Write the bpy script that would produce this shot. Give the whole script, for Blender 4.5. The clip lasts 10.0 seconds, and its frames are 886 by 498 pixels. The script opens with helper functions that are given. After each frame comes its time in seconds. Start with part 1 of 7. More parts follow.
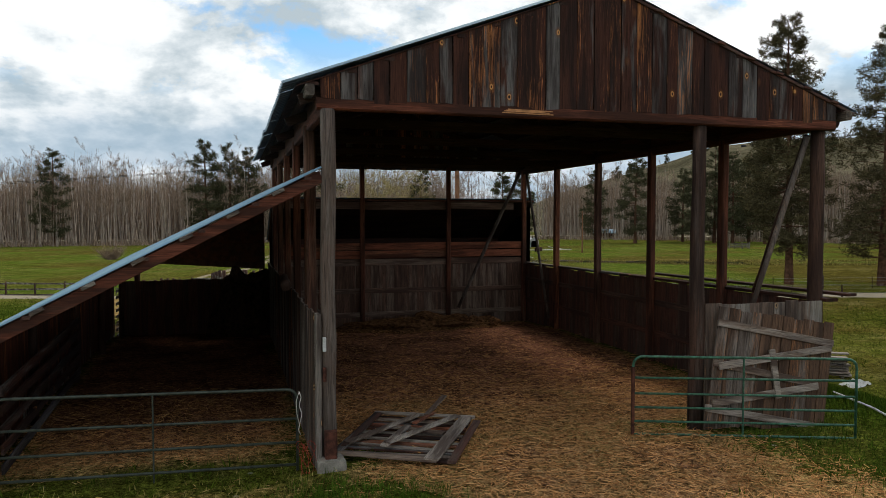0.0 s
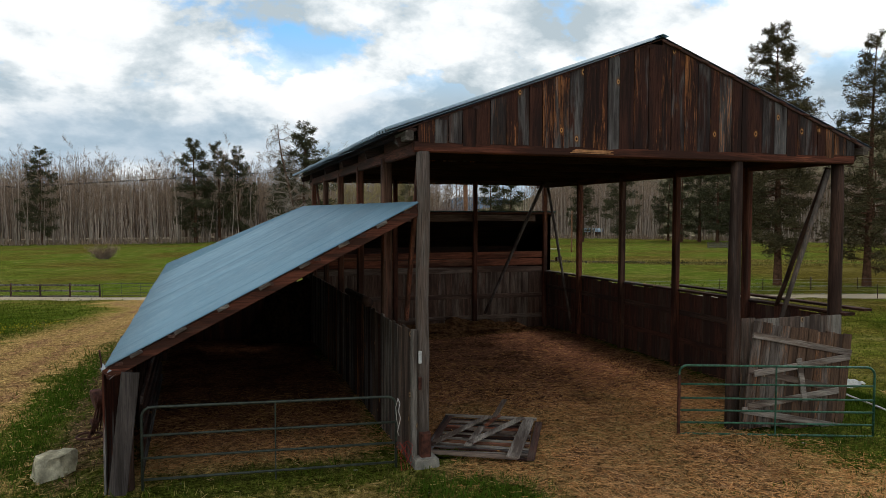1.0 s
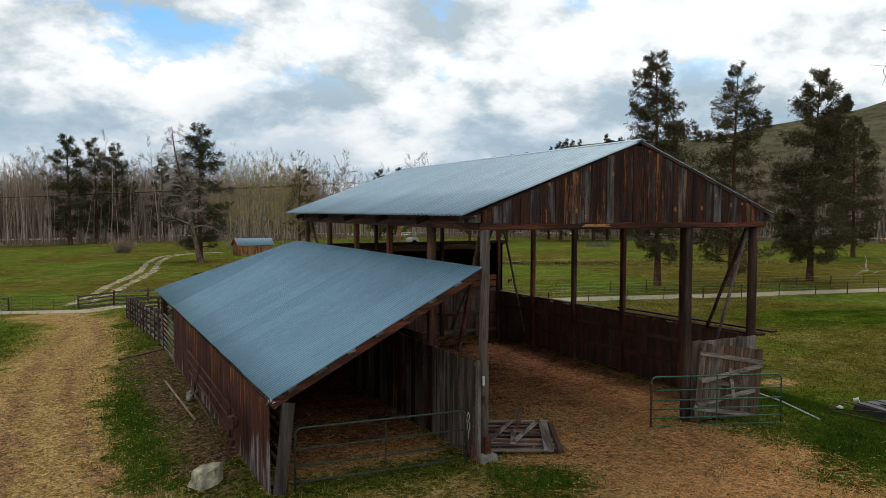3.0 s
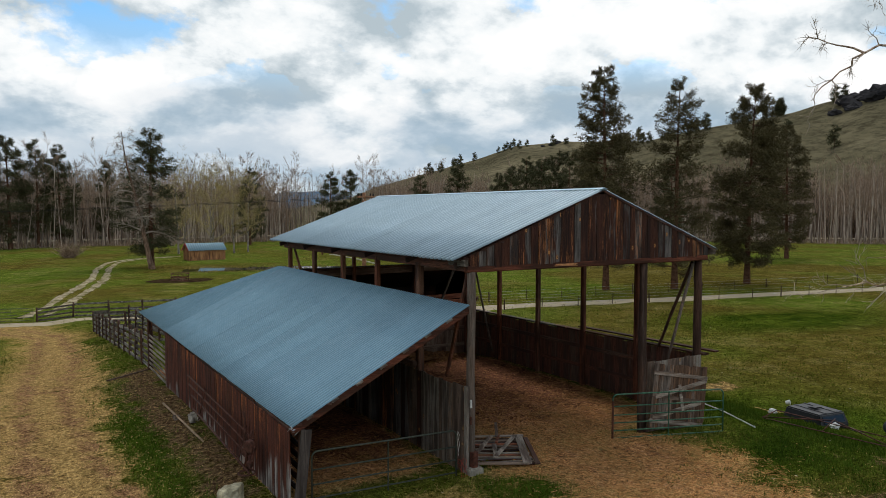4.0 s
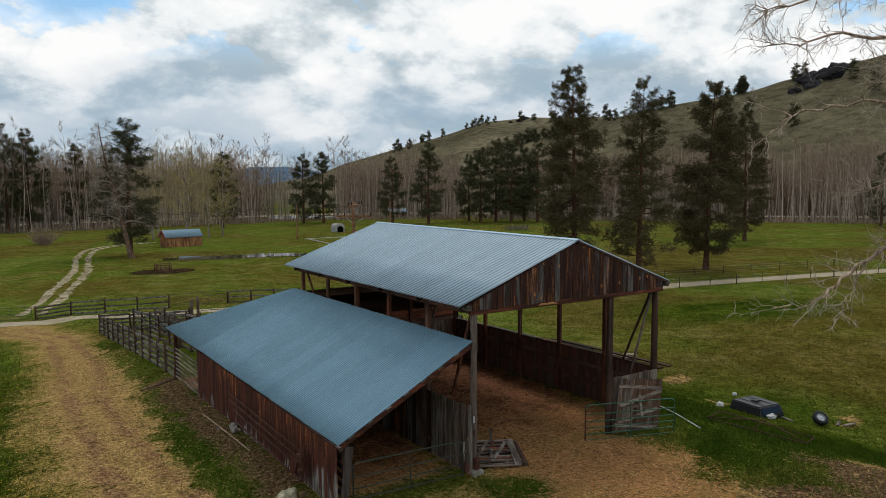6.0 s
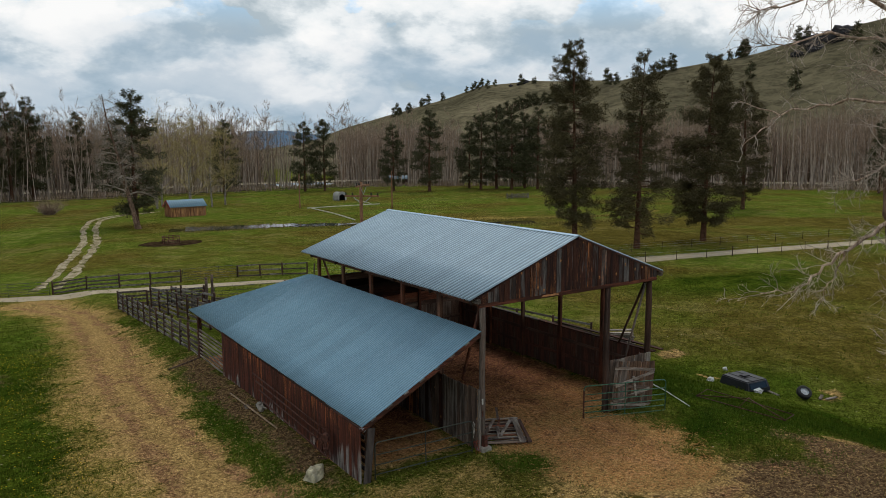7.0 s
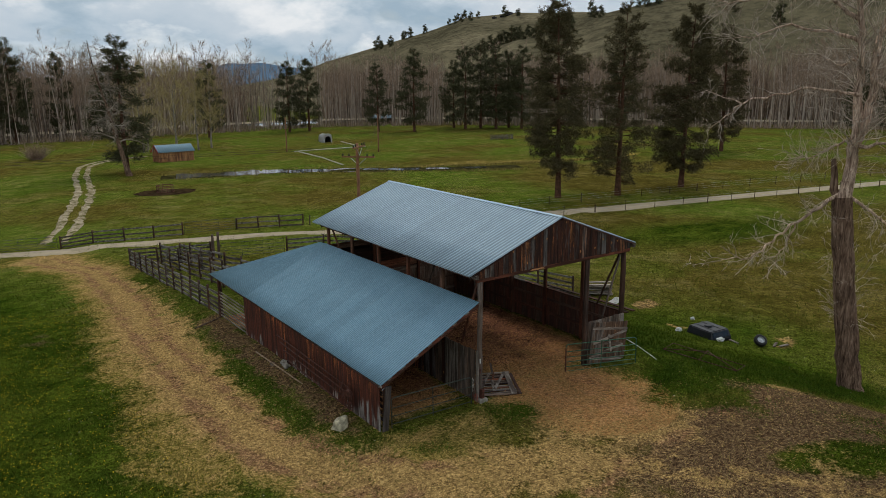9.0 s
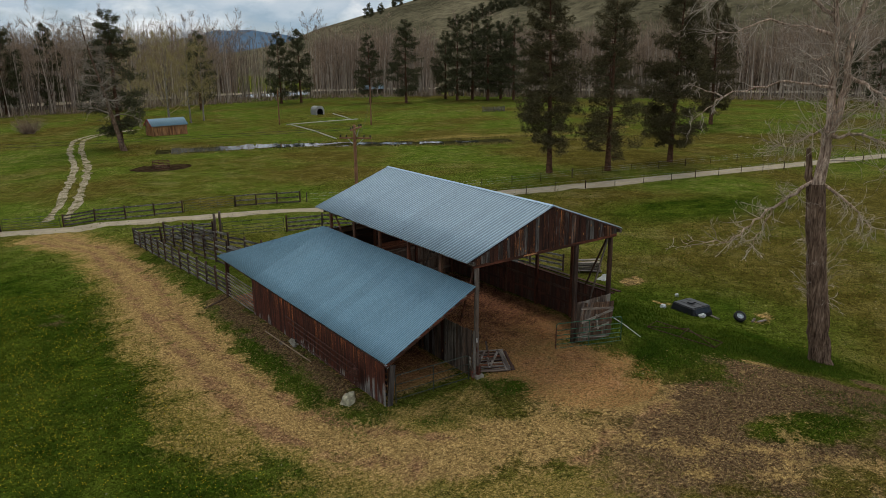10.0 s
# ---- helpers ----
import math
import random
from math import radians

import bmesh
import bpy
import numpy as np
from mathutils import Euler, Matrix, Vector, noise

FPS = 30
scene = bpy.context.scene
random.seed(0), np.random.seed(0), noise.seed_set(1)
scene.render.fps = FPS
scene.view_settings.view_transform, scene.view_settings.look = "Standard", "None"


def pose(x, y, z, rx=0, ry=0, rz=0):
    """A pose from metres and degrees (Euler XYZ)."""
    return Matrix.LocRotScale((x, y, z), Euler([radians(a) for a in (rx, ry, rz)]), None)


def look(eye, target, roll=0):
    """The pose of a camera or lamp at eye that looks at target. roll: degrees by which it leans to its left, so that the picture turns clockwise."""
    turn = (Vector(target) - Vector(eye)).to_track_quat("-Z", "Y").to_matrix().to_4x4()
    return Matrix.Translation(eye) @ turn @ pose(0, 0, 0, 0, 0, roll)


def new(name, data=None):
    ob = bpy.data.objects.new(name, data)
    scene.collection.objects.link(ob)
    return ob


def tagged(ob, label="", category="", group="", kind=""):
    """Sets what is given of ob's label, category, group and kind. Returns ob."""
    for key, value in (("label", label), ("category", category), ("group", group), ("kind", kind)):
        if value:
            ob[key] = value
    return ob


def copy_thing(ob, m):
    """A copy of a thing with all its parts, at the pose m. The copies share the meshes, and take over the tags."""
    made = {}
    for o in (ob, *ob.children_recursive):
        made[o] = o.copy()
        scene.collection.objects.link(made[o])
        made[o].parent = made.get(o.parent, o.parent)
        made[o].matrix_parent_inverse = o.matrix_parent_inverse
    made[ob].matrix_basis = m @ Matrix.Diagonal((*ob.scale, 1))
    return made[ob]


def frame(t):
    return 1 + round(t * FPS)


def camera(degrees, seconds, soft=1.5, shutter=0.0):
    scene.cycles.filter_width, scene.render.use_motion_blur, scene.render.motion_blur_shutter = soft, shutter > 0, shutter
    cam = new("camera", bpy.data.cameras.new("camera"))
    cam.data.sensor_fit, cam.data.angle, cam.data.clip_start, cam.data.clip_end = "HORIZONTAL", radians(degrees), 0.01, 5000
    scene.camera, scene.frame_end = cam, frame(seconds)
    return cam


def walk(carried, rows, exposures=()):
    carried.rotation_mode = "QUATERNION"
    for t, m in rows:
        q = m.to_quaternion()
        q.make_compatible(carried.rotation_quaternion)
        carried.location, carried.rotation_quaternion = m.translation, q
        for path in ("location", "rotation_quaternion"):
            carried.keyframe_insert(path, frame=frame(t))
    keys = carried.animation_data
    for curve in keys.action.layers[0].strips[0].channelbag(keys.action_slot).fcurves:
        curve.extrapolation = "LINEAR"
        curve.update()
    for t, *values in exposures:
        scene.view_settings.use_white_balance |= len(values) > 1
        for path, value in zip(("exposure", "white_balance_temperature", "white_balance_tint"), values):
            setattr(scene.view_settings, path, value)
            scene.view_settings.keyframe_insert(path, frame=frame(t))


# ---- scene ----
cam = camera(62.9, 10.0, soft=0.45)
PATH = [
    (0, (-1.323, -10.392, 3.585), (-0.764, -8.474, 3.498), -0.0),
    (0.5, (-2.161, -10.887, 3.857), (-1.582, -8.975, 3.762), -0.0),
    (1, (-3.242, -11.356, 4.093), (-2.641, -9.451, 3.999), 0.1),
    (1.5, (-4.58, -11.891, 4.456), (-3.923, -10.005, 4.355), -0.1),
    (2, (-5.836, -12.5, 4.712), (-5.103, -10.642, 4.615), 0.0),
    (2.5, (-7.009, -13.145, 5.08), (-6.187, -11.325, 4.978), 0.1),
    (4, (-10.051, -15.225, 6.7), (-9.018, -13.516, 6.591), -0.0),
    (4.5, (-10.96, -15.998, 7.386), (-9.897, -14.308, 7.27), -0.1),
    (5, (-11.766, -16.727, 7.986), (-10.678, -15.053, 7.861), -0.1),
    (5.5, (-12.537, -17.453, 8.58), (-11.435, -15.79, 8.436), -0.2),
    (7, (-14.662, -19.562, 10.594), (-13.564, -17.914, 10.315), -0.4),
    (7.5, (-15.341, -20.191, 11.222), (-14.238, -18.555, 10.894), -0.4),
    (8, (-15.998, -20.827, 11.839), (-14.891, -19.204, 11.465), -0.4),
    (8.5, (-16.685, -21.472, 12.481), (-15.572, -19.863, 12.064), -0.5),
    (9, (-17.289, -22.112, 13.079), (-16.173, -20.517, 12.622), -0.6),
    (9.5, (-17.964, -22.784, 13.718), (-16.843, -21.204, 13.22), -0.6),
    (10, (-18.647, -23.475, 14.374), (-17.524, -21.91, 13.834), -0.6),
]
walk(cam, [(t, look(eye, target, roll)) for t, eye, target, roll in PATH], [(0.0, 0.2), (2.5, 0.18), (5.0, 0.08), (8.0, 0.0), (10.0, -0.03)])

# ---- world and sun ----
SUN_EL, SUN_AZ = radians(52), radians(55)      # azimuth clockwise from +y
world = bpy.data.worlds.new("world")
scene.world = world
world.use_nodes = True
wt = world.node_tree
wt.nodes.clear()


def plain_setting(n, key, value):
    if key == "operation":
        n.operation = value
    elif key == "attribute_name":
        n.attribute_name = value
    elif key == "sky_type":
        n.sky_type = value
    elif key == "sun_disc":
        n.sun_disc = value
    elif key == "sun_elevation":
        n.sun_elevation = value
    elif key == "sun_rotation":
        n.sun_rotation = value
    elif key == "altitude":
        n.altitude = value


def node(tree, kind, **values):
    n = tree.nodes.new(kind)
    for key, value in values.items():
        if key in n.inputs:
            n.inputs[key].default_value = value
        else:
            plain_setting(n, key, value)
    return n


def ramp(tree, source, stops, interpolation="LINEAR"):
    n = tree.nodes.new("ShaderNodeValToRGB")
    n.color_ramp.interpolation = interpolation
    els = n.color_ramp.elements
    while len(els) < len(stops):
        els.new(0.5)
    for e, (p, c) in zip(els, stops):
        e.position = p
        e.color = (*c, 1) if not isinstance(c, (int, float)) else (c, c, c, 1)
    if source is not None:
        tree.links.new(source, n.inputs[0])
    return n.outputs[0]


def mix(tree, fac, a, b, blend="MIX"):
    n = tree.nodes.new("ShaderNodeMix")
    n.data_type, n.blend_type = "RGBA", blend
    for sock, v in ((n.inputs[0], fac), (n.inputs[6], a), (n.inputs[7], b)):
        if isinstance(v, (int, float)):
            sock.default_value = v
        elif isinstance(v, tuple):
            sock.default_value = (*v, 1)
        else:
            tree.links.new(v, sock)
    return n.outputs[2]


def calc(tree, op, a, b=0.0):
    n = tree.nodes.new("ShaderNodeMath")
    n.operation = op
    for sock, v in zip(n.inputs, (a, b)):
        if isinstance(v, (int, float)):
            sock.default_value = v
        else:
            tree.links.new(v, sock)
    return n.outputs[0]


def fractal(tree, vector, scale, detail=6.0, rough=0.55, distortion=0.0):
    n = node(tree, "ShaderNodeTexNoise", Scale=scale, Detail=detail, Roughness=rough, Distortion=distortion)
    if vector is not None:
        tree.links.new(vector, n.inputs["Vector"])
    return n.outputs["Fac"]


def mapped(tree, vector, scale=(1, 1, 1), location=(0, 0, 0), rotation=(0, 0, 0)):
    n = node(tree, "ShaderNodeMapping", Scale=scale, Location=location, Rotation=rotation)
    tree.links.new(vector, n.inputs["Vector"])
    return n.outputs[0]


# Broken cumulus: the direction is spread over a flat cloud layer.
sky = node(wt, "ShaderNodeTexSky", sky_type="NISHITA", sun_disc=False, sun_elevation=SUN_EL, sun_rotation=SUN_AZ, altitude=900)
blue = mix(wt, 1.0, sky.outputs[0], (0.085, 0.135, 0.155), "MULTIPLY")
ray_dir = node(wt, "ShaderNodeTexCoord").outputs["Generated"]
sep = node(wt, "ShaderNodeSeparateXYZ")
wt.links.new(ray_dir, sep.inputs[0])
lift = calc(wt, "ADD", calc(wt, "MAXIMUM", sep.outputs[2], 0.0), 0.46)
flat = node(wt, "ShaderNodeCombineXYZ")
wt.links.new(calc(wt, "DIVIDE", sep.outputs[0], lift), flat.inputs[0])
wt.links.new(calc(wt, "DIVIDE", sep.outputs[1], lift), flat.inputs[1])
PUFF = 3.0
here = mapped(wt, flat.outputs[0], location=(3.1, 1.7, 0))
above = mapped(wt, flat.outputs[0], location=(3.1 - 0.10, 1.7 - 0.16, 0))
dens, dens_up = fractal(wt, here, PUFF, 12, 0.57, 0.1), fractal(wt, above, PUFF, 12, 0.57, 0.1)
broad = fractal(wt, mapped(wt, flat.outputs[0], location=(1.3, 5.2, 2.0)), 0.55, 3, 0.5)
thick = calc(wt, "ADD", calc(wt, "MULTIPLY", dens, 0.75), calc(wt, "MULTIPLY", broad, 0.25))
cover = calc(wt, "MAXIMUM", ramp(wt, thick, [(0.41, 0.0), (0.468, 1.0)]), ramp(wt, sep.outputs[2], [(0.15, 1.0), (0.25, 0.0)]))
relief = calc(wt, "ADD", calc(wt, "MULTIPLY", calc(wt, "SUBTRACT", dens, dens_up), 2.2), calc(wt, "SUBTRACT", 0.88, calc(wt, "MULTIPLY", thick, 0.62)))
shade = ramp(wt, relief, [(0.32, (0.43, 0.51, 0.56)), (0.47, (0.64, 0.70, 0.735)), (0.57, (0.83, 0.865, 0.88)), (0.72, (0.95, 0.95, 0.945))])
# Towards the skyline one looks along the grey cloud bases.
low = ramp(wt, calc(wt, "ADD", sep.outputs[2], calc(wt, "MULTIPLY", calc(wt, "SUBTRACT", dens, 0.5), 0.28)), [(0.0, 0.05), (0.03, 0.15), (0.055, 0.74), (0.095, 0.62), (0.125, 0.26), (0.17, 0.0)])
clouds = mix(wt, low, mix(wt, cover, blue, shade), (0.31, 0.43, 0.545))
background = node(wt, "ShaderNodeBackground", Strength=1.0)
wt.links.new(clouds, background.inputs[0])
wt.links.new(background.outputs[0], node(wt, "ShaderNodeOutputWorld").inputs[0])

sun_data = bpy.data.lights.new("sun", "SUN")
sun_data.energy, sun_data.angle, sun_data.color = 1.15, radians(14), (1.0, 0.95, 0.88)
sun = new("sun", sun_data)
sun_from = Vector((math.sin(SUN_AZ) * math.cos(SUN_EL), math.cos(SUN_AZ) * math.cos(SUN_EL), math.sin(SUN_EL)))
sun.matrix_world = look(sun_from * 60, (0, 0, 0))

# ---- materials ----


def material(name, rough=0.8, metallic=0.0):
    m = bpy.data.materials.new(name)
    m.use_nodes = True
    t = m.node_tree
    shader = t.nodes["Principled BSDF"]
    shader.inputs["Roughness"].default_value = rough
    shader.inputs["Metallic"].default_value = metallic
    shader.inputs["Specular IOR Level"].default_value = 0.3
    place = node(t, "ShaderNodeTexCoord").outputs["Object"]
    return m, t, shader, place


def bump(t, shader, height, strength=0.4, distance=0.02):
    n = node(t, "ShaderNodeBump", Strength=strength, Distance=distance)
    t.links.new(height, n.inputs["Height"])
    t.links.new(n.outputs[0], shader.inputs["Normal"])


def plain(name, colour, rough=0.7, metallic=0.0, vary=0.25, scale=6.0):
    """A single stuff with mottling at two scales."""
    m, t, s, p = material(name, rough, metallic)
    if rough >= 0.95:
        s.inputs["Specular IOR Level"].default_value = 0.0
    dark, light = tuple(c * (1 - vary) for c in colour), tuple(min(1, c * (1 + vary)) for c in colour)
    a = ramp(t, fractal(t, p, scale, 6), [(0.35, dark), (0.65, light)])
    b = ramp(t, fractal(t, p, scale * 9, 4), [(0.3, 0.72), (0.7, 1.0)])
    t.links.new(mix(t, 1.0, a, b, "MULTIPLY"), s.inputs["Base Color"])
    bump(t, s, fractal(t, p, scale * 6, 4), 0.25, 0.01)
    return m


def wood(name, axis, fresh, base, worn, dark, worn_share=0.5, streaks=0.2, knots=True, splash=None):
    """Sawn or split wood with the grain along one axis; each board differs by its own random number.
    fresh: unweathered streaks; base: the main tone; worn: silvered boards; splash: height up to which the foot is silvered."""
    m, t, s, p = material(name, 0.85)
    s.inputs["Specular IOR Level"].default_value = 0.15
    rnd = node(t, "ShaderNodeObjectInfo").outputs["Random"]
    shift = node(t, "ShaderNodeVectorMath", operation="ADD")
    spread = node(t, "ShaderNodeCombineXYZ")
    for i, k in enumerate((37.0, 53.0, 71.0)):
        t.links.new(calc(t, "MULTIPLY", rnd, k), spread.inputs[i])
    t.links.new(p, shift.inputs[0])
    t.links.new(spread.outputs[0], shift.inputs[1])
    v = shift.outputs[0]
    fine, soft = [30.0] * 3, [6.0] * 3
    fine[axis], soft[axis] = 1.3, 0.7
    grain = fractal(t, mapped(t, v, tuple(fine)), 1.5, 8, 0.68, 1.1)
    patch = fractal(t, mapped(t, v, tuple(soft)), 1.0, 6, 0.6, 0.6)
    tone = fractal(t, mapped(t, v, tuple(q * 0.5 for q in soft), (11, 5, 3)), 1.0, 5, 0.6)
    level = calc(t, "ADD", patch, calc(t, "MULTIPLY", calc(t, "SUBTRACT", rnd, 1.0 - worn_share), 0.5))
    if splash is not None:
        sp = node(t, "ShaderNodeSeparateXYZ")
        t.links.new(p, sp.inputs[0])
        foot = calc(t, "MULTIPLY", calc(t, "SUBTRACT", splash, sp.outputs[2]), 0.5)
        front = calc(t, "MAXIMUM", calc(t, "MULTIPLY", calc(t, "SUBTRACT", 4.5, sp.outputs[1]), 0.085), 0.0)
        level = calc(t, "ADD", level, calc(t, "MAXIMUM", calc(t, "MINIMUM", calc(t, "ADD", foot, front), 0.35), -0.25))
    col = mix(t, ramp(t, level, [(0.46, 0.0), (0.60, 1.0)]), base, worn)
    hot = calc(t, "ADD", calc(t, "MULTIPLY", grain, 0.55), calc(t, "MULTIPLY", tone, 0.45))
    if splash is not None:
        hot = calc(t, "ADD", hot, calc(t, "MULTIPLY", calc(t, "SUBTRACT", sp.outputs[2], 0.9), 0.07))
    edge = 0.64 - 0.35 * streaks
    own = node(t, "ShaderNodeMath", operation="FRACT")
    t.links.new(calc(t, "MULTIPLY", rnd, 7.31), own.inputs[0])
    hot = calc(t, "ADD", hot, calc(t, "MULTIPLY", calc(t, "SUBTRACT", own.outputs[0], 0.54), 0.17))
    col = mix(t, ramp(t, hot, [(edge, 0.0), (edge + 0.07, 0.85)]), col, fresh)
    col = mix(t, 1.0, col, ramp(t, grain, [(0.32, 0.25), (0.55, 1.0), (0.75, 1.25)]), "MULTIPLY")
    stain = ramp(t, fractal(t, mapped(t, v, tuple(q * 0.35 for q in soft)), 2.2, 5), [(0.44, 0.0), (0.60, 0.85)])
    col = mix(t, stain, col, dark)
    if knots:
        kn = [3.4] * 3
        kn[axis] = 2.2
        cells = node(t, "ShaderNodeTexVoronoi", Scale=1.0)
        t.links.new(mapped(t, v, tuple(kn)), cells.inputs["Vector"])
        some = ramp(t, cells.outputs["Color"], [(0.52, 1.0), (0.56, 0.0)])
        off = calc(t, "ADD", calc(t, "ADD", cells.outputs["Distance"], some), calc(t, "MULTIPLY", calc(t, "SUBTRACT", grain, 0.5), 0.10))
        halo = ramp(t, off, [(0.12, 0.5), (0.22, 0.0)])
        col = mix(t, halo, col, tuple(c * 0.3 for c in fresh))
        ring = ramp(t, off, [(0.055, 0.0), (0.075, 0.9), (0.09, 0.8), (0.115, 0.0)])
        col = mix(t, ring, col, tuple(min(1, c * k) for c, k in zip(fresh, (1.3, 1.6, 1.6))))
        core = ramp(t, off, [(0.045, 0.95), (0.065, 0.0)])
        col = mix(t, core, col, dark)
    t.links.new(col, s.inputs["Base Color"])
    bump(t, s, grain, 0.6, 0.012)
    return m


def metal_sheet(name, colour, axis_scale, rust=0.06, rough=0.42, metallic=0.45, rib_shade=0.6):
    m, t, s, p = material(name, rough, metallic)
    rnd = node(t, "ShaderNodeObjectInfo").outputs["Random"]
    tone = ramp(t, rnd, [(0.0, 0.93), (1.0, 1.04)])
    a = ramp(t, fractal(t, mapped(t, p, axis_scale), 1.0, 6, 0.6), [(0.3, tuple(c * 0.9 for c in colour)), (0.7, tuple(c * 1.06 for c in colour))])
    col = mix(t, 1.0, a, tone, "MULTIPLY")
    # Shade between the ribs is painted in: each pan gets a darker colour.
    pan = node(t, "ShaderNodeAttribute", attribute_name="pan").outputs["Fac"]
    col = mix(t, calc(t, "MULTIPLY", pan, rib_shade), col, tuple(c * 0.35 for c in colour))
    fine = ramp(t, fractal(t, p, 55.0, 3), [(0.3, 0.84), (0.7, 1.0)])
    col = mix(t, 1.0, col, fine, "MULTIPLY")
    spots = ramp(t, fractal(t, mapped(t, p, axis_scale), 2.6, 8, 0.7), [(0.66, 0.0), (0.78, rust * 10)])
    col = mix(t, spots, col, (0.16, 0.085, 0.05))
    t.links.new(col, s.inputs["Base Color"])
    t.links.new(ramp(t, fractal(t, p, 3.0, 5), [(0.3, rough - 0.08), (0.7, rough + 0.16)]), s.inputs["Roughness"])
    bump(t, s, fractal(t, p, 7.0, 4), 0.12, 0.01)
    return m


WEATHER = dict(fresh=(0.52, 0.20, 0.065), base=(0.070, 0.028, 0.018), worn=(0.150, 0.136, 0.126), dark=(0.020, 0.012, 0.010))
WOOD_V = wood("weathered_board_upright", 2, worn_share=0.42, streaks=0.25, **WEATHER)
WOOD_X = wood("weathered_board_across", 0, worn_share=0.25, streaks=0.12, **WEATHER)
WOOD_Y = wood("weathered_board_along", 1, worn_share=0.3, streaks=0.1, **WEATHER)
RED_V = wood("red_brown_board_upright", 2, (0.66, 0.34, 0.15), (0.54, 0.265, 0.115), (0.40, 0.21, 0.115), (0.13, 0.055, 0.03), 0.3, 0.3)
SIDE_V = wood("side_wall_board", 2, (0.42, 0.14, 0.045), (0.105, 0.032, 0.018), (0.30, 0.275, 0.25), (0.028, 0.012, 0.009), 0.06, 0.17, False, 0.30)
GREY_V = wood("grey_board_upright", 2, (0.32, 0.16, 0.075), (0.17, 0.12, 0.09), (0.27, 0.235, 0.195), (0.045, 0.032, 0.026), 0.7, 0.12)
DOOR_V = wood("brown_door_plank", 2, (0.42, 0.17, 0.06), (0.15, 0.085, 0.052), (0.21, 0.17, 0.14), (0.045, 0.028, 0.02), 0.4, 0.24, False)
GREY_X = wood("grey_board_across", 0, (0.30, 0.17, 0.095), (0.20, 0.155, 0.115), (0.30, 0.26, 0.215), (0.05, 0.036, 0.03), 0.75, 0.08)
GREY_Y = wood("grey_board_along", 1, (0.28, 0.17, 0.095), (0.18, 0.14, 0.105), (0.27, 0.235, 0.195), (0.045, 0.034, 0.028), 0.75, 0.08)
DARK = dict(fresh=(0.20, 0.075, 0.04), base=(0.135, 0.058, 0.040), worn=(0.12, 0.076, 0.058), dark=(0.055, 0.032, 0.025))
DARK_V = wood("dark_board_upright", 2, worn_share=0.25, streaks=0.1, **DARK)
DARK_X = wood("dark_timber_across", 0, worn_share=0.3, streaks=0.12, knots=False, **DARK)
DARK_Y = wood("dark_timber_along", 1, worn_share=0.3, streaks=0.12, knots=False, **DARK)
# Darker copies of the dark timber: shade under the roof put into the colour.
UNDERROOF_X = wood("shade_dark_roof_board", 0, (0.10, 0.045, 0.03), (0.060, 0.030, 0.023), (0.065, 0.042, 0.034), (0.024, 0.015, 0.012), 0.3, 0.08, False)
UNDERROOF_Y = wood("shade_dark_purlin", 1, (0.10, 0.045, 0.03), (0.060, 0.030, 0.023), (0.065, 0.042, 0.034), (0.024, 0.015, 0.012), 0.3, 0.08, False)
RED_X = wood("red_brown_rail", 0, (0.46, 0.16, 0.08), (0.34, 0.115, 0.062), (0.26, 0.12, 0.07), (0.08, 0.03, 0.02), 0.2, 0.15, False)
POST_V = wood("red_brown_post", 2, (0.34, 0.12, 0.055), (0.17, 0.062, 0.036), (0.17, 0.09, 0.06), (0.035, 0.017, 0.012), 0.3, 0.12, False)
BEAM_X = wood("red_brown_beam", 0, (0.36, 0.125, 0.055), (0.165, 0.055, 0.032), (0.14, 0.075, 0.05), (0.035, 0.017, 0.012), 0.3, 0.12, False)
LOG_GREY = wood("peeled_grey_log", 2, (0.24, 0.14, 0.08), (0.14, 0.10, 0.078), (0.165, 0.135, 0.112), (0.05, 0.034, 0.026), 0.5, 0.1, False)
LOG_BROWN = wood("brown_log", 2, (0.15, 0.07, 0.038), (0.085, 0.046, 0.031), (0.085, 0.062, 0.05), (0.028, 0.016, 0.012), 0.3, 0.15, False)
PALE_X = wood("pale_worn_plank_across", 0, (0.36, 0.22, 0.14), (0.25, 0.18, 0.135), (0.38, 0.32, 0.265), (0.07, 0.045, 0.034), 0.7, 0.1)
PALE_Y = wood("pale_worn_plank_along", 1, (0.36, 0.22, 0.14), (0.25, 0.18, 0.135), (0.38, 0.32, 0.265), (0.07, 0.045, 0.034), 0.7, 0.1)
CORNER_V = wood("dark_grey_plank", 2, (0.17, 0.12, 0.09), (0.085, 0.07, 0.062), (0.145, 0.128, 0.115), (0.03, 0.024, 0.02), 0.6, 0.05, False)
BACK_V = wood("brown_stall_board", 2, (0.30, 0.15, 0.09), (0.20, 0.115, 0.08), (0.27, 0.195, 0.145), (0.07, 0.04, 0.03), 0.45, 0.1, False)
BACK_X = wood("brown_stall_rail", 0, (0.30, 0.16, 0.10), (0.21, 0.13, 0.092), (0.28, 0.205, 0.155), (0.08, 0.045, 0.034), 0.5, 0.1, False)
FENCE = wood("silvered_fence_rail", 1, (0.20, 0.14, 0.10), (0.13, 0.11, 0.09), (0.25, 0.23, 0.205), (0.03, 0.026, 0.022), 0.6, 0.08, False)
ROOF_MAIN = metal_sheet("galvanised_roof", (0.42, 0.555, 0.64), (0.2, 0.5, 1.0), rust=0.0, rough=0.5, metallic=0.35, rib_shade=0.78)
ROOF_LEAN = metal_sheet("blue_grey_roof", (0.18, 0.318, 0.40), (0.3, 1.2, 1.0), rust=0.012, rough=0.5, metallic=0.25)
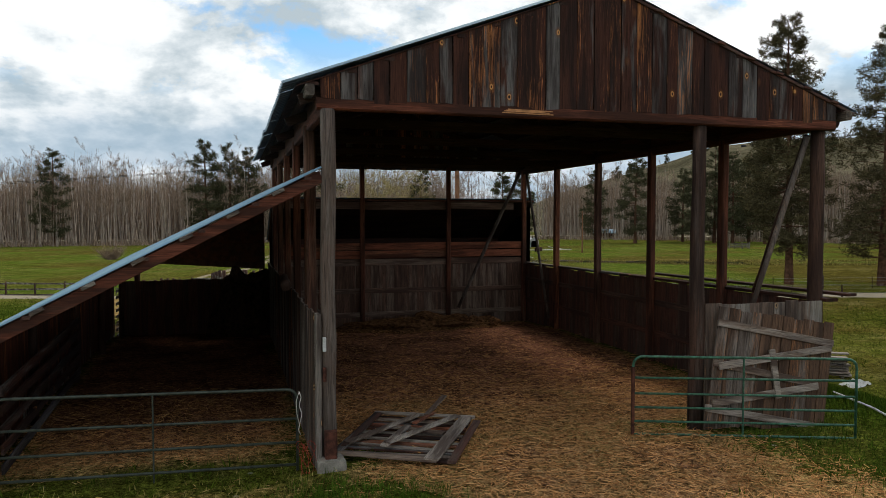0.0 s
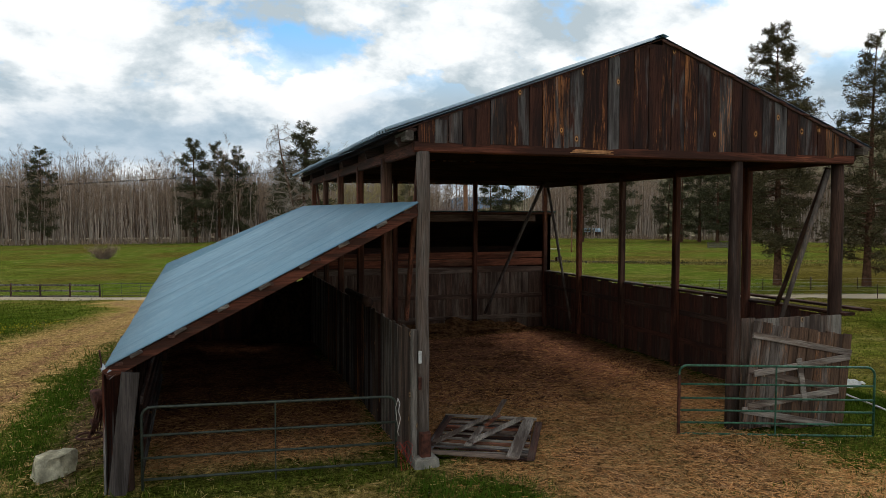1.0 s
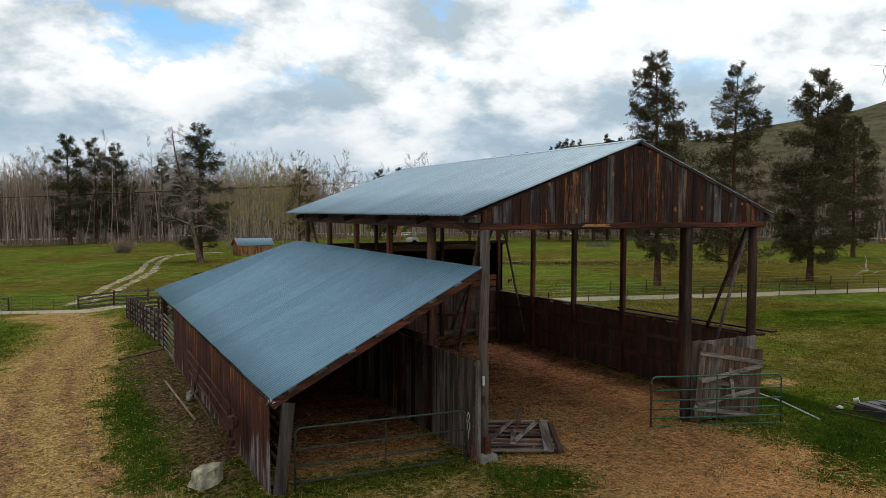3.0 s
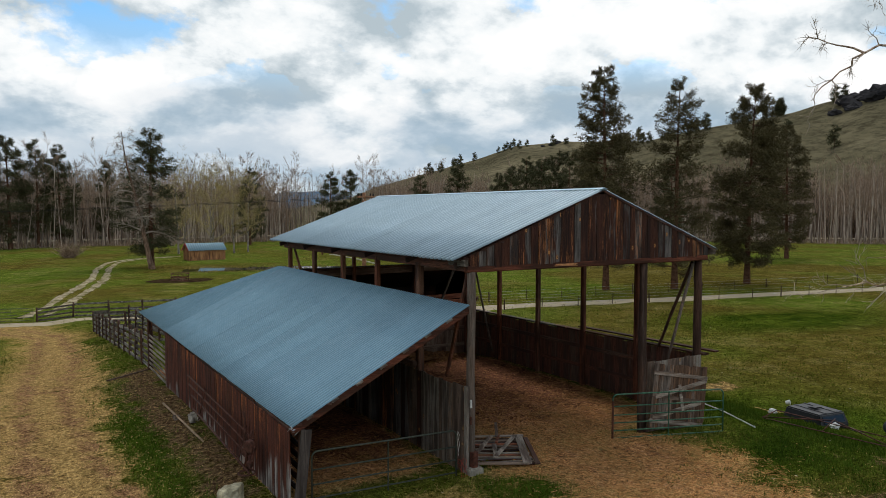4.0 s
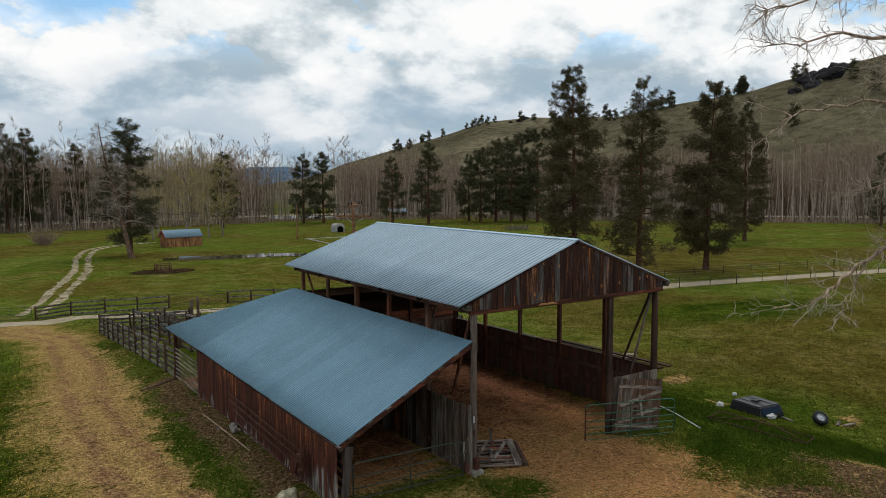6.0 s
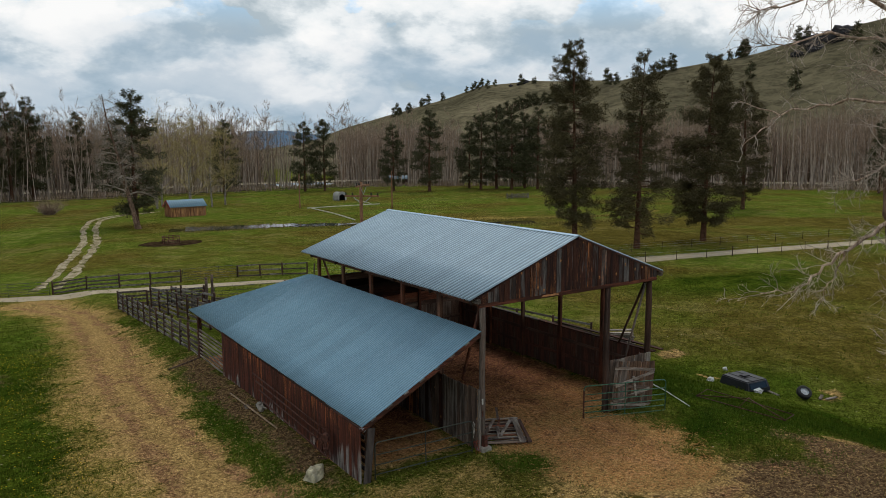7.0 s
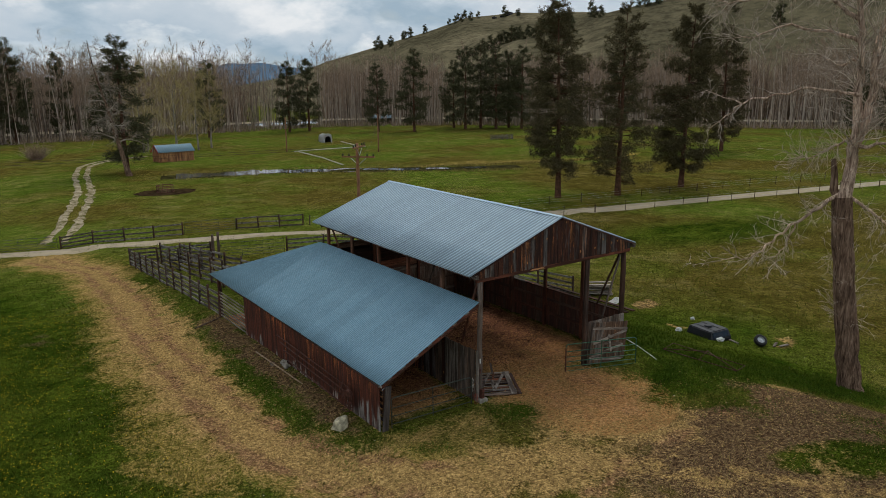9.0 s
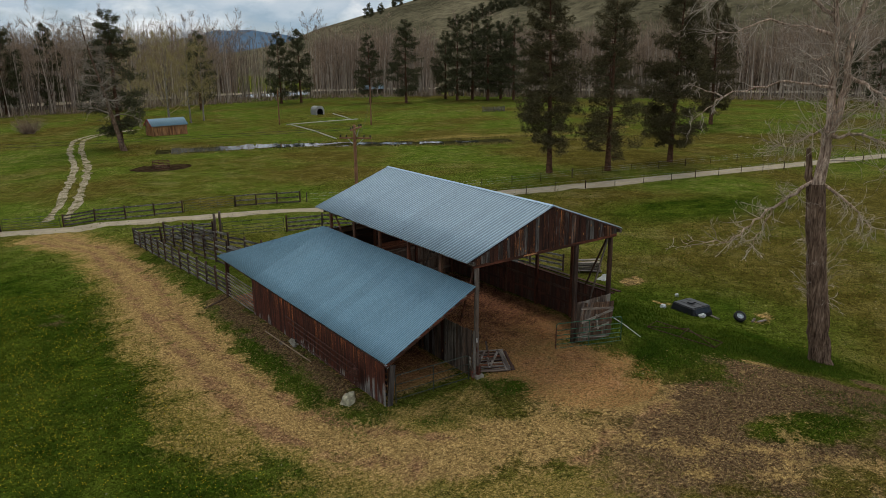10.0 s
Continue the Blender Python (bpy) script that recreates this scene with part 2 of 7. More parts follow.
SHED_TIN = metal_sheet("pale_blue_roof", (0.25, 0.40, 0.48), (0.3, 1.2, 1.0), rust=0.0, rough=0.55, metallic=0.2)
TIN = plain("bright_tin", (0.45, 0.48, 0.5), 0.4, 0.8, 0.2, 12)
RUST = plain("rusted_iron", (0.11, 0.04, 0.025), 0.8, 0.3, 0.5, 9)
GREEN = plain("chipped_green_paint", (0.05, 0.14, 0.085), 0.45, 0.2, 0.45, 14)
DULL_GREEN = plain("dull_green_tube", (0.055, 0.065, 0.05), 0.5, 0.3, 0.4, 12)
CONCRETE = plain("rough_concrete", (0.27, 0.245, 0.20), 0.9, 0, 0.3, 7)
STONE = plain("pale_boulder", (0.46, 0.42, 0.29), 0.95, 0, 0.45, 4.0)
WHITE = plain("dull_white", (0.6, 0.6, 0.57), 0.6, 0, 0.12, 8)
BLACK = plain("black_gelcoat", (0.008, 0.009, 0.012), 0.38, 0, 0.3, 5)
RUBBER = plain("black_rubber", (0.014, 0.014, 0.014), 0.75, 0, 0.3, 10)
TWINE = plain("red_twine", (0.42, 0.05, 0.03), 0.8, 0, 0.2, 20)
CORD = plain("white_cord", (0.6, 0.57, 0.5), 0.8, 0, 0.15, 20)
BARK_GREY = plain("pale_bark", (0.27, 0.235, 0.195), 0.95, 0, 0.6, 3)
BARK_BROWN = plain("ponderosa_bark", (0.11, 0.058, 0.036), 0.95, 0, 0.5, 4)
POLE_WOOD = plain("creosoted_pole", (0.26, 0.125, 0.065), 0.85, 0, 0.3, 4)
# Distance haze over the far forest is painted into this blue.
HAZE = plain("far_slope_haze_blue", (0.11, 0.17, 0.24), 1.0, 0, 0.2, 0.004)
SHED_RED = plain("red_trim", (0.30, 0.035, 0.03), 0.7, 0, 0.2, 6)


def bark_material(name="furrowed_grey_brown_bark", tone=1.0, warm=(1.0, 1.0, 1.0)):
    m, t, s, p = material(name, 1.0)
    s.inputs["Specular IOR Level"].default_value = 0.05
    ridge = fractal(t, mapped(t, p, (9, 9, 1.1)), 1.0, 7, 0.7, 0.6)
    col = ramp(t, ridge, [(0.38, (0.055 * tone, 0.035 * tone, 0.025 * tone)), (0.52, (0.16 * tone, 0.115 * tone, 0.086 * tone)), (0.64, (0.28 * tone, 0.215 * tone, 0.168 * tone))])
    col = mix(t, 1.0, col, warm, "MULTIPLY")
    t.links.new(mix(t, 1.0, col, ramp(t, fractal(t, p, 0.8, 4), [(0.35, 0.7), (0.65, 1.15)]), "MULTIPLY"), s.inputs["Base Color"])
    bump(t, s, ridge, 1.0, 0.06)
    return m


BARK_FURROWED = bark_material(tone=1.0, warm=(1.06, 0.95, 0.87))
BARK_PALE = bark_material("pale_upper_bark", 2.9)


def leaf_material(name, low, high, rough=1.0):
    m, t, s, p = material(name, rough)
    s.inputs["Specular IOR Level"].default_value = 0.3 if rough < 0.9 else 0.0
    isl = node(t, "ShaderNodeNewGeometry").outputs["Random Per Island"]
    col = mix(t, 1.0, ramp(t, isl, [(0.0, low), (1.0, high)]), ramp(t, fractal(t, p, 0.6, 3), [(0.3, 0.7), (0.7, 1.1)]), "MULTIPLY")
    t.links.new(col, s.inputs["Base Color"])
    return m


NEEDLES = leaf_material("pine_needles", (0.058, 0.050, 0.026), (0.155, 0.130, 0.066), 1.0)
NEEDLES_FAR = leaf_material("far_pine_needles", (0.050, 0.052, 0.027), (0.130, 0.126, 0.066), 1.0)
BLADES = leaf_material("grass_blades", (0.028, 0.053, 0.005), (0.115, 0.145, 0.017))
STRAWS = leaf_material("straw", (0.24, 0.13, 0.045), (0.68, 0.47, 0.20))
HAYS = leaf_material("stable_straw", (0.28, 0.115, 0.040), (0.74, 0.40, 0.16))
FRESH_BLADES = leaf_material("fresh_grass_blades", (0.030, 0.070, 0.006), (0.105, 0.175, 0.020))
DEEP_BLADES = leaf_material("deep_grass_blades", (0.025, 0.058, 0.006), (0.092, 0.148, 0.017))
DRY_BLADES = leaf_material("dry_grass_blades", (0.10, 0.085, 0.018), (0.42, 0.34, 0.11))
DANDELION = leaf_material("dandelion_heads", (0.45, 0.30, 0.02), (0.65, 0.45, 0.03))
TWIGS = leaf_material("bare_twigs", (0.26, 0.20, 0.155), (0.62, 0.52, 0.43))
SNAG = leaf_material("dead_branches", (0.20, 0.16, 0.125), (0.40, 0.34, 0.28))
BUDS = leaf_material("budding_twigs", (0.22, 0.17, 0.075), (0.50, 0.41, 0.19))
WOODS = leaf_material("far_bare_wood", (0.145, 0.102, 0.074), (0.45, 0.335, 0.245))
TRUNKS = leaf_material("far_pale_trunks", (0.13, 0.098, 0.076), (0.56, 0.465, 0.38))


def ground_material():
    m, t, s, p = material("pasture_ground", 1.0)
    s.inputs["Specular IOR Level"].default_value = 0.0

    def mask(name):
        return node(t, "ShaderNodeAttribute", attribute_name=name).outputs["Fac"]

    big, mid = fractal(t, p, 0.045, 6, 0.6), fractal(t, p, 0.4, 8, 0.65)
    clump, fine, speck = fractal(t, p, 1.9, 8, 0.78), fractal(t, p, 7.0, 7, 0.78), fractal(t, p, 38.0, 4, 0.75)
    tuft = fractal(t, p, 17.0, 5, 0.8)
    green = ramp(t, mid, [(0.34, (0.053, 0.083, 0.009)), (0.5, (0.084, 0.111, 0.015)), (0.68, (0.132, 0.139, 0.031))])
    dry = ramp(t, mid, [(0.34, (0.066, 0.043, 0.011)), (0.5, (0.089, 0.062, 0.015)), (0.68, (0.120, 0.086, 0.024))])
    field = mix(t, ramp(t, calc(t, "ADD", big, calc(t, "MULTIPLY", mask("heath"), 0.17)), [(0.42, 0.0), (0.62, 0.8)]), green, dry)
    pale = ramp(t, fractal(t, p, 0.13, 9, 0.75), [(0.55, 0.0), (0.67, 0.36)])
    field = mix(t, pale, field, (0.22, 0.18, 0.07))
    rich = ramp(t, mid, [(0.40, (0.018, 0.036, 0.003)), (0.60, (0.052, 0.073, 0.007))])
    field = mix(t, calc(t, "MULTIPLY", mask("lush"), 0.9), field, rich)
    # Darkens the bank's green further: shade there is put into the grass colour.
    field = mix(t, calc(t, "MULTIPLY", mask("deep"), 0.5), field, ramp(t, mid, [(0.38, (0.012, 0.026, 0.003)), (0.62, (0.036, 0.052, 0.006))]))
    field = mix(t, 1.0, field, ramp(t, clump, [(0.38, 0.62), (0.5, 1.0), (0.60, 1.28)]), "MULTIPLY")
    field = mix(t, 1.0, field, ramp(t, fine, [(0.38, 0.42), (0.5, 1.0), (0.62, 1.5)]), "MULTIPLY")
    bits = node(t, "ShaderNodeTexVoronoi", Scale=1.6)
    t.links.new(p, bits.inputs["Vector"])
    litter = calc(t, "MULTIPLY", ramp(t, bits.outputs["Distance"], [(0.05, 1.0), (0.075, 0.0)]), ramp(t, mid, [(0.44, 0.0), (0.52, 0.85)]))
    field = mix(t, litter, field, (0.38, 0.36, 0.27))
    sere = ramp(t, fine, [(0.38, (0.075, 0.066, 0.012)), (0.5, (0.18, 0.135, 0.034)), (0.62, (0.37, 0.26, 0.085))])
    straw = ramp(t, fine, [(0.38, (0.11, 0.068, 0.024)), (0.49, (0.27, 0.175, 0.064)), (0.62, (0.44, 0.295, 0.115))])
    trodden = ramp(t, fine, [(0.38, (0.075, 0.036, 0.018)), (0.5, (0.20, 0.108, 0.055)), (0.62, (0.36, 0.215, 0.105))])
    worn = calc(t, "ADD", mask("rut"), calc(t, "MULTIPLY", calc(t, "SUBTRACT", fractal(t, p, 0.9, 9, 0.75), 0.5), 4.5))
    straw = mix(t, ramp(t, worn, [(0.22, 0.0), (0.95, 0.9)]), straw, trodden)
    straw = mix(t, 1.0, straw, ramp(t, clump, [(0.38, 0.72), (0.5, 1.0), (0.62, 1.18)]), "MULTIPLY")
    mud = ramp(t, fine, [(0.39, (0.040, 0.021, 0.012)), (0.5, (0.104, 0.065, 0.033)), (0.62, (0.215, 0.147, 0.073))])

    def edge(name, wobble):
        a = calc(t, "SUBTRACT", fractal(t, p, 0.55, 9, 0.72, 0.3), 0.5)
        b = calc(t, "ADD", calc(t, "MULTIPLY", calc(t, "SUBTRACT", clump, 0.5), 0.7), calc(t, "MULTIPLY", calc(t, "SUBTRACT", fine, 0.5), 0.7))
        both = calc(t, "ADD", calc(t, "MULTIPLY", a, wobble * 2), calc(t, "MULTIPLY", b, wobble))
        return ramp(t, calc(t, "ADD", mask(name), both), [(0.40, 0.0), (0.66, 1.0)])

    col = mix(t, edge("dry", 1.0), field, sere)
    col = mix(t, edge("mud", 1.0), col, mud)
    col = mix(t, edge("straw", 1.0), col, straw)
    floor = ramp(t, fine, [(0.38, (0.12, 0.055, 0.028)), (0.5, (0.31, 0.165, 0.082)), (0.62, (0.56, 0.33, 0.165))])
    # Manure at the back; the barn's inner dimness is put into its colour.
    dim_manure = ramp(t, fine, [(0.38, (0.095, 0.038, 0.024)), (0.62, (0.31, 0.145, 0.080))])
    floor = mix(t, ramp(t, calc(t, "ADD", mask("floor"), calc(t, "MULTIPLY", calc(t, "SUBTRACT", clump, 0.5), 0.8)), [(0.44, 0.0), (0.78, 1.0)]), floor, dim_manure)
    floor = mix(t, 1.0, floor, ramp(t, fractal(t, p, 0.85, 7, 0.7), [(0.40, 0.5), (0.52, 1.0), (0.62, 1.15)]), "MULTIPLY")
    col = mix(t, edge("floor", 0.5), col, floor)
    col = mix(t, 1.0, col, ramp(t, tuft, [(0.38, 0.38), (0.5, 1.0), (0.62, 1.6)]), "MULTIPLY")
    col = mix(t, 1.0, col, ramp(t, speck, [(0.38, 0.5), (0.5, 1.0), (0.62, 1.4)]), "MULTIPLY")
    t.links.new(col, s.inputs["Base Color"])
    bump(t, s, fine, 0.9, 0.08)
    return m


GROUND = ground_material()


def gravel_material():
    m, t, s, p = material("pale_gravel", 0.95)
    a = ramp(t, fractal(t, p, 0.7, 7), [(0.3, (0.29, 0.235, 0.15)), (0.7, (0.42, 0.345, 0.235))])
    b = ramp(t, fractal(t, p, 25.0, 4), [(0.3, 0.7), (0.7, 1.05)])
    t.links.new(mix(t, 1.0, a, b, "MULTIPLY"), s.inputs["Base Color"])
    bump(t, s, fractal(t, p, 25.0, 4), 0.5, 0.02)
    return m


GRAVEL = gravel_material()


def rut_material():
    m, t, s, p = material("grassy_wheel_rut", 1.0)
    s.inputs["Specular IOR Level"].default_value = 0.0
    a = ramp(t, fractal(t, p, 0.8, 8, 0.72), [(0.40, (0.075, 0.080, 0.015)), (0.46, (0.22, 0.18, 0.105)), (0.58, (0.40, 0.34, 0.235))])
    t.links.new(mix(t, 1.0, a, ramp(t, fractal(t, p, 9.0, 5), [(0.36, 0.6), (0.6, 1.1)]), "MULTIPLY"), s.inputs["Base Color"])
    return m


RUT = rut_material()


def water_material():
    m, t, s, p = material("still_water", 0.08)
    s.inputs["Base Color"].default_value = (0.03, 0.035, 0.03, 1)
    s.inputs["Specular IOR Level"].default_value = 0.6
    s.inputs["Roughness"].default_value = 0.03
    return m


WATER = water_material()


def hill_material():
    m, t, s, p = material("dry_grass_hill", 1.0)
    s.inputs["Specular IOR Level"].default_value = 0.0
    a = ramp(t, fractal(t, p, 0.010, 8, 0.62), [(0.36, (0.080, 0.071, 0.042)), (0.5, (0.118, 0.103, 0.062)), (0.64, (0.166, 0.142, 0.087))])
    b = ramp(t, fractal(t, p, 0.11, 8, 0.8), [(0.38, 0.45), (0.56, 1.1)])
    t.links.new(mix(t, 1.0, a, b, "MULTIPLY"), s.inputs["Base Color"])
    return m


HILL = hill_material()
ROCKFACE = plain("dark_outcrop", (0.045, 0.043, 0.045), 0.95, 0, 0.5, 0.05)

# ---- building helpers ----


def thing(name, label, category, at=(0, 0, 0), turn=0.0, group="", kind=""):
    ob = new(name)
    ob.matrix_world = pose(*at, 0, 0, turn)
    ob.empty_display_size = 0.2
    return tagged(ob, label, category, group, kind)


def part(name, bm, mat, parent, label="", smooth=False):
    """Links a bmesh, or a tuple of vertices and faces, as one mesh under a thing or a part."""
    me = bpy.data.meshes.new(name)
    if isinstance(bm, tuple):
        me.from_pydata([tuple(v) for v in bm[0]], [], [tuple(f) for f in bm[1]])
    else:
        bm.to_mesh(me)
        bm.free()
    me.materials.append(mat)
    if smooth:
        me.shade_smooth()
    ob = new(name, me)
    if parent is not None:
        ob.parent = parent
    if label:
        ob["label"] = label
    return ob


def add_bar(bm, a, b, w, d, up=(0, 0, 1), bevel=0.0, jitter=0.0):
    """A squared timber from a to b: w across, d along up."""
    a, b = Vector(a), Vector(b)
    along = (b - a).normalized()
    side = along.cross(Vector(up))
    if side.length < 1e-4:
        side = along.cross(Vector((1, 0, 0)))
    side.normalize()
    top = side.cross(along).normalized()
    c = min(w, d) * 0.14 if bevel else 0.0
    ring = [(-w / 2 + c, -d / 2), (w / 2 - c, -d / 2), (w / 2, -d / 2 + c), (w / 2, d / 2 - c), (w / 2 - c, d / 2), (-w / 2 + c, d / 2), (-w / 2, d / 2 - c), (-w / 2, -d / 2 + c)]
    if not bevel:
        ring = [(-w / 2, -d / 2), (w / 2, -d / 2), (w / 2, d / 2), (-w / 2, d / 2)]
    ends = []
    for p in (a, b):
        o = Vector([random.uniform(-jitter, jitter) for _ in range(3)]) if jitter else Vector()
        ends.append([bm.verts.new(p + side * u + top * v + o) for u, v in ring])
    n = len(ring)
    for i in range(n):
        bm.faces.new((ends[0][i], ends[0][(i + 1) % n], ends[1][(i + 1) % n], ends[1][i]))
    bm.faces.new(ends[0][::-1])
    bm.faces.new(ends[1])


def bar(name, a, b, w, d, mat, parent, up=(0, 0, 1), label="", bevel=1, jitter=0.0):
    bm = bmesh.new()
    add_bar(bm, a, b, w, d, up, bevel, jitter)
    bmesh.ops.recalc_face_normals(bm, faces=bm.faces)
    return part(name, bm, mat, parent, label)


def add_tube(bm, points, radii, sides=8, closed_ends=True):
    points = [Vector(p) for p in points]
    rings = []
    for i, p in enumerate(points):
        d = (points[min(i + 1, len(points) - 1)] - points[max(i - 1, 0)]).normalized()
        u = d.cross(Vector((0.13, 0.31, 0.94)))
        if u.length < 0.05:
            u = d.cross(Vector((1, 0, 0)))
        u.normalize()
        v = d.cross(u)
        r = radii[i] if isinstance(radii, (list, tuple)) else radii
        rings.append([bm.verts.new(p + (u * math.cos(k * math.tau / sides) + v * math.sin(k * math.tau / sides)) * r) for k in range(sides)])
    for a, b in zip(rings, rings[1:]):
        for k in range(sides):
            bm.faces.new((a[k], a[(k + 1) % sides], b[(k + 1) % sides], b[k]))
    if closed_ends:
        bm.faces.new(rings[0][::-1])
        bm.faces.new(rings[-1])


def tube(name, points, radii, mat, parent, sides=8, label=""):
    bm = bmesh.new()
    add_tube(bm, points, radii, sides)
    bmesh.ops.recalc_face_normals(bm, faces=bm.faces)
    return part(name, bm, mat, parent, label, True)


def log(name, a, b, r, mat, parent, label="", sides=10, taper=0.85):
    """A round post with a slight bow and uneven girth."""
    a, b = Vector(a), Vector(b)
    n = 6
    pts, rad = [], []
    for i in range(n + 1):
        f = i / n
        o = Vector((random.uniform(-1, 1), random.uniform(-1, 1), 0)) * r * 0.12 * (0 < i < n)
        pts.append(a.lerp(b, f) + o)
        rad.append(r * (1 + (taper - 1) * f) * random.uniform(0.96, 1.05))
    return tube(name, pts, rad, mat, parent, sides, label)


def board(name, x0, x1, y, z0, z1, thick, mat, parent, top_slope=0.0, normal="y", label=""):
    """An upright board of a wall across x (or across y); its ends are cut a little unevenly."""
    bm = bmesh.new()
    lean = random.uniform(-0.006, 0.006)
    za, zb = z1, z1 + top_slope * (x1 - x0)
    b0, b1 = z0 + random.uniform(-0.012, 0.012), z0 + random.uniform(-0.012, 0.012)
    out = random.uniform(0, 0.008)
    prof = [(x0, b0), (x1, b1), (x1 + lean, zb), (x0 + lean, za)]
    for off in (-thick / 2 - out, thick / 2 - out):
        for u, v in prof:
            bm.verts.new((u, y + off, v) if normal == "y" else (y + off, u, v))
    vs = list(bm.verts)
    for f in ((0, 1, 2, 3), (7, 6, 5, 4), (0, 4, 5, 1), (1, 5, 6, 2), (2, 6, 7, 3), (3, 7, 4, 0)):
        bm.faces.new([vs[i] for i in f])
    bmesh.ops.recalc_face_normals(bm, faces=bm.faces)
    return part(name, bm, mat, parent, label)


def blob(name, size, at, mat, parent, seed=0, rough=0.25, detail=3, label="", cut=None):
    bm = bmesh.new()
    bmesh.ops.create_icosphere(bm, subdivisions=detail, radius=1.0)
    for v in bm.verts:
        k = 1 + rough * (noise.noise(v.co * 1.3 + Vector((seed * 7.1, 3, 5))) + 0.4 * noise.noise(v.co * 3.7 + Vector((seed, 9, 1))))
        v.co = Vector((v.co.x * size[0], v.co.y * size[1], v.co.z * size[2])) * k
        if cut is not None and v.co.z < cut:
            v.co.z = cut
        v.co += Vector(at)
    return part(name, bm, mat, parent, label, False)


def strands(length, width, lift):
    def make(x, y, z, r):
        n = len(x)
        a, l = r.uniform(0, math.tau, n), length * r.uniform(0.4, 1.3, n)
        t = r.normal(0, 0.14, n)
        dx, dy, dz = np.cos(a) * l / 2, np.sin(a) * l / 2, t * l / 2
        wx, wy = -np.sin(a) * width, np.cos(a) * width
        zz = z + lift + np.abs(dz) + r.uniform(0, 0.03, n)
        p = np.stack([np.stack([x - dx - wx, y - dy - wy, zz - dz], 1), np.stack([x - dx + wx, y - dy + wy, zz - dz + 0.004], 1),
                      np.stack([x + dx + wx, y + dy + wy, zz + dz + 0.004], 1), np.stack([x + dx - wx, y + dy - wy, zz + dz], 1)], 1)
        return p.reshape(-1, 3), np.arange(4 * n).reshape(-1, 4)
    return make


# ---- ground ----


def ease(v):
    v = np.clip(v, 0.0, 1.0)
    return v * v * (3 - 2 * v) * 0.4 + v * 0.6


def level(x, y):
    """Height of the ground: a terrace under the barn over the lower valley floor."""
    a, b = ease((np.asarray(x, float) - 9.8) / 13), ease((np.asarray(y, float) - 11) / 50)
    return -3.3 * (1 - (1 - a) * (1 - b)) - 1.2 * ease((np.asarray(y, float) - 60) / 120) - 0.3 * ease((-4.9 - np.asarray(x, float)) / 2.5) + 0.0


def lv(x, y):
    return float(level(x, y))


def spread(fine_lo, fine_hi, step, far, growth=1.13):
    mid = np.arange(fine_lo, fine_hi + step / 2, step)
    up, down, d = [], [], step
    x = fine_hi
    while x < far:
        d *= growth
        x += d
        up.append(x)
    d, x = step, fine_lo
    while x > -far:
        d *= growth
        x -= d
        down.append(x)
    return np.array(down[::-1] + list(mid) + up)


def near_line(px, py, line, widths):
    """1 on a winding band, 0 off it, with a soft edge."""
    best = np.full(px.shape, -9.0)
    for i in range(len(line) - 1):
        (ax, ay), (bx, by) = line[i], line[i + 1]
        dx, dy = bx - ax, by - ay
        f = np.clip(((px - ax) * dx + (py - ay) * dy) / (dx * dx + dy * dy), 0, 1)
        d = np.hypot(px - ax - f * dx, py - ay - f * dy)
        w = widths[i] * (1 - f) + widths[i + 1] * f
        best = np.maximum(best, 0.5 + (w - d) / 2.6)
    return np.clip(best, 0, 1)


def disc(px, py, cx, cy, rx, ry, turn=0.0, soft=0.5):
    c, s = math.cos(turn), math.sin(turn)
    u, v = ((px - cx) * c + (py - cy) * s) / rx, (-(px - cx) * s + (py - cy) * c) / ry
    return np.clip(0.5 + (1 - np.hypot(u, v)) / soft, 0, 1)


DRIVE = [(-10.2, 54.0), (-7.6, 44.0), (-8.0, 27.0), (-8.9, 17.0), (-9.2, 11.0), (-9.2, 6.4), (-8.6, 2.2), (-7.2, -1.2), (-5.0, -4.0)]
DRIVE_W = [2.6, 2.0, 1.8, 2.6, 2.2, 1.9, 1.8, 1.9, 2.0]
YARD = [(-7.0, -2.0), (-4.4, -4.4), (-1.0, -5.6), (2.0, -6.0), (5.0, -6.2)]
RUTS = [[(x + s + 0.3 * math.sin(y * 0.21 + s), y + s * 0.35) for x, y in DRIVE] for s in (-0.8, 0.9)] + [[(-5.7, -5.8), (-3.0, -7.4), (-0.8, -7.8), (1.2, -7.0), (3.4, -6.9), (7.5, -6.5), (12, -7.8)]]


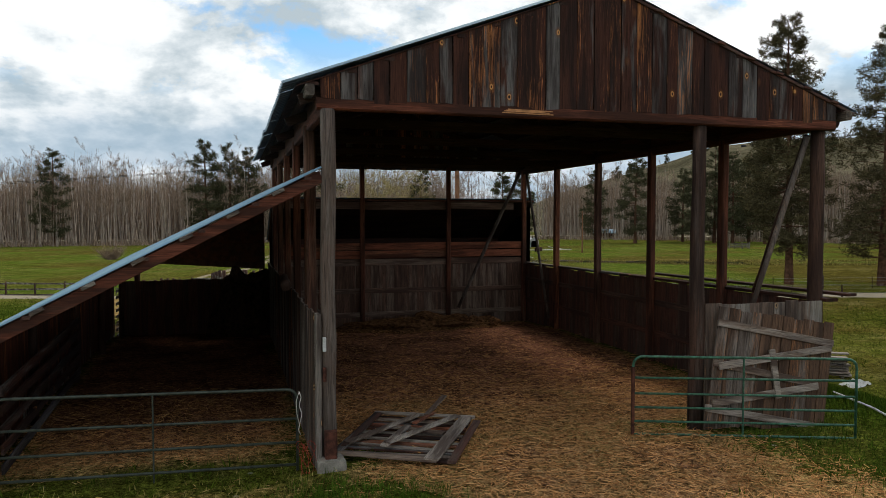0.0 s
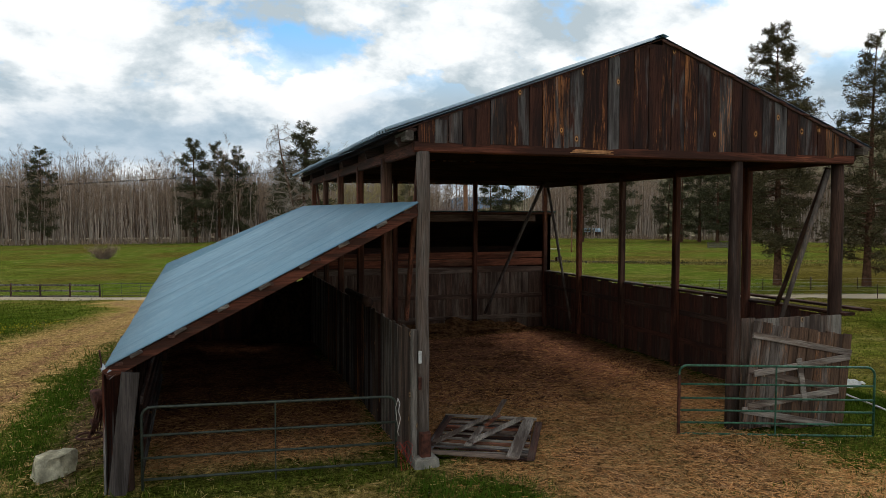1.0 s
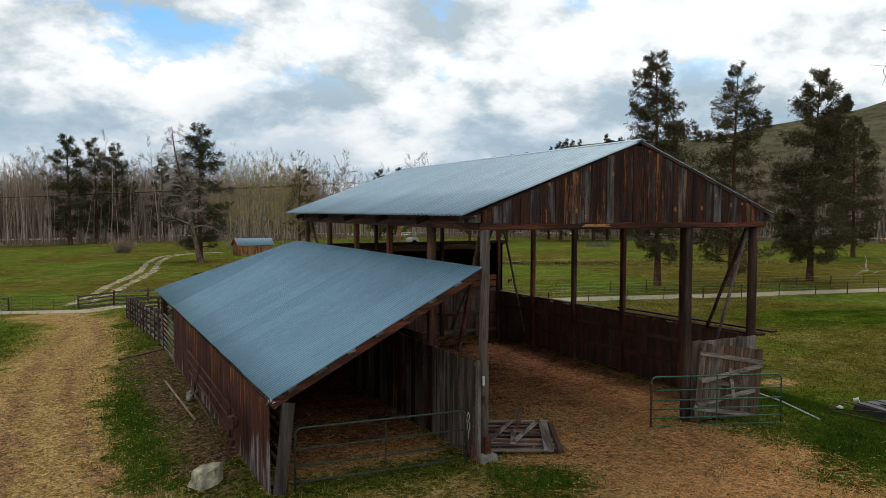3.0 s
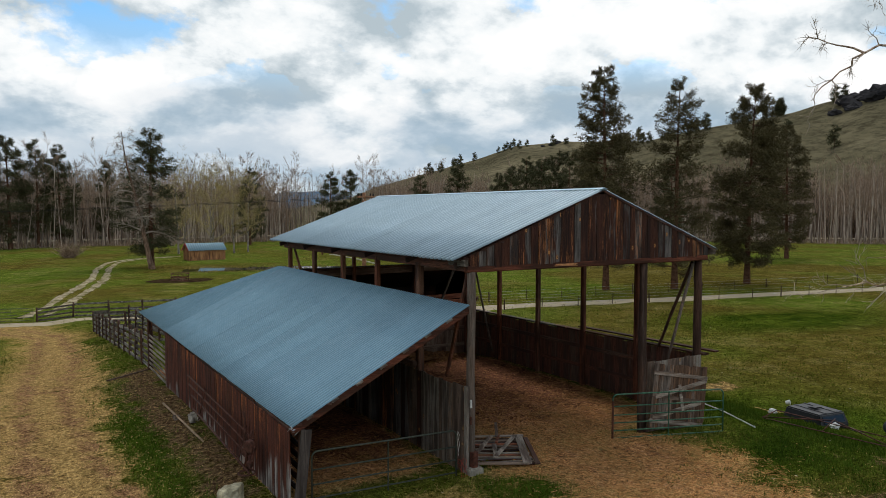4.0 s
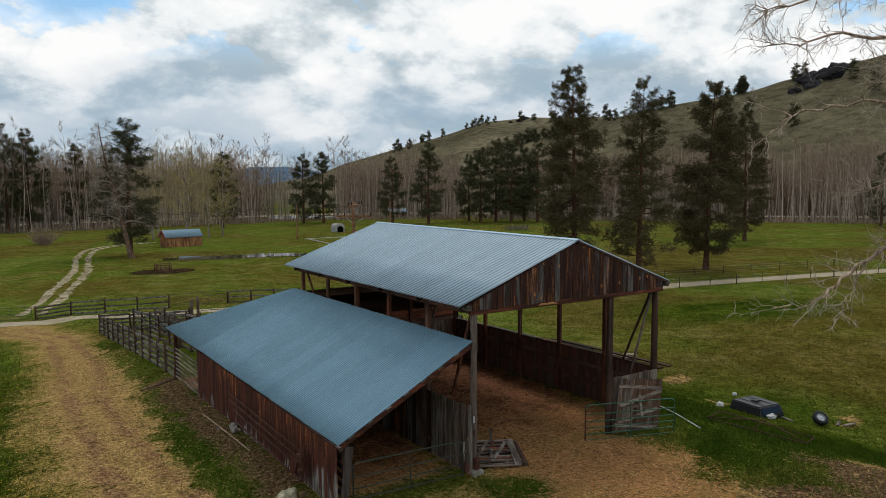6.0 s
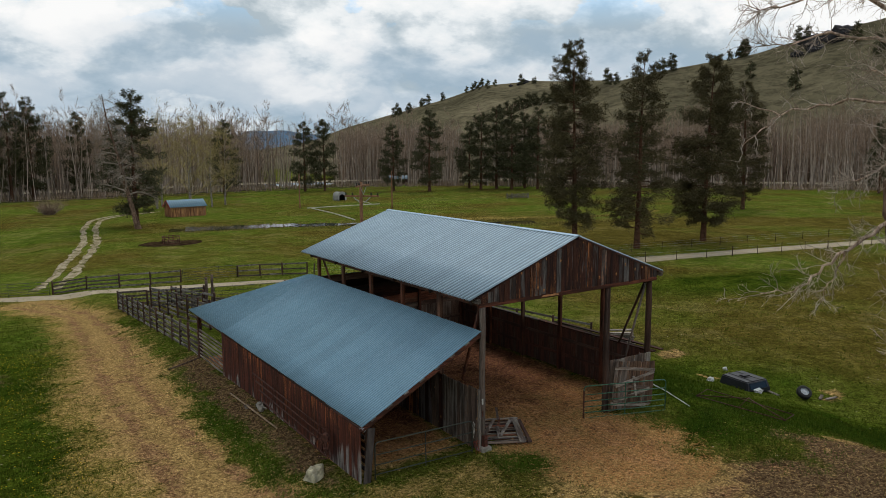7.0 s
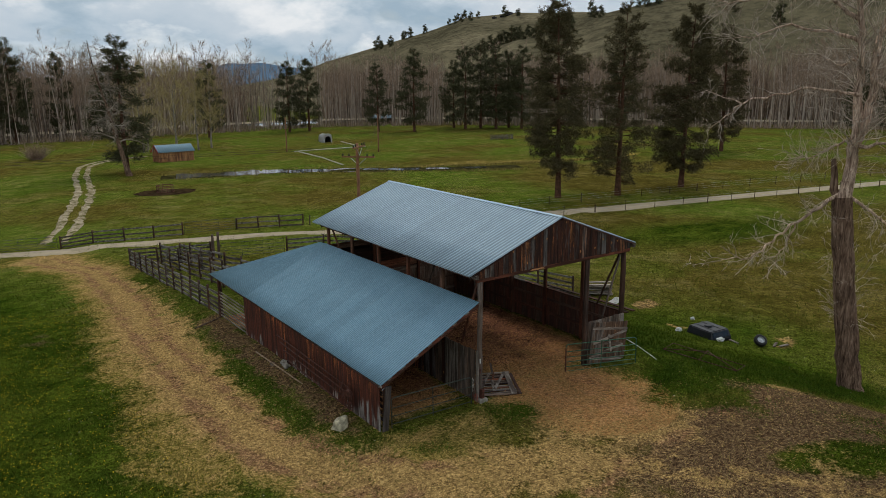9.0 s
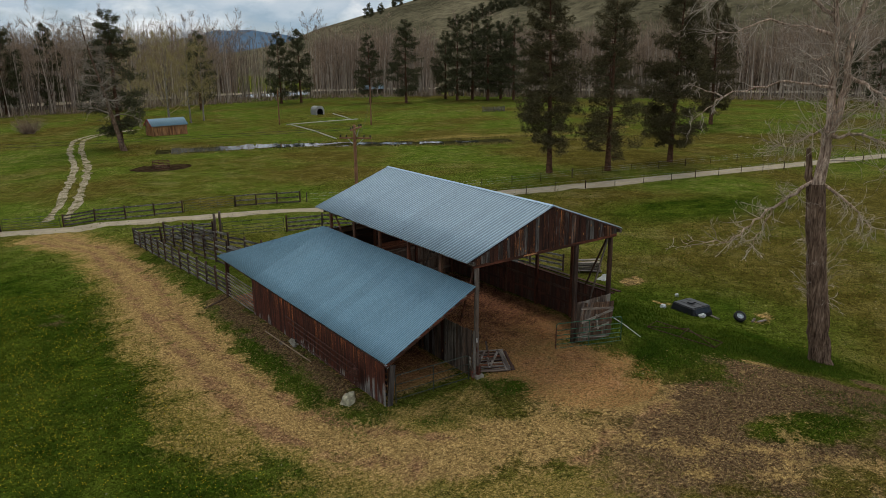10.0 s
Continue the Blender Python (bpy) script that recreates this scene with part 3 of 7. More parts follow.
def masks(px, py):
    """Where straw, mud, lush grass, stable floor, dry grass and wheel ruts lie."""
    inside = np.clip(0.5 + np.minimum.reduce([px + 0.1, 8.6 - px, py - 0.5, 13.6 - py]) / 1.2, 0, 1)
    stall = np.clip(0.5 + np.minimum.reduce([px + 4.7, -0.2 - px, py - 0.6, 18.5 - py]) / 1.2, 0, 1)
    # Grows towards the back, where the floor colour carries the fading light.
    deep = np.clip((py - 2.0) / 7.0, 0, 1)
    drive, yard = near_line(px, py, DRIVE, DRIVE_W), near_line(px, py, YARD, [1.6, 2.0, 2.5, 2.3, 1.4])
    brown = disc(px, py, 5.0, -9.4, 6.6, 4.8, -0.25, 1.2)
    outer = near_line(px, py, [(-4.5, -5.5), (-1.0, -7.6), (1.8, -9.6), (4.6, -12.2), (6.2, -14.6)], [1.4, 1.9, 2.2, 1.8, 1.4])
    straw = np.maximum.reduce([drive * 0.82, yard * np.where(px > 0.5, 0.6, 0.72), outer * 0.44, disc(px, py, -2.4, -1.5, 2.4, 1.0, 0, 0.9) * 0.5, disc(px, py, 3.6, -2.4, 3.2, 4.6, 0.25) * 0.9, brown * 0.30, inside * (0.95 - 0.5 * deep),
                               stall * np.clip(0.8 - np.clip(py - 1.5, 0, 9) * 0.15, 0.05, 1),
                               disc(px, py, 24.2, 11.2, 1.9, 1.0, 0.3, 0.9) * 0.5, disc(px, py, 24.9, 0.8, 1.5, 0.9, 0.2, 0.9) * 0.55, disc(px, py, 21.8, 6.4, 1.5, 1.0, 0, 0.9) * 0.45, disc(px, py, 12.2, -6.2, 0.9, 0.35, -0.8) * 0.8, disc(px, py, 5.0, -13.2, 3.4, 0.7, -0.5) * 0.6])
    straw = straw * (1 - 0.9 * disc(px, py, 0.4, -1.65, 1.05, 0.7, -0.6)) * (1 - 0.7 * disc(px, py, -3.9, -2.3, 1.0, 0.6)) * (1 - 0.55 * disc(px, py, 7.6, -5.0, 2.6, 1.3, -0.4))
    mud = np.maximum.reduce([near_line(px, py, [(-5.3, 1.2), (-5.65, 9.0), (-5.5, 18.5)], [0.5, 0.9, 1.0]), brown * 0.95, disc(px, py, 1.5, -8.6, 3.6, 2.0, -0.6, 1.0) * 0.62, disc(px, py, 12.0, -8.0, 4.2, 1.7, -0.75, 0.9) * 0.8, disc(px, py, 17.5, -9.2, 1.6, 0.9) * 0.7,
                             near_line(px, py, [(0.5, -7.7), (2.8, -7.1), (4.9, -7.1), (9.0, -6.0)], [0.5, 0.7, 0.6, 0.3]) * 0.9, near_line(px, py, [(4, -9), (12, -10.5), (24, -15)], [1.0, 1.6, 2.2]) * 0.66, disc(px, py, 24.2, 11.2, 1.7, 0.9, 0.3, 0.9) * 0.62, disc(px, py, -13.9, 21.9, 1.0, 1.6) * 0.5])
    far_dry = near_line(px, py, [(46, 102), (58, 99), (72, 96), (90, 86), (112, 84)], [1.0, 2.0, 4.0, 3.0, 1.5])
    mud = mud * (1 - 0.75 * disc(px, py, 7.2, -11.2, 2.4, 1.3, -0.5)) * (1 - 0.7 * disc(px, py, 7.4, -5.0, 2.4, 1.2, -0.4))
    dry = np.maximum.reduce([near_line(px, py, DRIVE, [w + 1.1 for w in DRIVE_W]) * 0.72, disc(px, py, -11.0, 3.2, 2.4, 5.0, 0.1, 1.3) * 0.72, disc(px, py, -8.0, -4.6, 4.0, 2.8, -0.7, 1.3) * 0.72, disc(px, py, -3.0, -9.2, 8.0, 3.0, -0.3, 1.3) * 0.7, disc(px, py, -2.6, -2.6, 2.8, 0.9, 0, 1.0) * 0.55, disc(px, py, 8, -12, 7, 4.5, -0.4, 1.2) * 0.3,
                             disc(px, py, -2.4, -1.4, 2.8, 1.2, 0, 0.9) * 0.7])
    dry = np.maximum(dry, far_dry * 0.75)
    dry = dry * (1 - 0.9 * near_line(px, py, [(-5.9, 36), (-6.1, 20), (-6.6, 6), (-6.2, 0.5)], [0.3, 0.3, 0.3, 0.4]))
    lush = np.clip(np.maximum.reduce([disc(px, py, 12.5, 0.5, 3.8, 7.0), disc(px, py, 18, -3, 5, 5), disc(px, py, 19, 6, 10, 10, 0, 1.0) * 0.75, disc(px, py, 9.0, -3.6, 2.6, 1.6), disc(px, py, 7.2, -11.2, 2.4, 1.3, -0.5), disc(px, py, 0.4, -1.65, 1.05, 0.7, -0.6), near_line(px, py, [(-5.9, 36), (-6.1, 20), (-6.6, 6), (-6.2, 0.5), (-5.4, -1.0)], [0.7, 0.7, 0.7, 0.7, 0.6]),
                                      disc(px, py, -19, 16, 9, 34), disc(px, py, -18, -9, 10, 16), disc(px, py, 50, 25, 12, 5.5, -0.3, 0.9)]), 0, 1)
    rut = np.maximum.reduce([near_line(px, py, line, [-0.7] * len(line)) for line in RUTS]) / 0.23
    return straw, mud, lush, np.maximum.reduce([inside * (0.55 + 0.5 * deep), stall * np.clip(0.3 + py / 6.0, 0.1, 1.0), disc(px, py, 3.8, -2.0, 3.3, 3.8, 0.25, 0.9) * 0.5]), dry, np.clip(rut, 0, 1)


def deep_sward(px, py):
    """Dark green grass on the bank beside the yard, with shade put into its colour."""
    return np.maximum.reduce([disc(px, py, 9.0, -3.4, 3.4, 2.4, -0.5, 0.9), disc(px, py, 5.2, -3.6, 1.5, 1.0, -0.6, 1.0) * 0.7, disc(px, py, 12.5, -0.5, 3.4, 5.5, -0.3, 0.9) * 0.9, disc(px, py, 16.5, -5.0, 5.0, 3.0, -0.4, 0.9) * 0.9, disc(px, py, 8.0, -6.6, 1.6, 1.2, -0.5, 0.9), disc(px, py, 13.0, -12.5, 4.0, 1.8, -0.6, 0.9),
                              near_line(px, py, [(-6.7, 16.0), (-6.8, 6.0), (-6.3, 1.5), (-5.3, -0.6)], [0.3, 0.3, 0.4, 0.3])])


def build_ground():
    xs, ys = spread(-22, 28, 0.36, 3200, 1.11), spread(-18, 56, 0.36, 3200, 1.11)
    gx, gy = np.meshgrid(xs, ys)
    gz = level(gx, gy)
    rough = np.zeros_like(gx)
    near = (np.abs(gx) < 60) & (gy > -40) & (gy < 110)
    for i, j in zip(*np.nonzero(near)):
        p = Vector((gx[i, j], gy[i, j], 0))
        rough[i, j] = 0.06 * noise.noise(p * 0.35) + 0.03 * noise.noise(p * 1.3)
    straw, mud, lush, floor, dry, rut = masks(gx, gy)
    heath = np.maximum.reduce([disc(gx, gy, 38, 11, 15, 9, -0.4, 1.2), disc(gx, gy, 60, 10, 22, 12, -0.3, 1.2), disc(gx, gy, 34, 28, 12, 5, -0.25, 1.0) * 0.8, disc(gx, gy, 24, 82, 26, 16, 0, 1.0) * 0.4, disc(gx, gy, 90, 60, 34, 16, -0.3, 1.0) * 0.7]) * (1 - disc(gx, gy, 50, 25, 12, 5.5, -0.3, 0.9))
    gz = gz + rough * (1 - 0.6 * np.clip(floor * 1.6, 0, 1)) - 0.05 * rut * (np.maximum(straw, mud) > 0.3)
    n, w = gx.size, gx.shape[1]
    verts = np.stack([gx.ravel(), gy.ravel(), gz.ravel()], 1)
    idx = np.arange(n).reshape(gx.shape)
    faces = np.stack([idx[:-1, :-1].ravel(), idx[:-1, 1:].ravel(), idx[1:, 1:].ravel(), idx[1:, :-1].ravel()], 1)
    me = bpy.data.meshes.new("ground")
    me.from_pydata(verts.tolist(), [], faces.tolist())
    for name, values in (("straw", straw), ("mud", mud), ("lush", lush), ("floor", floor), ("dry", dry), ("rut", rut), ("heath", heath), ("deep", deep_sward(gx, gy))):
        me.attributes.new(name, "FLOAT", "POINT").data.foreach_set("value", values.ravel().astype(np.float32))
    me.materials.append(GROUND)
    me.shade_smooth()
    return tagged(new("ground", me), "green and tan spring pasture with worn straw-covered tracks", "ground", kind="structure")


ground = build_ground()


def ribbon(name, line, width, mat, lift, label, step=1.2, ragged=0.12, flat=False):
    """A band on the ground along a winding line."""
    pts = []
    for (ax, ay), (bx, by) in zip(line, line[1:]):
        k = max(1, int(math.hypot(bx - ax, by - ay) / step))
        pts += [(ax + (bx - ax) * i / k, ay + (by - ay) * i / k) for i in range(k)]
    pts.append(line[-1])
    for _ in range(6):
        pts = [pts[0]] + [((a[0] + 2 * b[0] + c[0]) / 4, (a[1] + 2 * b[1] + c[1]) / 4) for a, b, c in zip(pts, pts[1:], pts[2:])] + [pts[-1]]
    verts, faces = [], []
    for i, (x, y) in enumerate(pts):
        (ax, ay), (bx, by) = pts[max(0, i - 1)], pts[min(len(pts) - 1, i + 1)]
        d = Vector((bx - ax, by - ay)).normalized()
        for k in (-1, -0.5, 0, 0.5, 1):
            w = width / 2 * k * (1 + (random.uniform(-ragged, ragged) if abs(k) == 1 else 0))
            px, py = x - d.y * w, y + d.x * w
            verts.append((px, py, lv(*line[0]) + lift if flat else lv(px, py) + lift - (0.10 if abs(k) == 1 else 0)))
        if i:
            b = 5 * i
            faces += [(b - 5 + q, b - 4 + q, b + 1 + q, b + q) for q in range(4)]
    ob = part(name, (verts, faces), mat, None)
    return tagged(ob, label, name.split("_")[0], kind="structure")


ROAD = [(-120, 96), (-60, 78), (-13.6, 60.6), (0, 54.2), (14, 48.2), (26, 46.2), (40, 44.0), (51, 40.9), (65, 38.1), (86, 33.6), (130, 24), (220, 4)]
ribbon("road", ROAD, 3.6, GRAVEL, 0.07, "pale gravel farm lane between wire fences", 1.2, 0.05)
TRACK = [(-8.2, 63.5), (-5.6, 71.2), (-2.2, 85.6), (1.4, 102), (4.6, 126), (8.5, 147), (15, 158), (24, 162.5)]
for side in (-0.95, 0.95):
    ribbon("track", [(x + side, y - side * 0.2) for x, y in TRACK], 1.25, RUT, 0.06, "pale wheel rut of a farm track in grass", 1.5, 0.6)
ribbon("ground_bank", [(16, 114.5), (33, 109.6), (43, 104.6), (54, 96.2), (64, 89), (75, 84)], 7.4, plain("creek_mud", (0.040, 0.036, 0.014), 0.95, 0, 0.5, 0.8), 0.07, "dark muddy creek bank", 1.5, 0.35)
for run, w in (([(18.5, 113.6), (26, 111.6), (33, 109.5)], 6.0), ([(33, 109.5), (43, 104.5), (49, 100)], 4.6), ([(49.6, 99.5), (54, 96), (58, 93)], 3.2), ([(59, 92.3), (63, 89.6)], 2.2), ([(65, 88.4), (69, 86.6)], 1.8)):
    ribbon("water", run, w, WATER, 0.15, "narrow creek reflecting the woods and sky", 1.2, 0.45, True)

# ---- the barn ----
POST_Y = [0.12, 2.72, 5.45, 8.18, 10.91, 13.65]
EAVE_Z, RIDGE_X, RIDGE_Z, EAVE_L, EAVE_R = 5.43, 4.41, 7.24, -0.48, 9.28
ROOF_F, ROOF_B = -0.10, 14.37
PITCH = (RIDGE_Z - EAVE_Z) / (RIDGE_X - EAVE_L)
barn = thing("barn", "open weathered timber pole barn with metal roof and side lean-to", "barn")


def roof_sheet(name, a, b, c, d, pitch, amp, mat, parent, rows=3):
    """A corrugated sheet: a-b is the lower edge, d-c the upper; ribs run from lower to upper edge."""
    a, b, c, d = (Vector(q) for q in (a, b, c, d))
    up = (b - a).cross(d - a).normalized()
    if up.z < 0:
        up = -up
    n = max(1, round((b - a).length / pitch))
    verts, faces = [], []
    prof = [(0.0, 0.0), (0.34, 0.0), (0.44, 1.0), (0.56, 1.0), (0.66, 0.0)] if pitch > 0.15 else [(0.0, 0.0), (0.25, 0.72), (0.5, 1.0), (0.75, 0.72)]
    us = [((i + u) / n, v) for i in range(n) for u, v in prof] + [(1.0, 0.0)]
    for r in range(rows + 1):
        f = r / rows
        for u, v in us:
            p = (a.lerp(b, u)).lerp(d.lerp(c, u), f) + up * (v * amp)
            verts.append(p)
    w = len(us)
    for r in range(rows):
        for i in range(w - 1):
            faces.append((r * w + i, r * w + i + 1, (r + 1) * w + i + 1, (r + 1) * w + i))
    # a thin lip at the lower edge gives the sheet its thickness
    m = len(verts)
    verts += [Vector(verts[i]) - up * 0.012 for i in range(w)]
    faces += [(i + 1, i, m + i, m + i + 1) for i in range(w - 1)]
    ob = part(name, (verts, faces), mat, parent, "", True)
    # Strength of the painted shade in each pan, darkest at the sheet edges.
    pans = [(1.0 - v) * (1.25 if pitch < 0.15 else 1.0) for _, v in us] * (rows + 1) + [1.0] * w
    pans[0] = 1.15
    for r in range(rows + 1):
        pans[r * w] = 1.15
    ob.data.attributes.new("pan", "FLOAT", "POINT").data.foreach_set("value", pans)
    return ob


roof = part("roof", ([(0, 0, 0)], []), ROOF_MAIN, barn, "ribbed galvanised metal gable roof")
SHEETS = 17
for s in range(2):
    ex, ez = (EAVE_L - 0.13, EAVE_Z - 0.02) if s == 0 else (EAVE_R, EAVE_Z)
    for i in range(SHEETS):
        y0 = ROOF_F + (ROOF_B - ROOF_F) * i / SHEETS
        y1 = ROOF_F + (ROOF_B - ROOF_F) * (i + 1) / SHEETS + 0.01
        dz, dx = random.uniform(0, 0.007), random.uniform(-0.02, 0.015)
        rx = RIDGE_X
        roof_sheet("roof_sheet", (ex + dx, y0, ez + dz + 0.02), (ex + dx, y1, ez + dz + 0.02), (rx, y1, RIDGE_Z + dz + 0.02), (rx, y0, RIDGE_Z + dz + 0.02), 0.213, 0.05, ROOF_MAIN, roof)
bm = bmesh.new()
for s in (-1, 1):
    add_bar(bm, (RIDGE_X + s * 0.055, ROOF_F, RIDGE_Z + 0.055), (RIDGE_X + s * 0.055, ROOF_B, RIDGE_Z + 0.055), 0.12, 0.008, (s * PITCH, 0, 1))
part("ridge_cap", bm, ROOF_MAIN, roof)


def under(x, drop=0.0):
    """Height of the main roof's underside at x."""
    return RIDGE_Z - abs(x - RIDGE_X) * PITCH - drop


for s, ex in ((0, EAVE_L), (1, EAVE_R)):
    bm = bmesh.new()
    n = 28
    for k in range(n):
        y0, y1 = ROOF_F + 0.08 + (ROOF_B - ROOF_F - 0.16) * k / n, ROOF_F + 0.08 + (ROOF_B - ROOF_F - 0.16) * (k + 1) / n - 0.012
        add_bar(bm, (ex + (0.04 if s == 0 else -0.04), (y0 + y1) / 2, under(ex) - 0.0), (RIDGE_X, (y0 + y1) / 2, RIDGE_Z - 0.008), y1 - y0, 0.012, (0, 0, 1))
    part("roof_decking", bm, UNDERROOF_X, barn, "dark boards under the roof sheets")
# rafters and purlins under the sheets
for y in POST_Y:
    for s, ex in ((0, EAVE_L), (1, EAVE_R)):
        bar("rafter", (ex + (0.1 if s == 0 else -0.1), y + 0.1, under(ex, 0.2) + 0.035), (RIDGE_X, y + 0.1, RIDGE_Z - 0.2), 0.06, 0.16, UNDERROOF_X, barn)
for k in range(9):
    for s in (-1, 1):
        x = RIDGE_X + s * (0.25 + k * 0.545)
        bar("purlin", (x, ROOF_F + 0.03, under(x, 0.072)), (x, ROOF_B - 0.03, under(x, 0.072)), 0.14, 0.05, UNDERROOF_Y, barn, (0, 0, 1))
# rafter tails that show past the gable
for x in (EAVE_L + 0.22, EAVE_R - 0.22):
    bar("rafter_tail", (x, -0.14, under(x, 0.15)), (x, 0.6, under(x, 0.15)), 0.13, 0.16, GREY_Y, barn)

# posts
for i, y in enumerate(POST_Y):
    if i == 0:
        log("post", (0.0, y - 0.1, 0.14), (0.0, y - 0.1, 5.12), 0.115, LOG_GREY, barn, "tall peeled grey log post", 12, 0.92)
        log("post", (8.68, y + 0.05, lv(8.7, 0) - 0.1), (8.68, y + 0.05, 5.12), 0.135, LOG_BROWN, barn, "", 12, 0.85)
    else:
        bar("post", (0.02, y, -0.3), (0.02, y, 5.2), 0.2 if i in (1,) else 0.15, 0.2 if i in (1,) else 0.16, POST_V, barn, (0, 1, 0))
        bar("post", (8.68, y, -0.7), (8.68, y, 5.2), 0.16, 0.18, POST_V, barn, (0, 1, 0))
log("post", (6.2, 0.1, -0.1), (6.2, 0.1, 5.12), 0.135, LOG_BROWN, barn, "", 12, 0.82)
for x in (2.86, 5.86):
    bar("post", (x, 13.6, -0.4), (x, 13.6, 5.3), 0.15, 0.16, POST_V, barn, (0, 1, 0))
# a second square prop against the wall line, seen beside the tall post
bar("prop", (0.05, 1.3, 2.2), (-0.02, 0.15, 5.1), 0.10, 0.07, POST_V, barn, (1, 0, 0))
bar("prop", (0.05, 13.2, 5.1), (0.05, 12.2, 3.9), 0.09, 0.07, POST_V, barn, (1, 0, 0))

# beams
bar("gable_beam", (-0.16, 0.02, 5.195), (8.86, 0.02, 5.195), 0.16, 0.17, BEAM_X, barn, (0, 0, 1), "split reddish timber beam under the gable", 1)
bm = bmesh.new()
for k in range(4):
    add_bar(bm, (2.62 + k * 0.03, -0.066 - 0.003 * (k % 2), 5.175 + k * 0.016), (3.46 - 0.07 * (k % 3), -0.064, 5.165 + k * 0.017), 0.012, 0.014, (0, 0, 1), 0, 0.006)
part("splinter", bm, plain("fresh_split_wood", (0.50, 0.24, 0.10), 0.8, 0, 0.35, 9), barn, "fresh pale orange split in the beam")
for x in (0.02, 8.68):
    bar("eave_beam", (x, ROOF_F + 0.15, 5.21), (x, ROOF_B - 0.1, 5.21), 0.12, 0.2, DARK_Y, barn)
bar("back_beam", (-0.1, 13.66, 5.35), (8.8, 13.66, 5.35), 0.1, 0.2, DARK_X, barn)
for y in POST_Y[1:-1]:
    bar("tie_beam", (0.02, y + 0.11, 5.3), (8.68, y + 0.11, 5.3), 0.06, 0.18, UNDERROOF_X, barn)

# back gable
rear_gable = part("gable_wall", ([(0, 0, 0)], []), WOOD_V, barn, "dark board gable at the back")
x = -0.10
while x < 8.8:
    x1 = min(x + random.uniform(0.22, 0.30), 8.86)
    xm = (x + x1) / 2
    board("board", x, x1 + 0.012, 13.78 + 0.03 * random.random(), 5.2, under(xm, 0.04) if x < RIDGE_X < x1 else under(x, 0.0), 0.025, WOOD_V, rear_gable, 0 if x < RIDGE_X < x1 else PITCH if xm < RIDGE_X else -PITCH)
    x = x1

for x in (0.0, 8.70):
    bar("frieze_board", (x, 0.02, 5.45), (x, 13.75, 5.45), 0.025, 0.33, DARK_Y, barn)

# gable boards
gable = part("gable_wall", ([(0, 0, 0)], []), WOOD_V, barn, "dark weathered upright boards with knots and orange streaks")
x = -0.10
while x < 8.8:
    w = random.uniform(0.20, 0.30)
    x1 = min(x + w, 8.86)
    xm = (x + x1) / 2
    slope = PITCH if xm < RIDGE_X else -PITCH
    if x < RIDGE_X < x1:
        slope = 0.0
    board("board", x, x1 - random.uniform(0.006, 0.02), -0.045, 5.265 - random.choice((0, 0, 0.02, 0.05)), under(x if slope >= 0 else x, 0.03) if slope else under(xm, 0.07), 0.025, WOOD_V, gable, slope)
    x = x1
bar("barge_board", (EAVE_L + 0.05, -0.075, EAVE_Z - 0.012), (RIDGE_X, -0.075, RIDGE_Z - 0.012), 0.02, 0.02, WOOD_X, barn)
bar("barge_board", (EAVE_R - 0.05, -0.075, EAVE_Z - 0.03), (RIDGE_X, -0.075, RIDGE_Z - 0.03), 0.03, 0.05, DARK_X, barn)
# purlin ends sticking out under the gable edge
for k in range(8):
    x = RIDGE_X + 0.3 + k * 0.58
    bar("purlin_end", (x - 0.07, -0.11, under(x, 0.02)), (x + 0.07, -0.11, under(x + 0.14, 0.02) + 0.02), 0.03, 0.04, DARK_X, barn)

# braces in the main bay
log("brace", (8.56, 0.28, 5.05), (8.70, 1.75, 2.1), 0.055, LOG_BROWN, barn)
log("brace", (8.45, 0.16, 5.0), (7.32, 0.18, 1.9), 0.05, LOG_GREY, barn)
log("brace", (8.42, 13.4, 5.15), (6.1, 13.2, 0.5), 0.065, LOG_GREY, barn)
log("brace", (8.6, 13.2, 5.1), (8.6, 11.3, 0.3), 0.05, LOG_GREY, barn)
bar("brace", (0.05, 13.5, 1.6), (1.9, 13.4, 0.1), 0.05, 0.09, PALE_X, barn)

# right side wall: wide boards on rails, with loose planks on top
right_wall = part("side_wall", ([(0, 0, 0)], []), WOOD_V, barn, "dark rough board wall with horizontal rails")
y = 0.2
while y < 13.6:
    w = random.uniform(0.22, 0.33)
    board("board", y, min(y + w, 13.65) - 0.012, 8.80, lv(8.8, y) - 0.15, 2.08 - 0.012 * y + random.uniform(-0.025, 0.02), 0.028, DARK_V, right_wall, 0, "x")
    y += w
for z in (0.75, 1.5):
    bar("rail", (8.76, 0.3, z), (8.76, 13.6, z - 0.08), 0.05, 0.14, DARK_Y, right_wall)
bar("rail", (8.82, -0.1, 2.13), (8.82, 7.0, 2.05), 0.26, 0.06, WOOD_Y, right_wall)
bar("rail", (9.0, -0.35, 2.24), (9.0, 6.0, 2.16), 0.20, 0.05, WOOD_Y, right_wall)
bar("rail", (8.82, 7.05, 2.05), (8.82, 14.4, 1.96), 0.24, 0.06, WOOD_Y, right_wall)
bar("rail", (8.95, 13.2, 2.45), (9.4, 13.7, 2.45), 0.07, 0.14, WOOD_Y, right_wall)

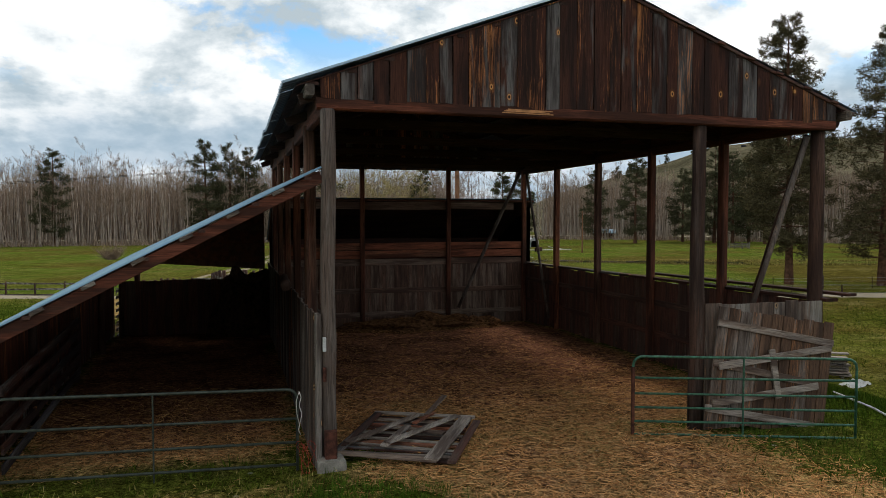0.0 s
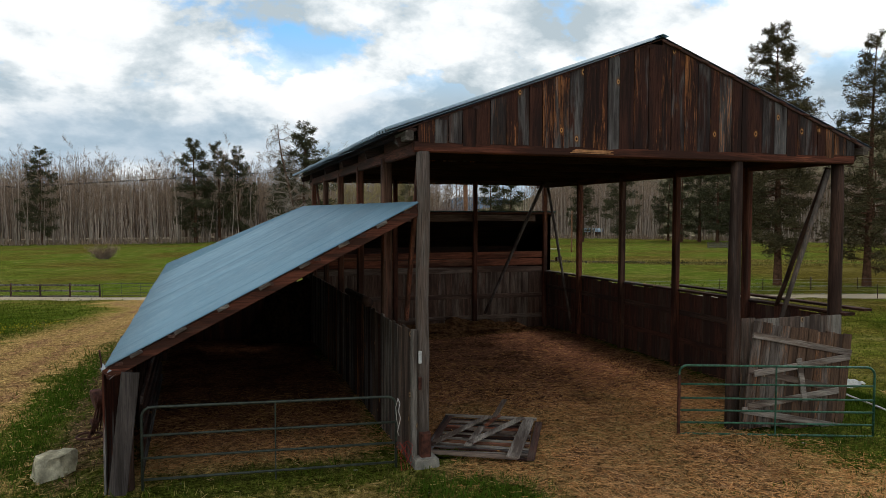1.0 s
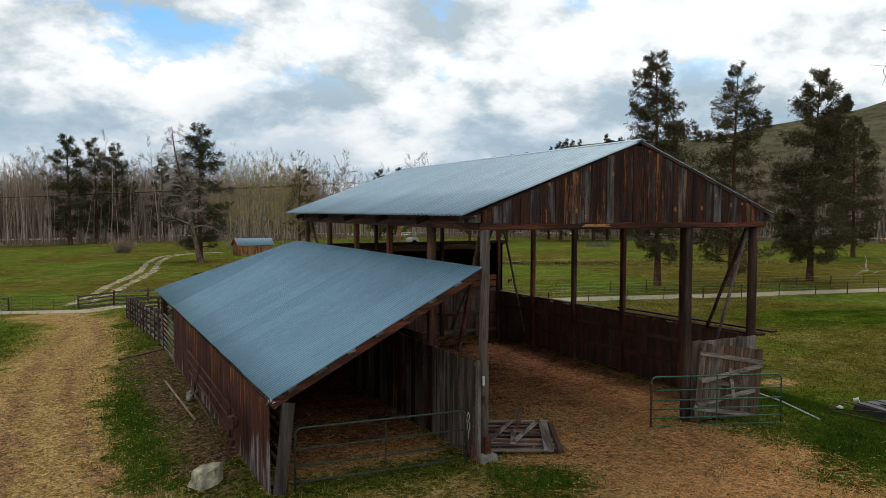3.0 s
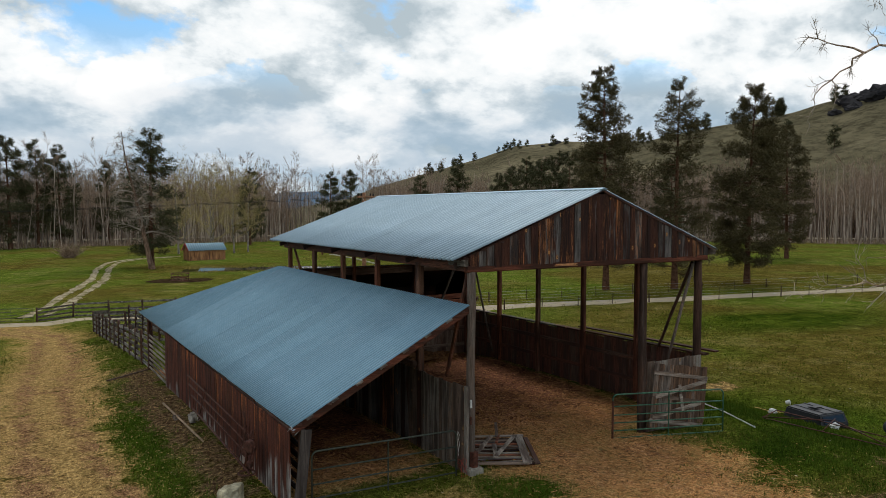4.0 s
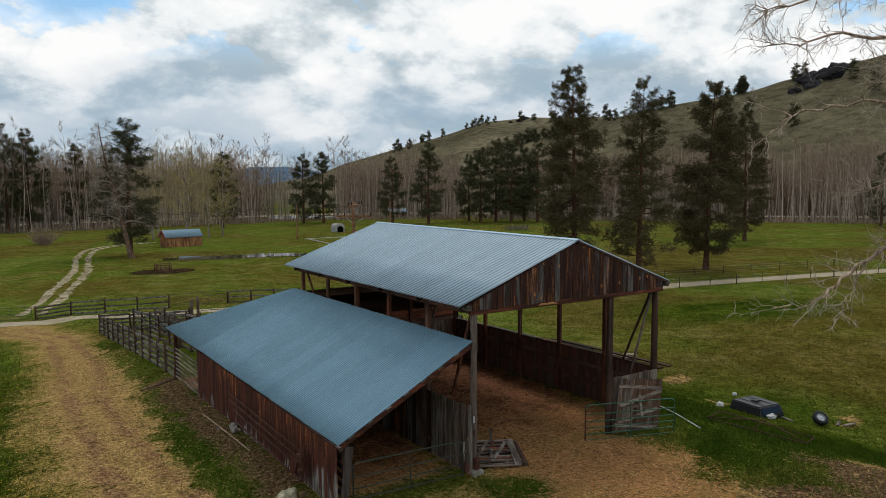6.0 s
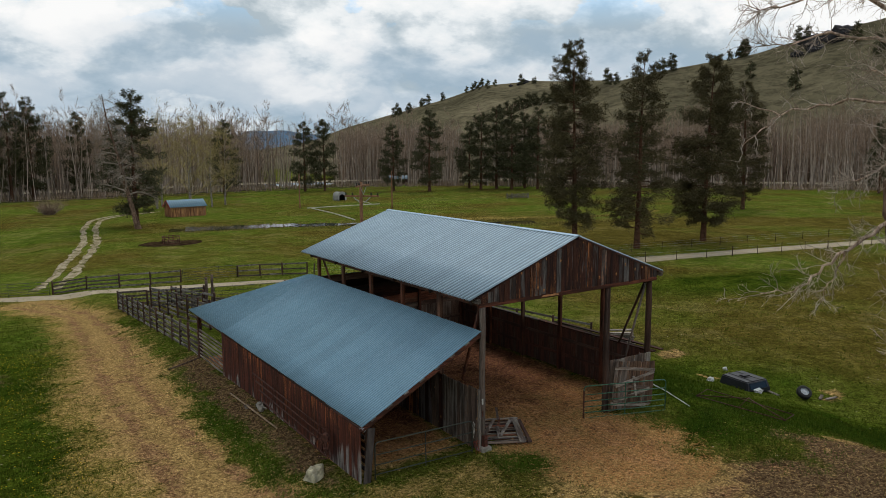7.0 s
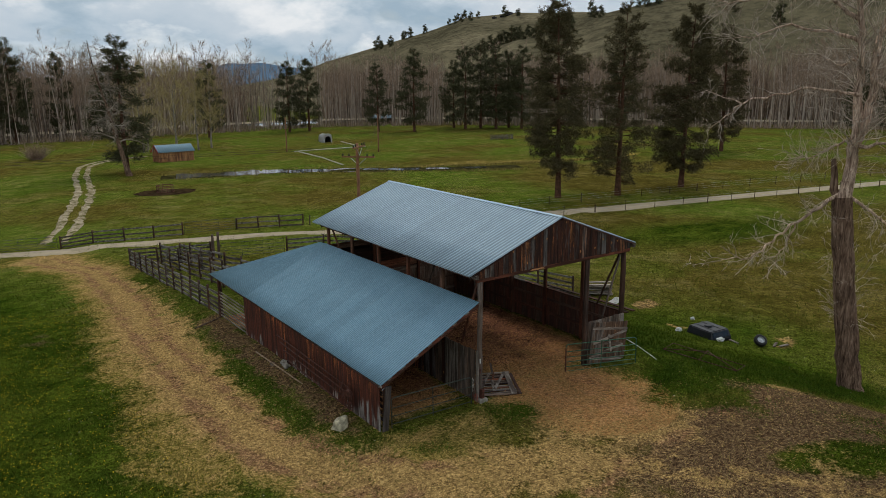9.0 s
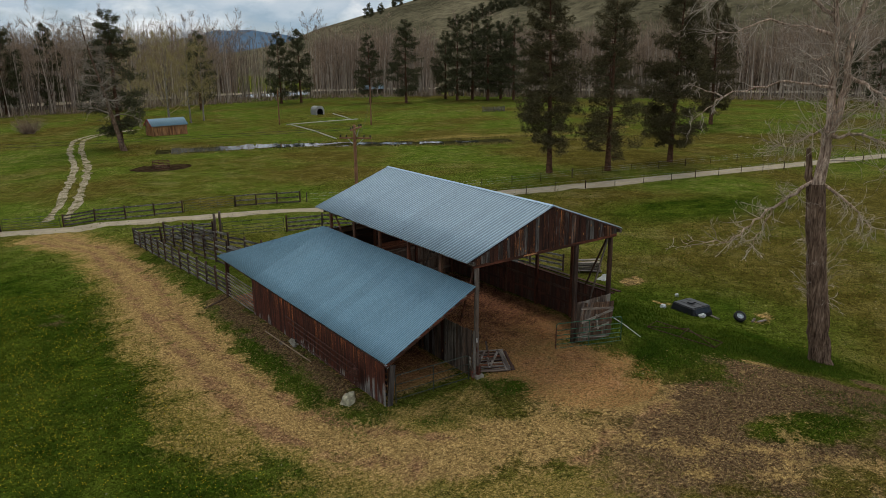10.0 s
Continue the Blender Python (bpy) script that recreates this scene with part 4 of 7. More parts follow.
# back wall with an opening into the rear lean-to
back_wall = part("back_wall", ([(0, 0, 0)], []), WOOD_V, barn, "weathered back wall of upright boards and red-brown rails")
x = 0.1
while x < 8.6:
    w = random.uniform(0.2, 0.3)
    board("board", x, min(x + w, 8.62) - 0.01, 13.72, -0.5, 2.1 + random.uniform(-0.03, 0.03), 0.026, BACK_V, back_wall)
    x += w
for z, d, m in ((0.3, 0.16, BACK_X), (1.1, 0.17, BACK_X), (2.07, 0.22, BACK_X), (2.34, 0.25, RED_X), (2.6, 0.23, RED_X), (4.0, 0.27, BACK_X)):
    for x0, x1 in ((0.05, 2.85), (2.87, 5.85), (5.87, 8.6 if z < 4 else 8.3)):
        bar("rail", (x0, 13.68, z + random.uniform(-0.02, 0.02)), (x1, 13.68, z + random.uniform(-0.02, 0.02)), 0.045, d, m, back_wall)
for xx in (0.0, 9.0):
    bm = bmesh.new()
    bm.faces.new([bm.verts.new(q) for q in ((xx, 13.8, -1.2), (xx, 17.0, -1.4), (xx, 17.0, 2.82), (xx, 13.8, 4.1))])
    bmesh.ops.solidify(bm, geom=bm.faces[:], thickness=0.04)
    part("rear_wall", bm, DARK_Y, barn, "dark board end of the rear lean-to")
bar("rear_wall", (0.0, 17.02, 0.75), (9.0, 17.02, 0.75), 0.04, 4.1, DARK_X, barn)
# Dark layer added below the sheets, in place of shade under the rear roof.
bm = bmesh.new()
bm.faces.new([bm.verts.new(q) for q in ((-0.05, 13.6, 4.13), (9.05, 13.6, 4.13), (9.05, 17.2, 2.70), (-0.05, 17.2, 2.70))])
bmesh.ops.solidify(bm, geom=bm.faces[:], thickness=0.03)
part("rear_decking", bm, DARK_X, barn, "dark layer added under the rear roof to keep it dim")
rear_roof = part("rear_roof", ([(0, 0, 0)], []), ROOF_LEAN, barn, "low metal roof of the rear lean-to")
for i in range(12):
    x0, x1 = -0.1 + i * 0.767, -0.1 + (i + 1) * 0.767 + 0.01
    roof_sheet("roof_sheet", (x0, 17.3, 2.75), (x1, 17.3, 2.75), (x1, 13.55, 4.23), (x0, 13.55, 4.23), 0.08, 0.016, ROOF_LEAN, rear_roof, 1)
bar("rail", (-0.1, 13.62, 4.16), (9.05, 13.62, 4.16), 0.05, 0.07, DARK_X, rear_roof)

# partition between main bay and lean-to
partition = part("partition", ([(0, 0, 0)], []), WOOD_V, barn, "uneven upright board partition")
y = 0.06
while y < 13.5:
    w = random.uniform(0.18, 0.28)
    z = 2.2 + random.uniform(-0.035, 0.03) - (0.05 if y > 6 else 0)
    board("board", y, y + w - 0.01, -0.2, -0.15, z, 0.03, GREY_V if y < 2.2 or random.random() < 0.4 else WOOD_V, partition, 0, "x")
    y += w
bar("rail", (-0.14, 0.1, 1.9), (-0.14, 13.5, 1.9), 0.05, 0.14, DARK_Y, partition)
bar("rail", (-0.14, 0.1, 0.5), (-0.14, 13.5, 0.5), 0.05, 0.14, DARK_Y, partition)
log("loose_beam", (-0.45, 2.2, 2.42), (-0.25, 5.6, 2.3), 0.09, LOG_BROWN, barn)
bar("door_jamb", (-0.16, -0.02, -0.1), (-0.16, -0.02, 2.22), 0.09, 0.12, GREY_V, barn, (0, 1, 0))
for z in (1.35, 1.78):
    bar("hinge", (-0.08, -0.1, z - 0.10), (-0.08, -0.1, z + 0.10), 0.05, 0.04, RUST if z < 1.5 else WHITE, barn, (0, 1, 0))

# lean-to
TOP_F, LOW_F = Vector((-0.09, -0.05, 4.28)), Vector((-4.77, -0.05, 1.88))
TOP_B, LOW_B = Vector((-0.36, 13.3, 4.36)), Vector((-4.97, 13.7, 2.07))
TIP = Vector((-5.06, 19.33, 2.13))
lean_roof = part("lean_to_roof", ([(0, 0, 0)], []), ROOF_LEAN, barn, "blue-grey corrugated lean-to roof with a flared end")
N = 16
for i in range(N):
    f, g = i / N, (i + 1) / N + 0.001
    dz, lap = Vector((random.uniform(-0.012, 0.012), 0, random.uniform(0, 0.003))), Vector((0, 0, 0.006))
    roof_sheet("roof_sheet", LOW_F.lerp(LOW_B, f) + dz + lap, LOW_F.lerp(LOW_B, g) + dz, TOP_F.lerp(TOP_B, g) + dz, TOP_F.lerp(TOP_B, f) + dz + lap, 0.122, 0.03, ROOF_LEAN, lean_roof, 6)
for i in range(5):
    f, g = i / 5, (i + 1) / 5
    roof_sheet("roof_sheet", LOW_B.lerp(TIP, f), LOW_B.lerp(TIP, g), TOP_B.lerp(TOP_B + Vector((-0.05, 0.6, -0.02)), g), TOP_B.lerp(TOP_B + Vector((-0.05, 0.6, -0.02)), f), 0.16, 0.022, ROOF_LEAN, lean_roof, 4)
bm = bmesh.new()
for k in range(7):
    a = Vector((-4.74, -0.06, 1.84)) + Vector((random.uniform(-0.1, 0.14), random.uniform(-0.05, 0.05), random.uniform(-0.05, 0.05)))
    b = a + Vector((random.uniform(-0.1, 0.1), random.uniform(-0.05, 0.05), random.uniform(-0.08, 0.08)))
    c = a + Vector((random.uniform(-0.1, 0.1), random.uniform(-0.05, 0.05), random.uniform(-0.08, 0.08)))
    bm.faces.new([bm.verts.new(q) for q in (a, b, c)])
part("bent_corner", bm, TIN, lean_roof, "crumpled bright metal corner")
off = Vector((0, 0.06, -0.11))
bar("fascia", LOW_F + off, TOP_F + off, 0.045, 0.17, BEAM_X, barn, (0, 0, 1), "dark red-brown edge rafter")
for k in range(7):
    p = LOW_F.lerp(TOP_F, 0.09 + k * 0.13) + Vector((0, 0.0, -0.03))
    d = (TOP_F - LOW_F).normalized()
    bar("purlin_end", p - d * 0.09, p + d * 0.09, 0.05, 0.05, GREY_X, barn)
for y in (2.72, 5.45, 8.18, 10.91, 13.4):
    bar("rafter", (-4.8, y, 1.8 + 0.012 * y), (-0.05, y, 4.14), 0.06, 0.16, DARK_X, barn)
for k in range(7):
    f = 0.04 + k * 0.153
    bar("purlin", LOW_F.lerp(TOP_F, f) + Vector((0, 0, -0.045)), LOW_B.lerp(TOP_B, f) + Vector((0, 0, -0.045)), 0.1, 0.045, DARK_Y, barn)
bar("eave_rail", (-4.72, 0.0, 1.77), (-4.85, 18.9, 1.98), 0.06, 0.12, DARK_Y, barn)
bar("end_rafter", TIP + Vector((0.1, -0.15, -0.09)), TOP_B + Vector((0, 0.45, -0.1)), 0.05, 0.12, DARK_X, barn)
for y in (3.4, 6.8, 10.2, 13.7):
    log("post", (-4.62, y, lv(-4.7, y) - 0.2), (-4.62, y, 1.8 + 0.012 * y), 0.08, LOG_BROWN, barn)
bar("post", (-4.72, 18.55, lv(-4.7, 18.5) - 0.2), (-4.72, 18.55, 2.0), 0.2, 0.2, WOOD_V, barn, (0, 1, 0))
bar("corner_plank", (-4.68, -0.07, -0.4), (-4.43, -0.05, 1.80), 0.25, 0.05, CORNER_V, barn, (0, 1, 0), "grey leaning corner plank")
log("post", (-4.50, 0.12, -0.3), (-4.50, 0.12, 1.80), 0.09, LOG_BROWN, barn)
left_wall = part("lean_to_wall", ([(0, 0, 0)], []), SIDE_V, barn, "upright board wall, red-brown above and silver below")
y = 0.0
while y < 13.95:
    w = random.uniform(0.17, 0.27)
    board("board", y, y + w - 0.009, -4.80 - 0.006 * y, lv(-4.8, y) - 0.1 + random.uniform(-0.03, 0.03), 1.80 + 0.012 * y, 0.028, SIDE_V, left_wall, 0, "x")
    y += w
end_wall = part("end_wall", ([(0, 0, 0)], []), DARK_X, barn, "dark board end wall of the stall with a low gap")
END_A, END_B = Vector((-4.62, 18.35, 0)), Vector((-0.32, 13.8, 0))
x = -4.72
while x < -0.3:
    x1 = min(x + random.uniform(0.18, 0.27), -0.28)
    board("board", x, x1 + 0.02, 13.98 + 0.03 * random.random(), -0.7, 1.60 + random.uniform(-0.015, 0.02), 0.03, DARK_V, end_wall)
    x = x1
bar("post", (-4.2, 14.05, -0.6), (-4.2, 14.05, 2.35), 0.11, 0.11, DARK_V, end_wall, (0, 1, 0))
for k in range(11):
    z = 2.02 + k * 0.205
    q = max(0.02, (z - 1.78) / 2.35)
    bar("slat", END_A.lerp(END_B, q) + Vector((0, 0, z)), END_B + Vector((0, 0, z)), 0.035, 0.215, DARK_X, end_wall)
for k in range(8):
    z = lv(-4.8, 16) + 0.12 + k * 0.2
    bar("slat", (-4.80, 14.0, z), (-4.78, 18.45, z - 0.1), 0.03, 0.085, GREY_Y, end_wall, (0, 0, 1), "", 0)
# slatted manger along the inner side
for k in range(5):
    bar("manger_slat", (-4.35, 0.6, 0.15 + k * 0.27), (-4.45, 6.4, 0.35 + k * 0.27), 0.04, 0.14, WOOD_Y, barn)

block = thing("concrete_block", "chipped pale concrete footing block under the tall post", "block", (0, 0, 0))
bm = bmesh.new()
bmesh.ops.create_cube(bm, size=1.0)
for v in bm.verts:
    t = 0.86 if v.co.z > 0 else 1.0
    v.co = Vector((v.co.x * 0.45 * t, v.co.y * 0.40 * t - 0.1, v.co.z * 0.40 - 0.05))
bmesh.ops.bevel(bm, geom=bm.edges[:], offset=0.025, segments=2, affect="EDGES")
bmesh.ops.subdivide_edges(bm, edges=bm.edges[:], cuts=1)
for v in bm.verts:
    v.co += Vector((0, 0, 1)) * 0.0 + v.co.normalized() * 0.018 * noise.noise(v.co * 9)
part("block_body", bm, CONCRETE, block)
bar("post_bracket", (0, -0.1, 0.13), (0, -0.1, 0.54), 0.17, 0.21, RUST, block, (0, 1, 0), "rusty steel post bracket")

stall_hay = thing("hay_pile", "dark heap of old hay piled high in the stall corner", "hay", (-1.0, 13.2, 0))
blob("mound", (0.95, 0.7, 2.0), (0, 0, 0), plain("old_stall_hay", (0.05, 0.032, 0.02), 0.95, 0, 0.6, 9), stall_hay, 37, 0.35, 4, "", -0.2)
hay = thing("hay_pile", "low heap of trampled hay against the back wall", "hay", (4.9, 12.7, 0))
HAYSTUFF = plain("trampled_hay", (0.13, 0.065, 0.03), 0.95, 0, 0.6, 9)
blob("mound", (2.6, 0.95, 0.26), (-0.4, 0, -0.04), HAYSTUFF, hay, 31, 0.7, 5)
blob("mound", (0.9, 0.6, 0.36), (0.6, 0.2, -0.05), HAYSTUFF, hay, 33, 0.8, 5)
blob("mound", (0.5, 0.5, 0.3), (2.0, 0.1, -0.05), HAYSTUFF, hay, 35, 0.9, 4)
v, f = strands(0.22, 0.004, 0.0)(*(lambda r, q: (q[0], q[1], 0.27 * np.clip(1 - (q[0] / 2.5) ** 2 - (q[1] / 0.95) ** 2, 0, 1), r))(np.random.default_rng(12), np.random.default_rng(13).uniform((-2.4, -0.9), (2.4, 0.9), (1300, 2)).T))
part("loose_hay", (v.tolist(), f.tolist()), leaf_material("trodden_hay_stalks", (0.11, 0.05, 0.02), (0.34, 0.18, 0.07)), hay)

# ---- gates, doors and loose things near the barn ----


def tube_gate(name, label, p0, p1, height, rails, mat, posts, lift=0.0, r=0.022):
    """A tubular farm gate from p0 to p1, with rounded upper corners."""
    a, b = Vector(p0), Vector(p1)
    g = thing(name, label, "gate", p0)
    d = (b - a)
    n = d.length
    u = Vector((d.x / n, d.y / n, 0))
    rise = d.z / n

    def at(s, z):
        return u * s + Vector((0, 0, z + rise * s + lift))
    c = 0.14
    outline = [at(0, 0), at(0, height - c)] + [at(c - c * math.cos(k * math.pi / 8), height - c + c * math.sin(k * math.pi / 8)) for k in (1, 2, 3, 4)]
    outline += [at(n - c + c * math.sin(k * math.pi / 8), height - c + c * math.cos(k * math.pi / 8)) for k in (0, 1, 2, 3, 4)] + [at(n, 0)]
    tube("gate_frame", outline, r, mat, g, 8)
    for z in rails:
        tube("rail", [at(0.01, z), at(n - 0.01, z)], r * 0.85, mat, g, 8)
    for s in posts:
        bm = bmesh.new()
        add_bar(bm, at(s * n, 0.0), at(s * n, height - 0.01), 0.045, 0.02, tuple(u), 1)
        part("upright", bm, mat, g)
    return g


tube_gate("tube_gate", "dull dark green tubular steel gate closing the stall", (-4.30, 0.0, -0.16), (-0.46, 0.0, -0.28), 1.42, (0.03, 0.34, 0.66, 1.0), DULL_GREEN, (0.5,))
green_gate = tube_gate("tube_gate", "chipped green tubular steel gate standing before a broken door", (4.97, 0.05, 0.02), (8.28, -1.18, 0.02), 1.29, (0.01, 0.22, 0.45, 0.68, 0.94), GREEN, (0.5,))
bar("rust_pipe", (0, 0, 0.0), (0, 0, 1.12), 0.05, 0.05, RUST, green_gate, (0, 1, 0), "rusty end pipe")

# front panel and the leaning board door
panel = part("front_panel", ([(0, 0, 0)], []), GREY_V, barn, "grey upright board panel beside the corner post")
x = 6.28
while x < 8.62:
    w = random.uniform(0.22, 0.32)
    board("board", x, min(x + w, 8.75) - 0.008, -0.02, -0.1, 2.13 + random.uniform(-0.02, 0.02), 0.028, GREY_V, panel)
    x += w
bar("rail", (6.2, 0.02, 1.8), (8.7, 0.02, 1.9), 0.05, 0.13, GREY_X, panel)

door = thing("board_door", "broken grey board door leaning with Z bracing", "door", (7.3, -0.28, 0.05))
door.rotation_euler = (radians(-4), radians(10), 0)
xs = [-1.18 + k * 0.218 for k in range(11)]
for k, x in enumerate(xs):
    board("plank", x, x + 0.205, 0, -0.02 - 0.02 * (k % 3), 1.90 + random.uniform(-0.04, 0.03), 0.025, DOOR_V, door)
for a, b in (((-1.2, -0.035, 1.62), (1.2, -0.035, 1.56)), ((-1.2, -0.035, 0.95), (0.95, -0.035, 0.82)), ((-1.25, -0.035, 0.2), (1.1, -0.035, 0.1)),
             ((-1.1, -0.06, 0.9), (1.15, -0.06, 1.48)), ((-1.15, -0.06, 0.28), (0.95, -0.06, 0.8)), ((-0.1, -0.07, 1.3), (0.15, -0.07, 0.5))):
    bar("ledge", a, b, 0.04, 0.12, PALE_X, door)

fallen = thing("fallen_door", "old board door lying on the straw with crossed braces", "door", (1.36, 0.74, 0.1), -27)
fallen.scale = (0.9, 0.96, 1.0)
for k in range(13):
    y = -1.08 + k * 0.18
    bar("slat", (-0.92, y, -0.02 + random.uniform(-0.015, 0.015)), (0.92, y + random.uniform(-0.05, 0.05), -0.02 + random.uniform(-0.015, 0.015)), random.uniform(0.09, 0.14), 0.025, RED_X if k in (4, 9) else PALE_X if k % 2 else WOOD_X, fallen, (0, 0, 1))
for a, b, w, m in (((-0.94, -1.12, 0.04), (-0.90, 1.14, 0.04), 0.15, WOOD_Y), ((0.66, -1.24, 0.05), (0.84, 1.1, 0.05), 0.24, PALE_Y), ((0.98, -1.2, 0.0), (1.05, 1.05, 0.0), 0.14, DARK_Y), ((-0.98, -1.12, 0.02), (0.75, -1.18, 0.02), 0.14, PALE_X),
                ((-0.98, 1.12, 0.05), (1.0, 1.12, 0.05), 0.11, PALE_X), ((-0.52, 0.27, 0.055), (0.62, 0.06, 0.055), 0.13, PALE_X), ((-0.9, -0.9, 0.06), (-0.85, 1.0, 0.06), 0.08, DARK_Y),
                ((-0.88, -0.82, 0.085), (-0.06, 1.0, 0.085), 0.13, PALE_Y), ((-0.2, -0.9, 0.10), (-0.08, 0.22, 0.10), 0.13, PALE_Y), ((-0.18, -0.84, 0.125), (0.7, 0.98, 0.10), 0.13, PALE_Y),
                ((0.10, 0.9, 0.11), (0.24, 1.95, 0.2), 0.10, PALE_Y), ((0.0, 0.35, 0.10), (0.2, 1.1, 0.10), 0.08, RED_X)):
    bar("brace", a, b, w, 0.035, m, fallen, (0, 0, 1), "", 1, 0.006)

# twine and cord hanging at the stall gate
twine = thing("twine", "tangled red baling twine hanging on a gate end", "twine", (-0.42, -0.06, 0))
for k in range(7):
    x, pts = random.uniform(-0.1, 0.12), []
    for i in range(9):
        f = i / 8
        pts.append((x + 0.1 * math.sin(3 * f + k) + random.uniform(-0.02, 0.02), -0.04 - 0.12 * f * f + random.uniform(-0.03, 0.03), 0.38 - 0.5 * f + 0.12 * math.sin(math.pi * f) * (k % 3)))
    tube("strand", pts, 0.0035, TWINE, twine, 4)
cord = thing("cord", "frayed white cord tied round a gate post", "cord", (-0.44, -0.05, 1.0))
tube("strand", [(0, 0, 0.12), (0.03, -0.02, 0.04), (0.0, -0.03, -0.08), (0.04, -0.02, -0.2), (-0.01, -0.02, -0.42), (0.02, 0, -0.5)], 0.007, CORD, cord, 5)
tube("strand", [(0, 0, 0.1), (-0.04, -0.02, -0.02), (-0.03, -0.03, -0.2), (0.0, -0.02, -0.33)], 0.006, CORD, cord, 5)

rock = thing("boulder", "pale angular boulder on grass beside the wall", "rock", (-5.78, 1.4, lv(-5.8, 1.4)))
bm = bmesh.new()
bmesh.ops.create_icosphere(bm, subdivisions=4, radius=1.0)
facets = [(Vector(n).normalized(), d) for n, d in (((0.12, -0.08, 1), 0.50), ((-1, -0.35, 0.12), 0.60), ((0.9, -0.5, 0.2), 0.66), ((0.25, 1, 0.2), 0.66), ((-0.6, 0.8, 0.4), 0.72), ((0.35, -1, 0.15), 0.60), ((-0.3, -0.8, 0.75), 0.66), ((0, 0, -1), 0.55))]
for v in bm.verts:
    for n, d in facets:
        over = v.co.dot(n) - d
        if over > 0:
            v.co -= n * over
    v.co *= 1 + 0.16 * noise.noise(v.co * 2.3) + 0.07 * noise.noise(v.co * 7) + 0.03 * noise.noise(v.co * 21)
    v.co = Vector((v.co.x * 0.38, v.co.y * 0.36, v.co.z * 0.40 + 0.07 * v.co.x + 0.16))
part("boulder_body", bm, STONE, rock)

# old implement stored along the wall
OLD_IRON = plain("blackened_iron", (0.085, 0.034, 0.023), 0.85, 0.2, 0.5, 9)
implement = thing("hay_implement", "rusty old hay implement with long bars against the wall", "implement", (-5.05, 0, lv(-5, 4)))
for z, x, y0, y1 in ((1.15, 0.0, 1.9, 9.3), (0.95, -0.06, 1.9, 8.8), (0.72, -0.1, 2.2, 8.3), (0.45, -0.2, 1.6, 7.6)):
    tube("bar", [(x, y0, z), (x + 0.03, (y0 + y1) / 2, z + 0.03), (x, y1, z + 0.12)], 0.028, OLD_IRON, implement, 6)
for y in (2.0, 2.5, 6.8):
    tube("strut", [(0.0, y, 1.35), (-0.2, y + 0.1, 0.4)], 0.02, OLD_IRON, implement, 6)
bm = bmesh.new()
for k in range(12):
    a = math.tau * k / 12
    add_tube(bm, [(-0.22 + 0.2 * math.cos(a), 1.75 + 0.2 * math.sin(a), 0.42), (-0.22 + 0.2 * math.cos(a + math.tau / 12), 1.75 + 0.2 * math.sin(a + math.tau / 12), 0.42)], 0.02, 5)
part("hoop", bm, OLD_IRON, implement)
for c, q in (((-0.1, 1.85, 1.02), 0.17), ((-0.12, 2.15, 0.8), 0.13), ((-0.14, 1.75, 0.62), 0.1)):
    bm = bmesh.new()
    bmesh.ops.create_cone(bm, cap_ends=True, segments=12, radius1=q, radius2=q * 0.9, depth=q * 0.9, matrix=pose(*c, 0, 78, 20))
    bmesh.ops.bevel(bm, geom=bm.edges[:], offset=0.012, segments=1, affect="EDGES")
    part("gearbox", bm, OLD_IRON, implement)
for k in range(5):
    tube("tie_rod", [(-0.05, 1.6 + 0.2 * k, 1.1 - 0.05 * k), (-0.2 + 0.03 * k, 1.7 + 0.15 * k, 0.4)], 0.012, OLD_IRON, implement, 5)
tube("lever", [(-0.02, 2.35, 0.9), (-0.12, 2.3, 1.75)], 0.016, OLD_IRON, implement, 6)

plank = thing("loose_pole", "weathered pole lying on bare dirt beside the wall", "pole", (0, 0, 0))
log("pole_body", (-5.55, 10.9, lv(-5.5, 10.9) + 0.08), (-5.35, 5.9, lv(-5.3, 5.9) + 0.08), 0.035, plain("tan_pole_wood", (0.30, 0.21, 0.13), 0.85, 0, 0.3, 5), plank)
for i, (x, y, s) in enumerate(((-5.05, 8.7, 0.15), (-5.1, 8.25, 0.14), (-5.5, 8.95, 0.1))):
    j = thing("rubble", "pale broken chunk lying on bare dirt", "rubble", (x, y, lv(x, y)), 0, "rubble by the wall")
    blob("chunk", (s, s * 1.6, s * 0.7), (0, 0, s * 0.5), CONCRETE if i < 2 else GREY_X, j, i + 11, 0.9, 3)
stick = thing("loose_pole", "pale stick lying in grass by the stall corner", "pole", (0, 0, 0))
log("pole_body", (-6.6, 17.6, lv(-6.6, 17.6) + 0.1), (-4.9, 18.3, lv(-5, 18.3) + 0.08), 0.035, LOG_GREY, stick)

# things on the slope beside the barn
white_pole = thing("white_pipe", "long pale pipe lying on the grass slope", "pipe", (0, 0, 0))
tube("pipe_body", [(10.7, 1.7, lv(10.7, 1.7) + 0.1), (10.1, 0.2, lv(10.1, 0.2) + 0.09), (9.4, -1.5, lv(9.4, -1.5) + 0.05)], 0.022, WHITE, white_pole, 8)
sheet = thing("pale_sheet", "pale crumpled tarpaulin lying on the pasture", "tarpaulin", (22.9, 12.9, lv(22.9, 12.9)), 20)
sheet.scale = (0.9, 0.8, 0.6)
bm = bmesh.new()
for i in range(9):
    for j in range(5):
        bm.verts.new((-0.9 + i * 0.23, -0.35 + j * 0.18, 0.10 + 0.3 * max(0, noise.noise(Vector((i * 0.6, j * 0.7, 2)))) + 0.2 * (j / 4)))
bm.verts.ensure_lookup_table()
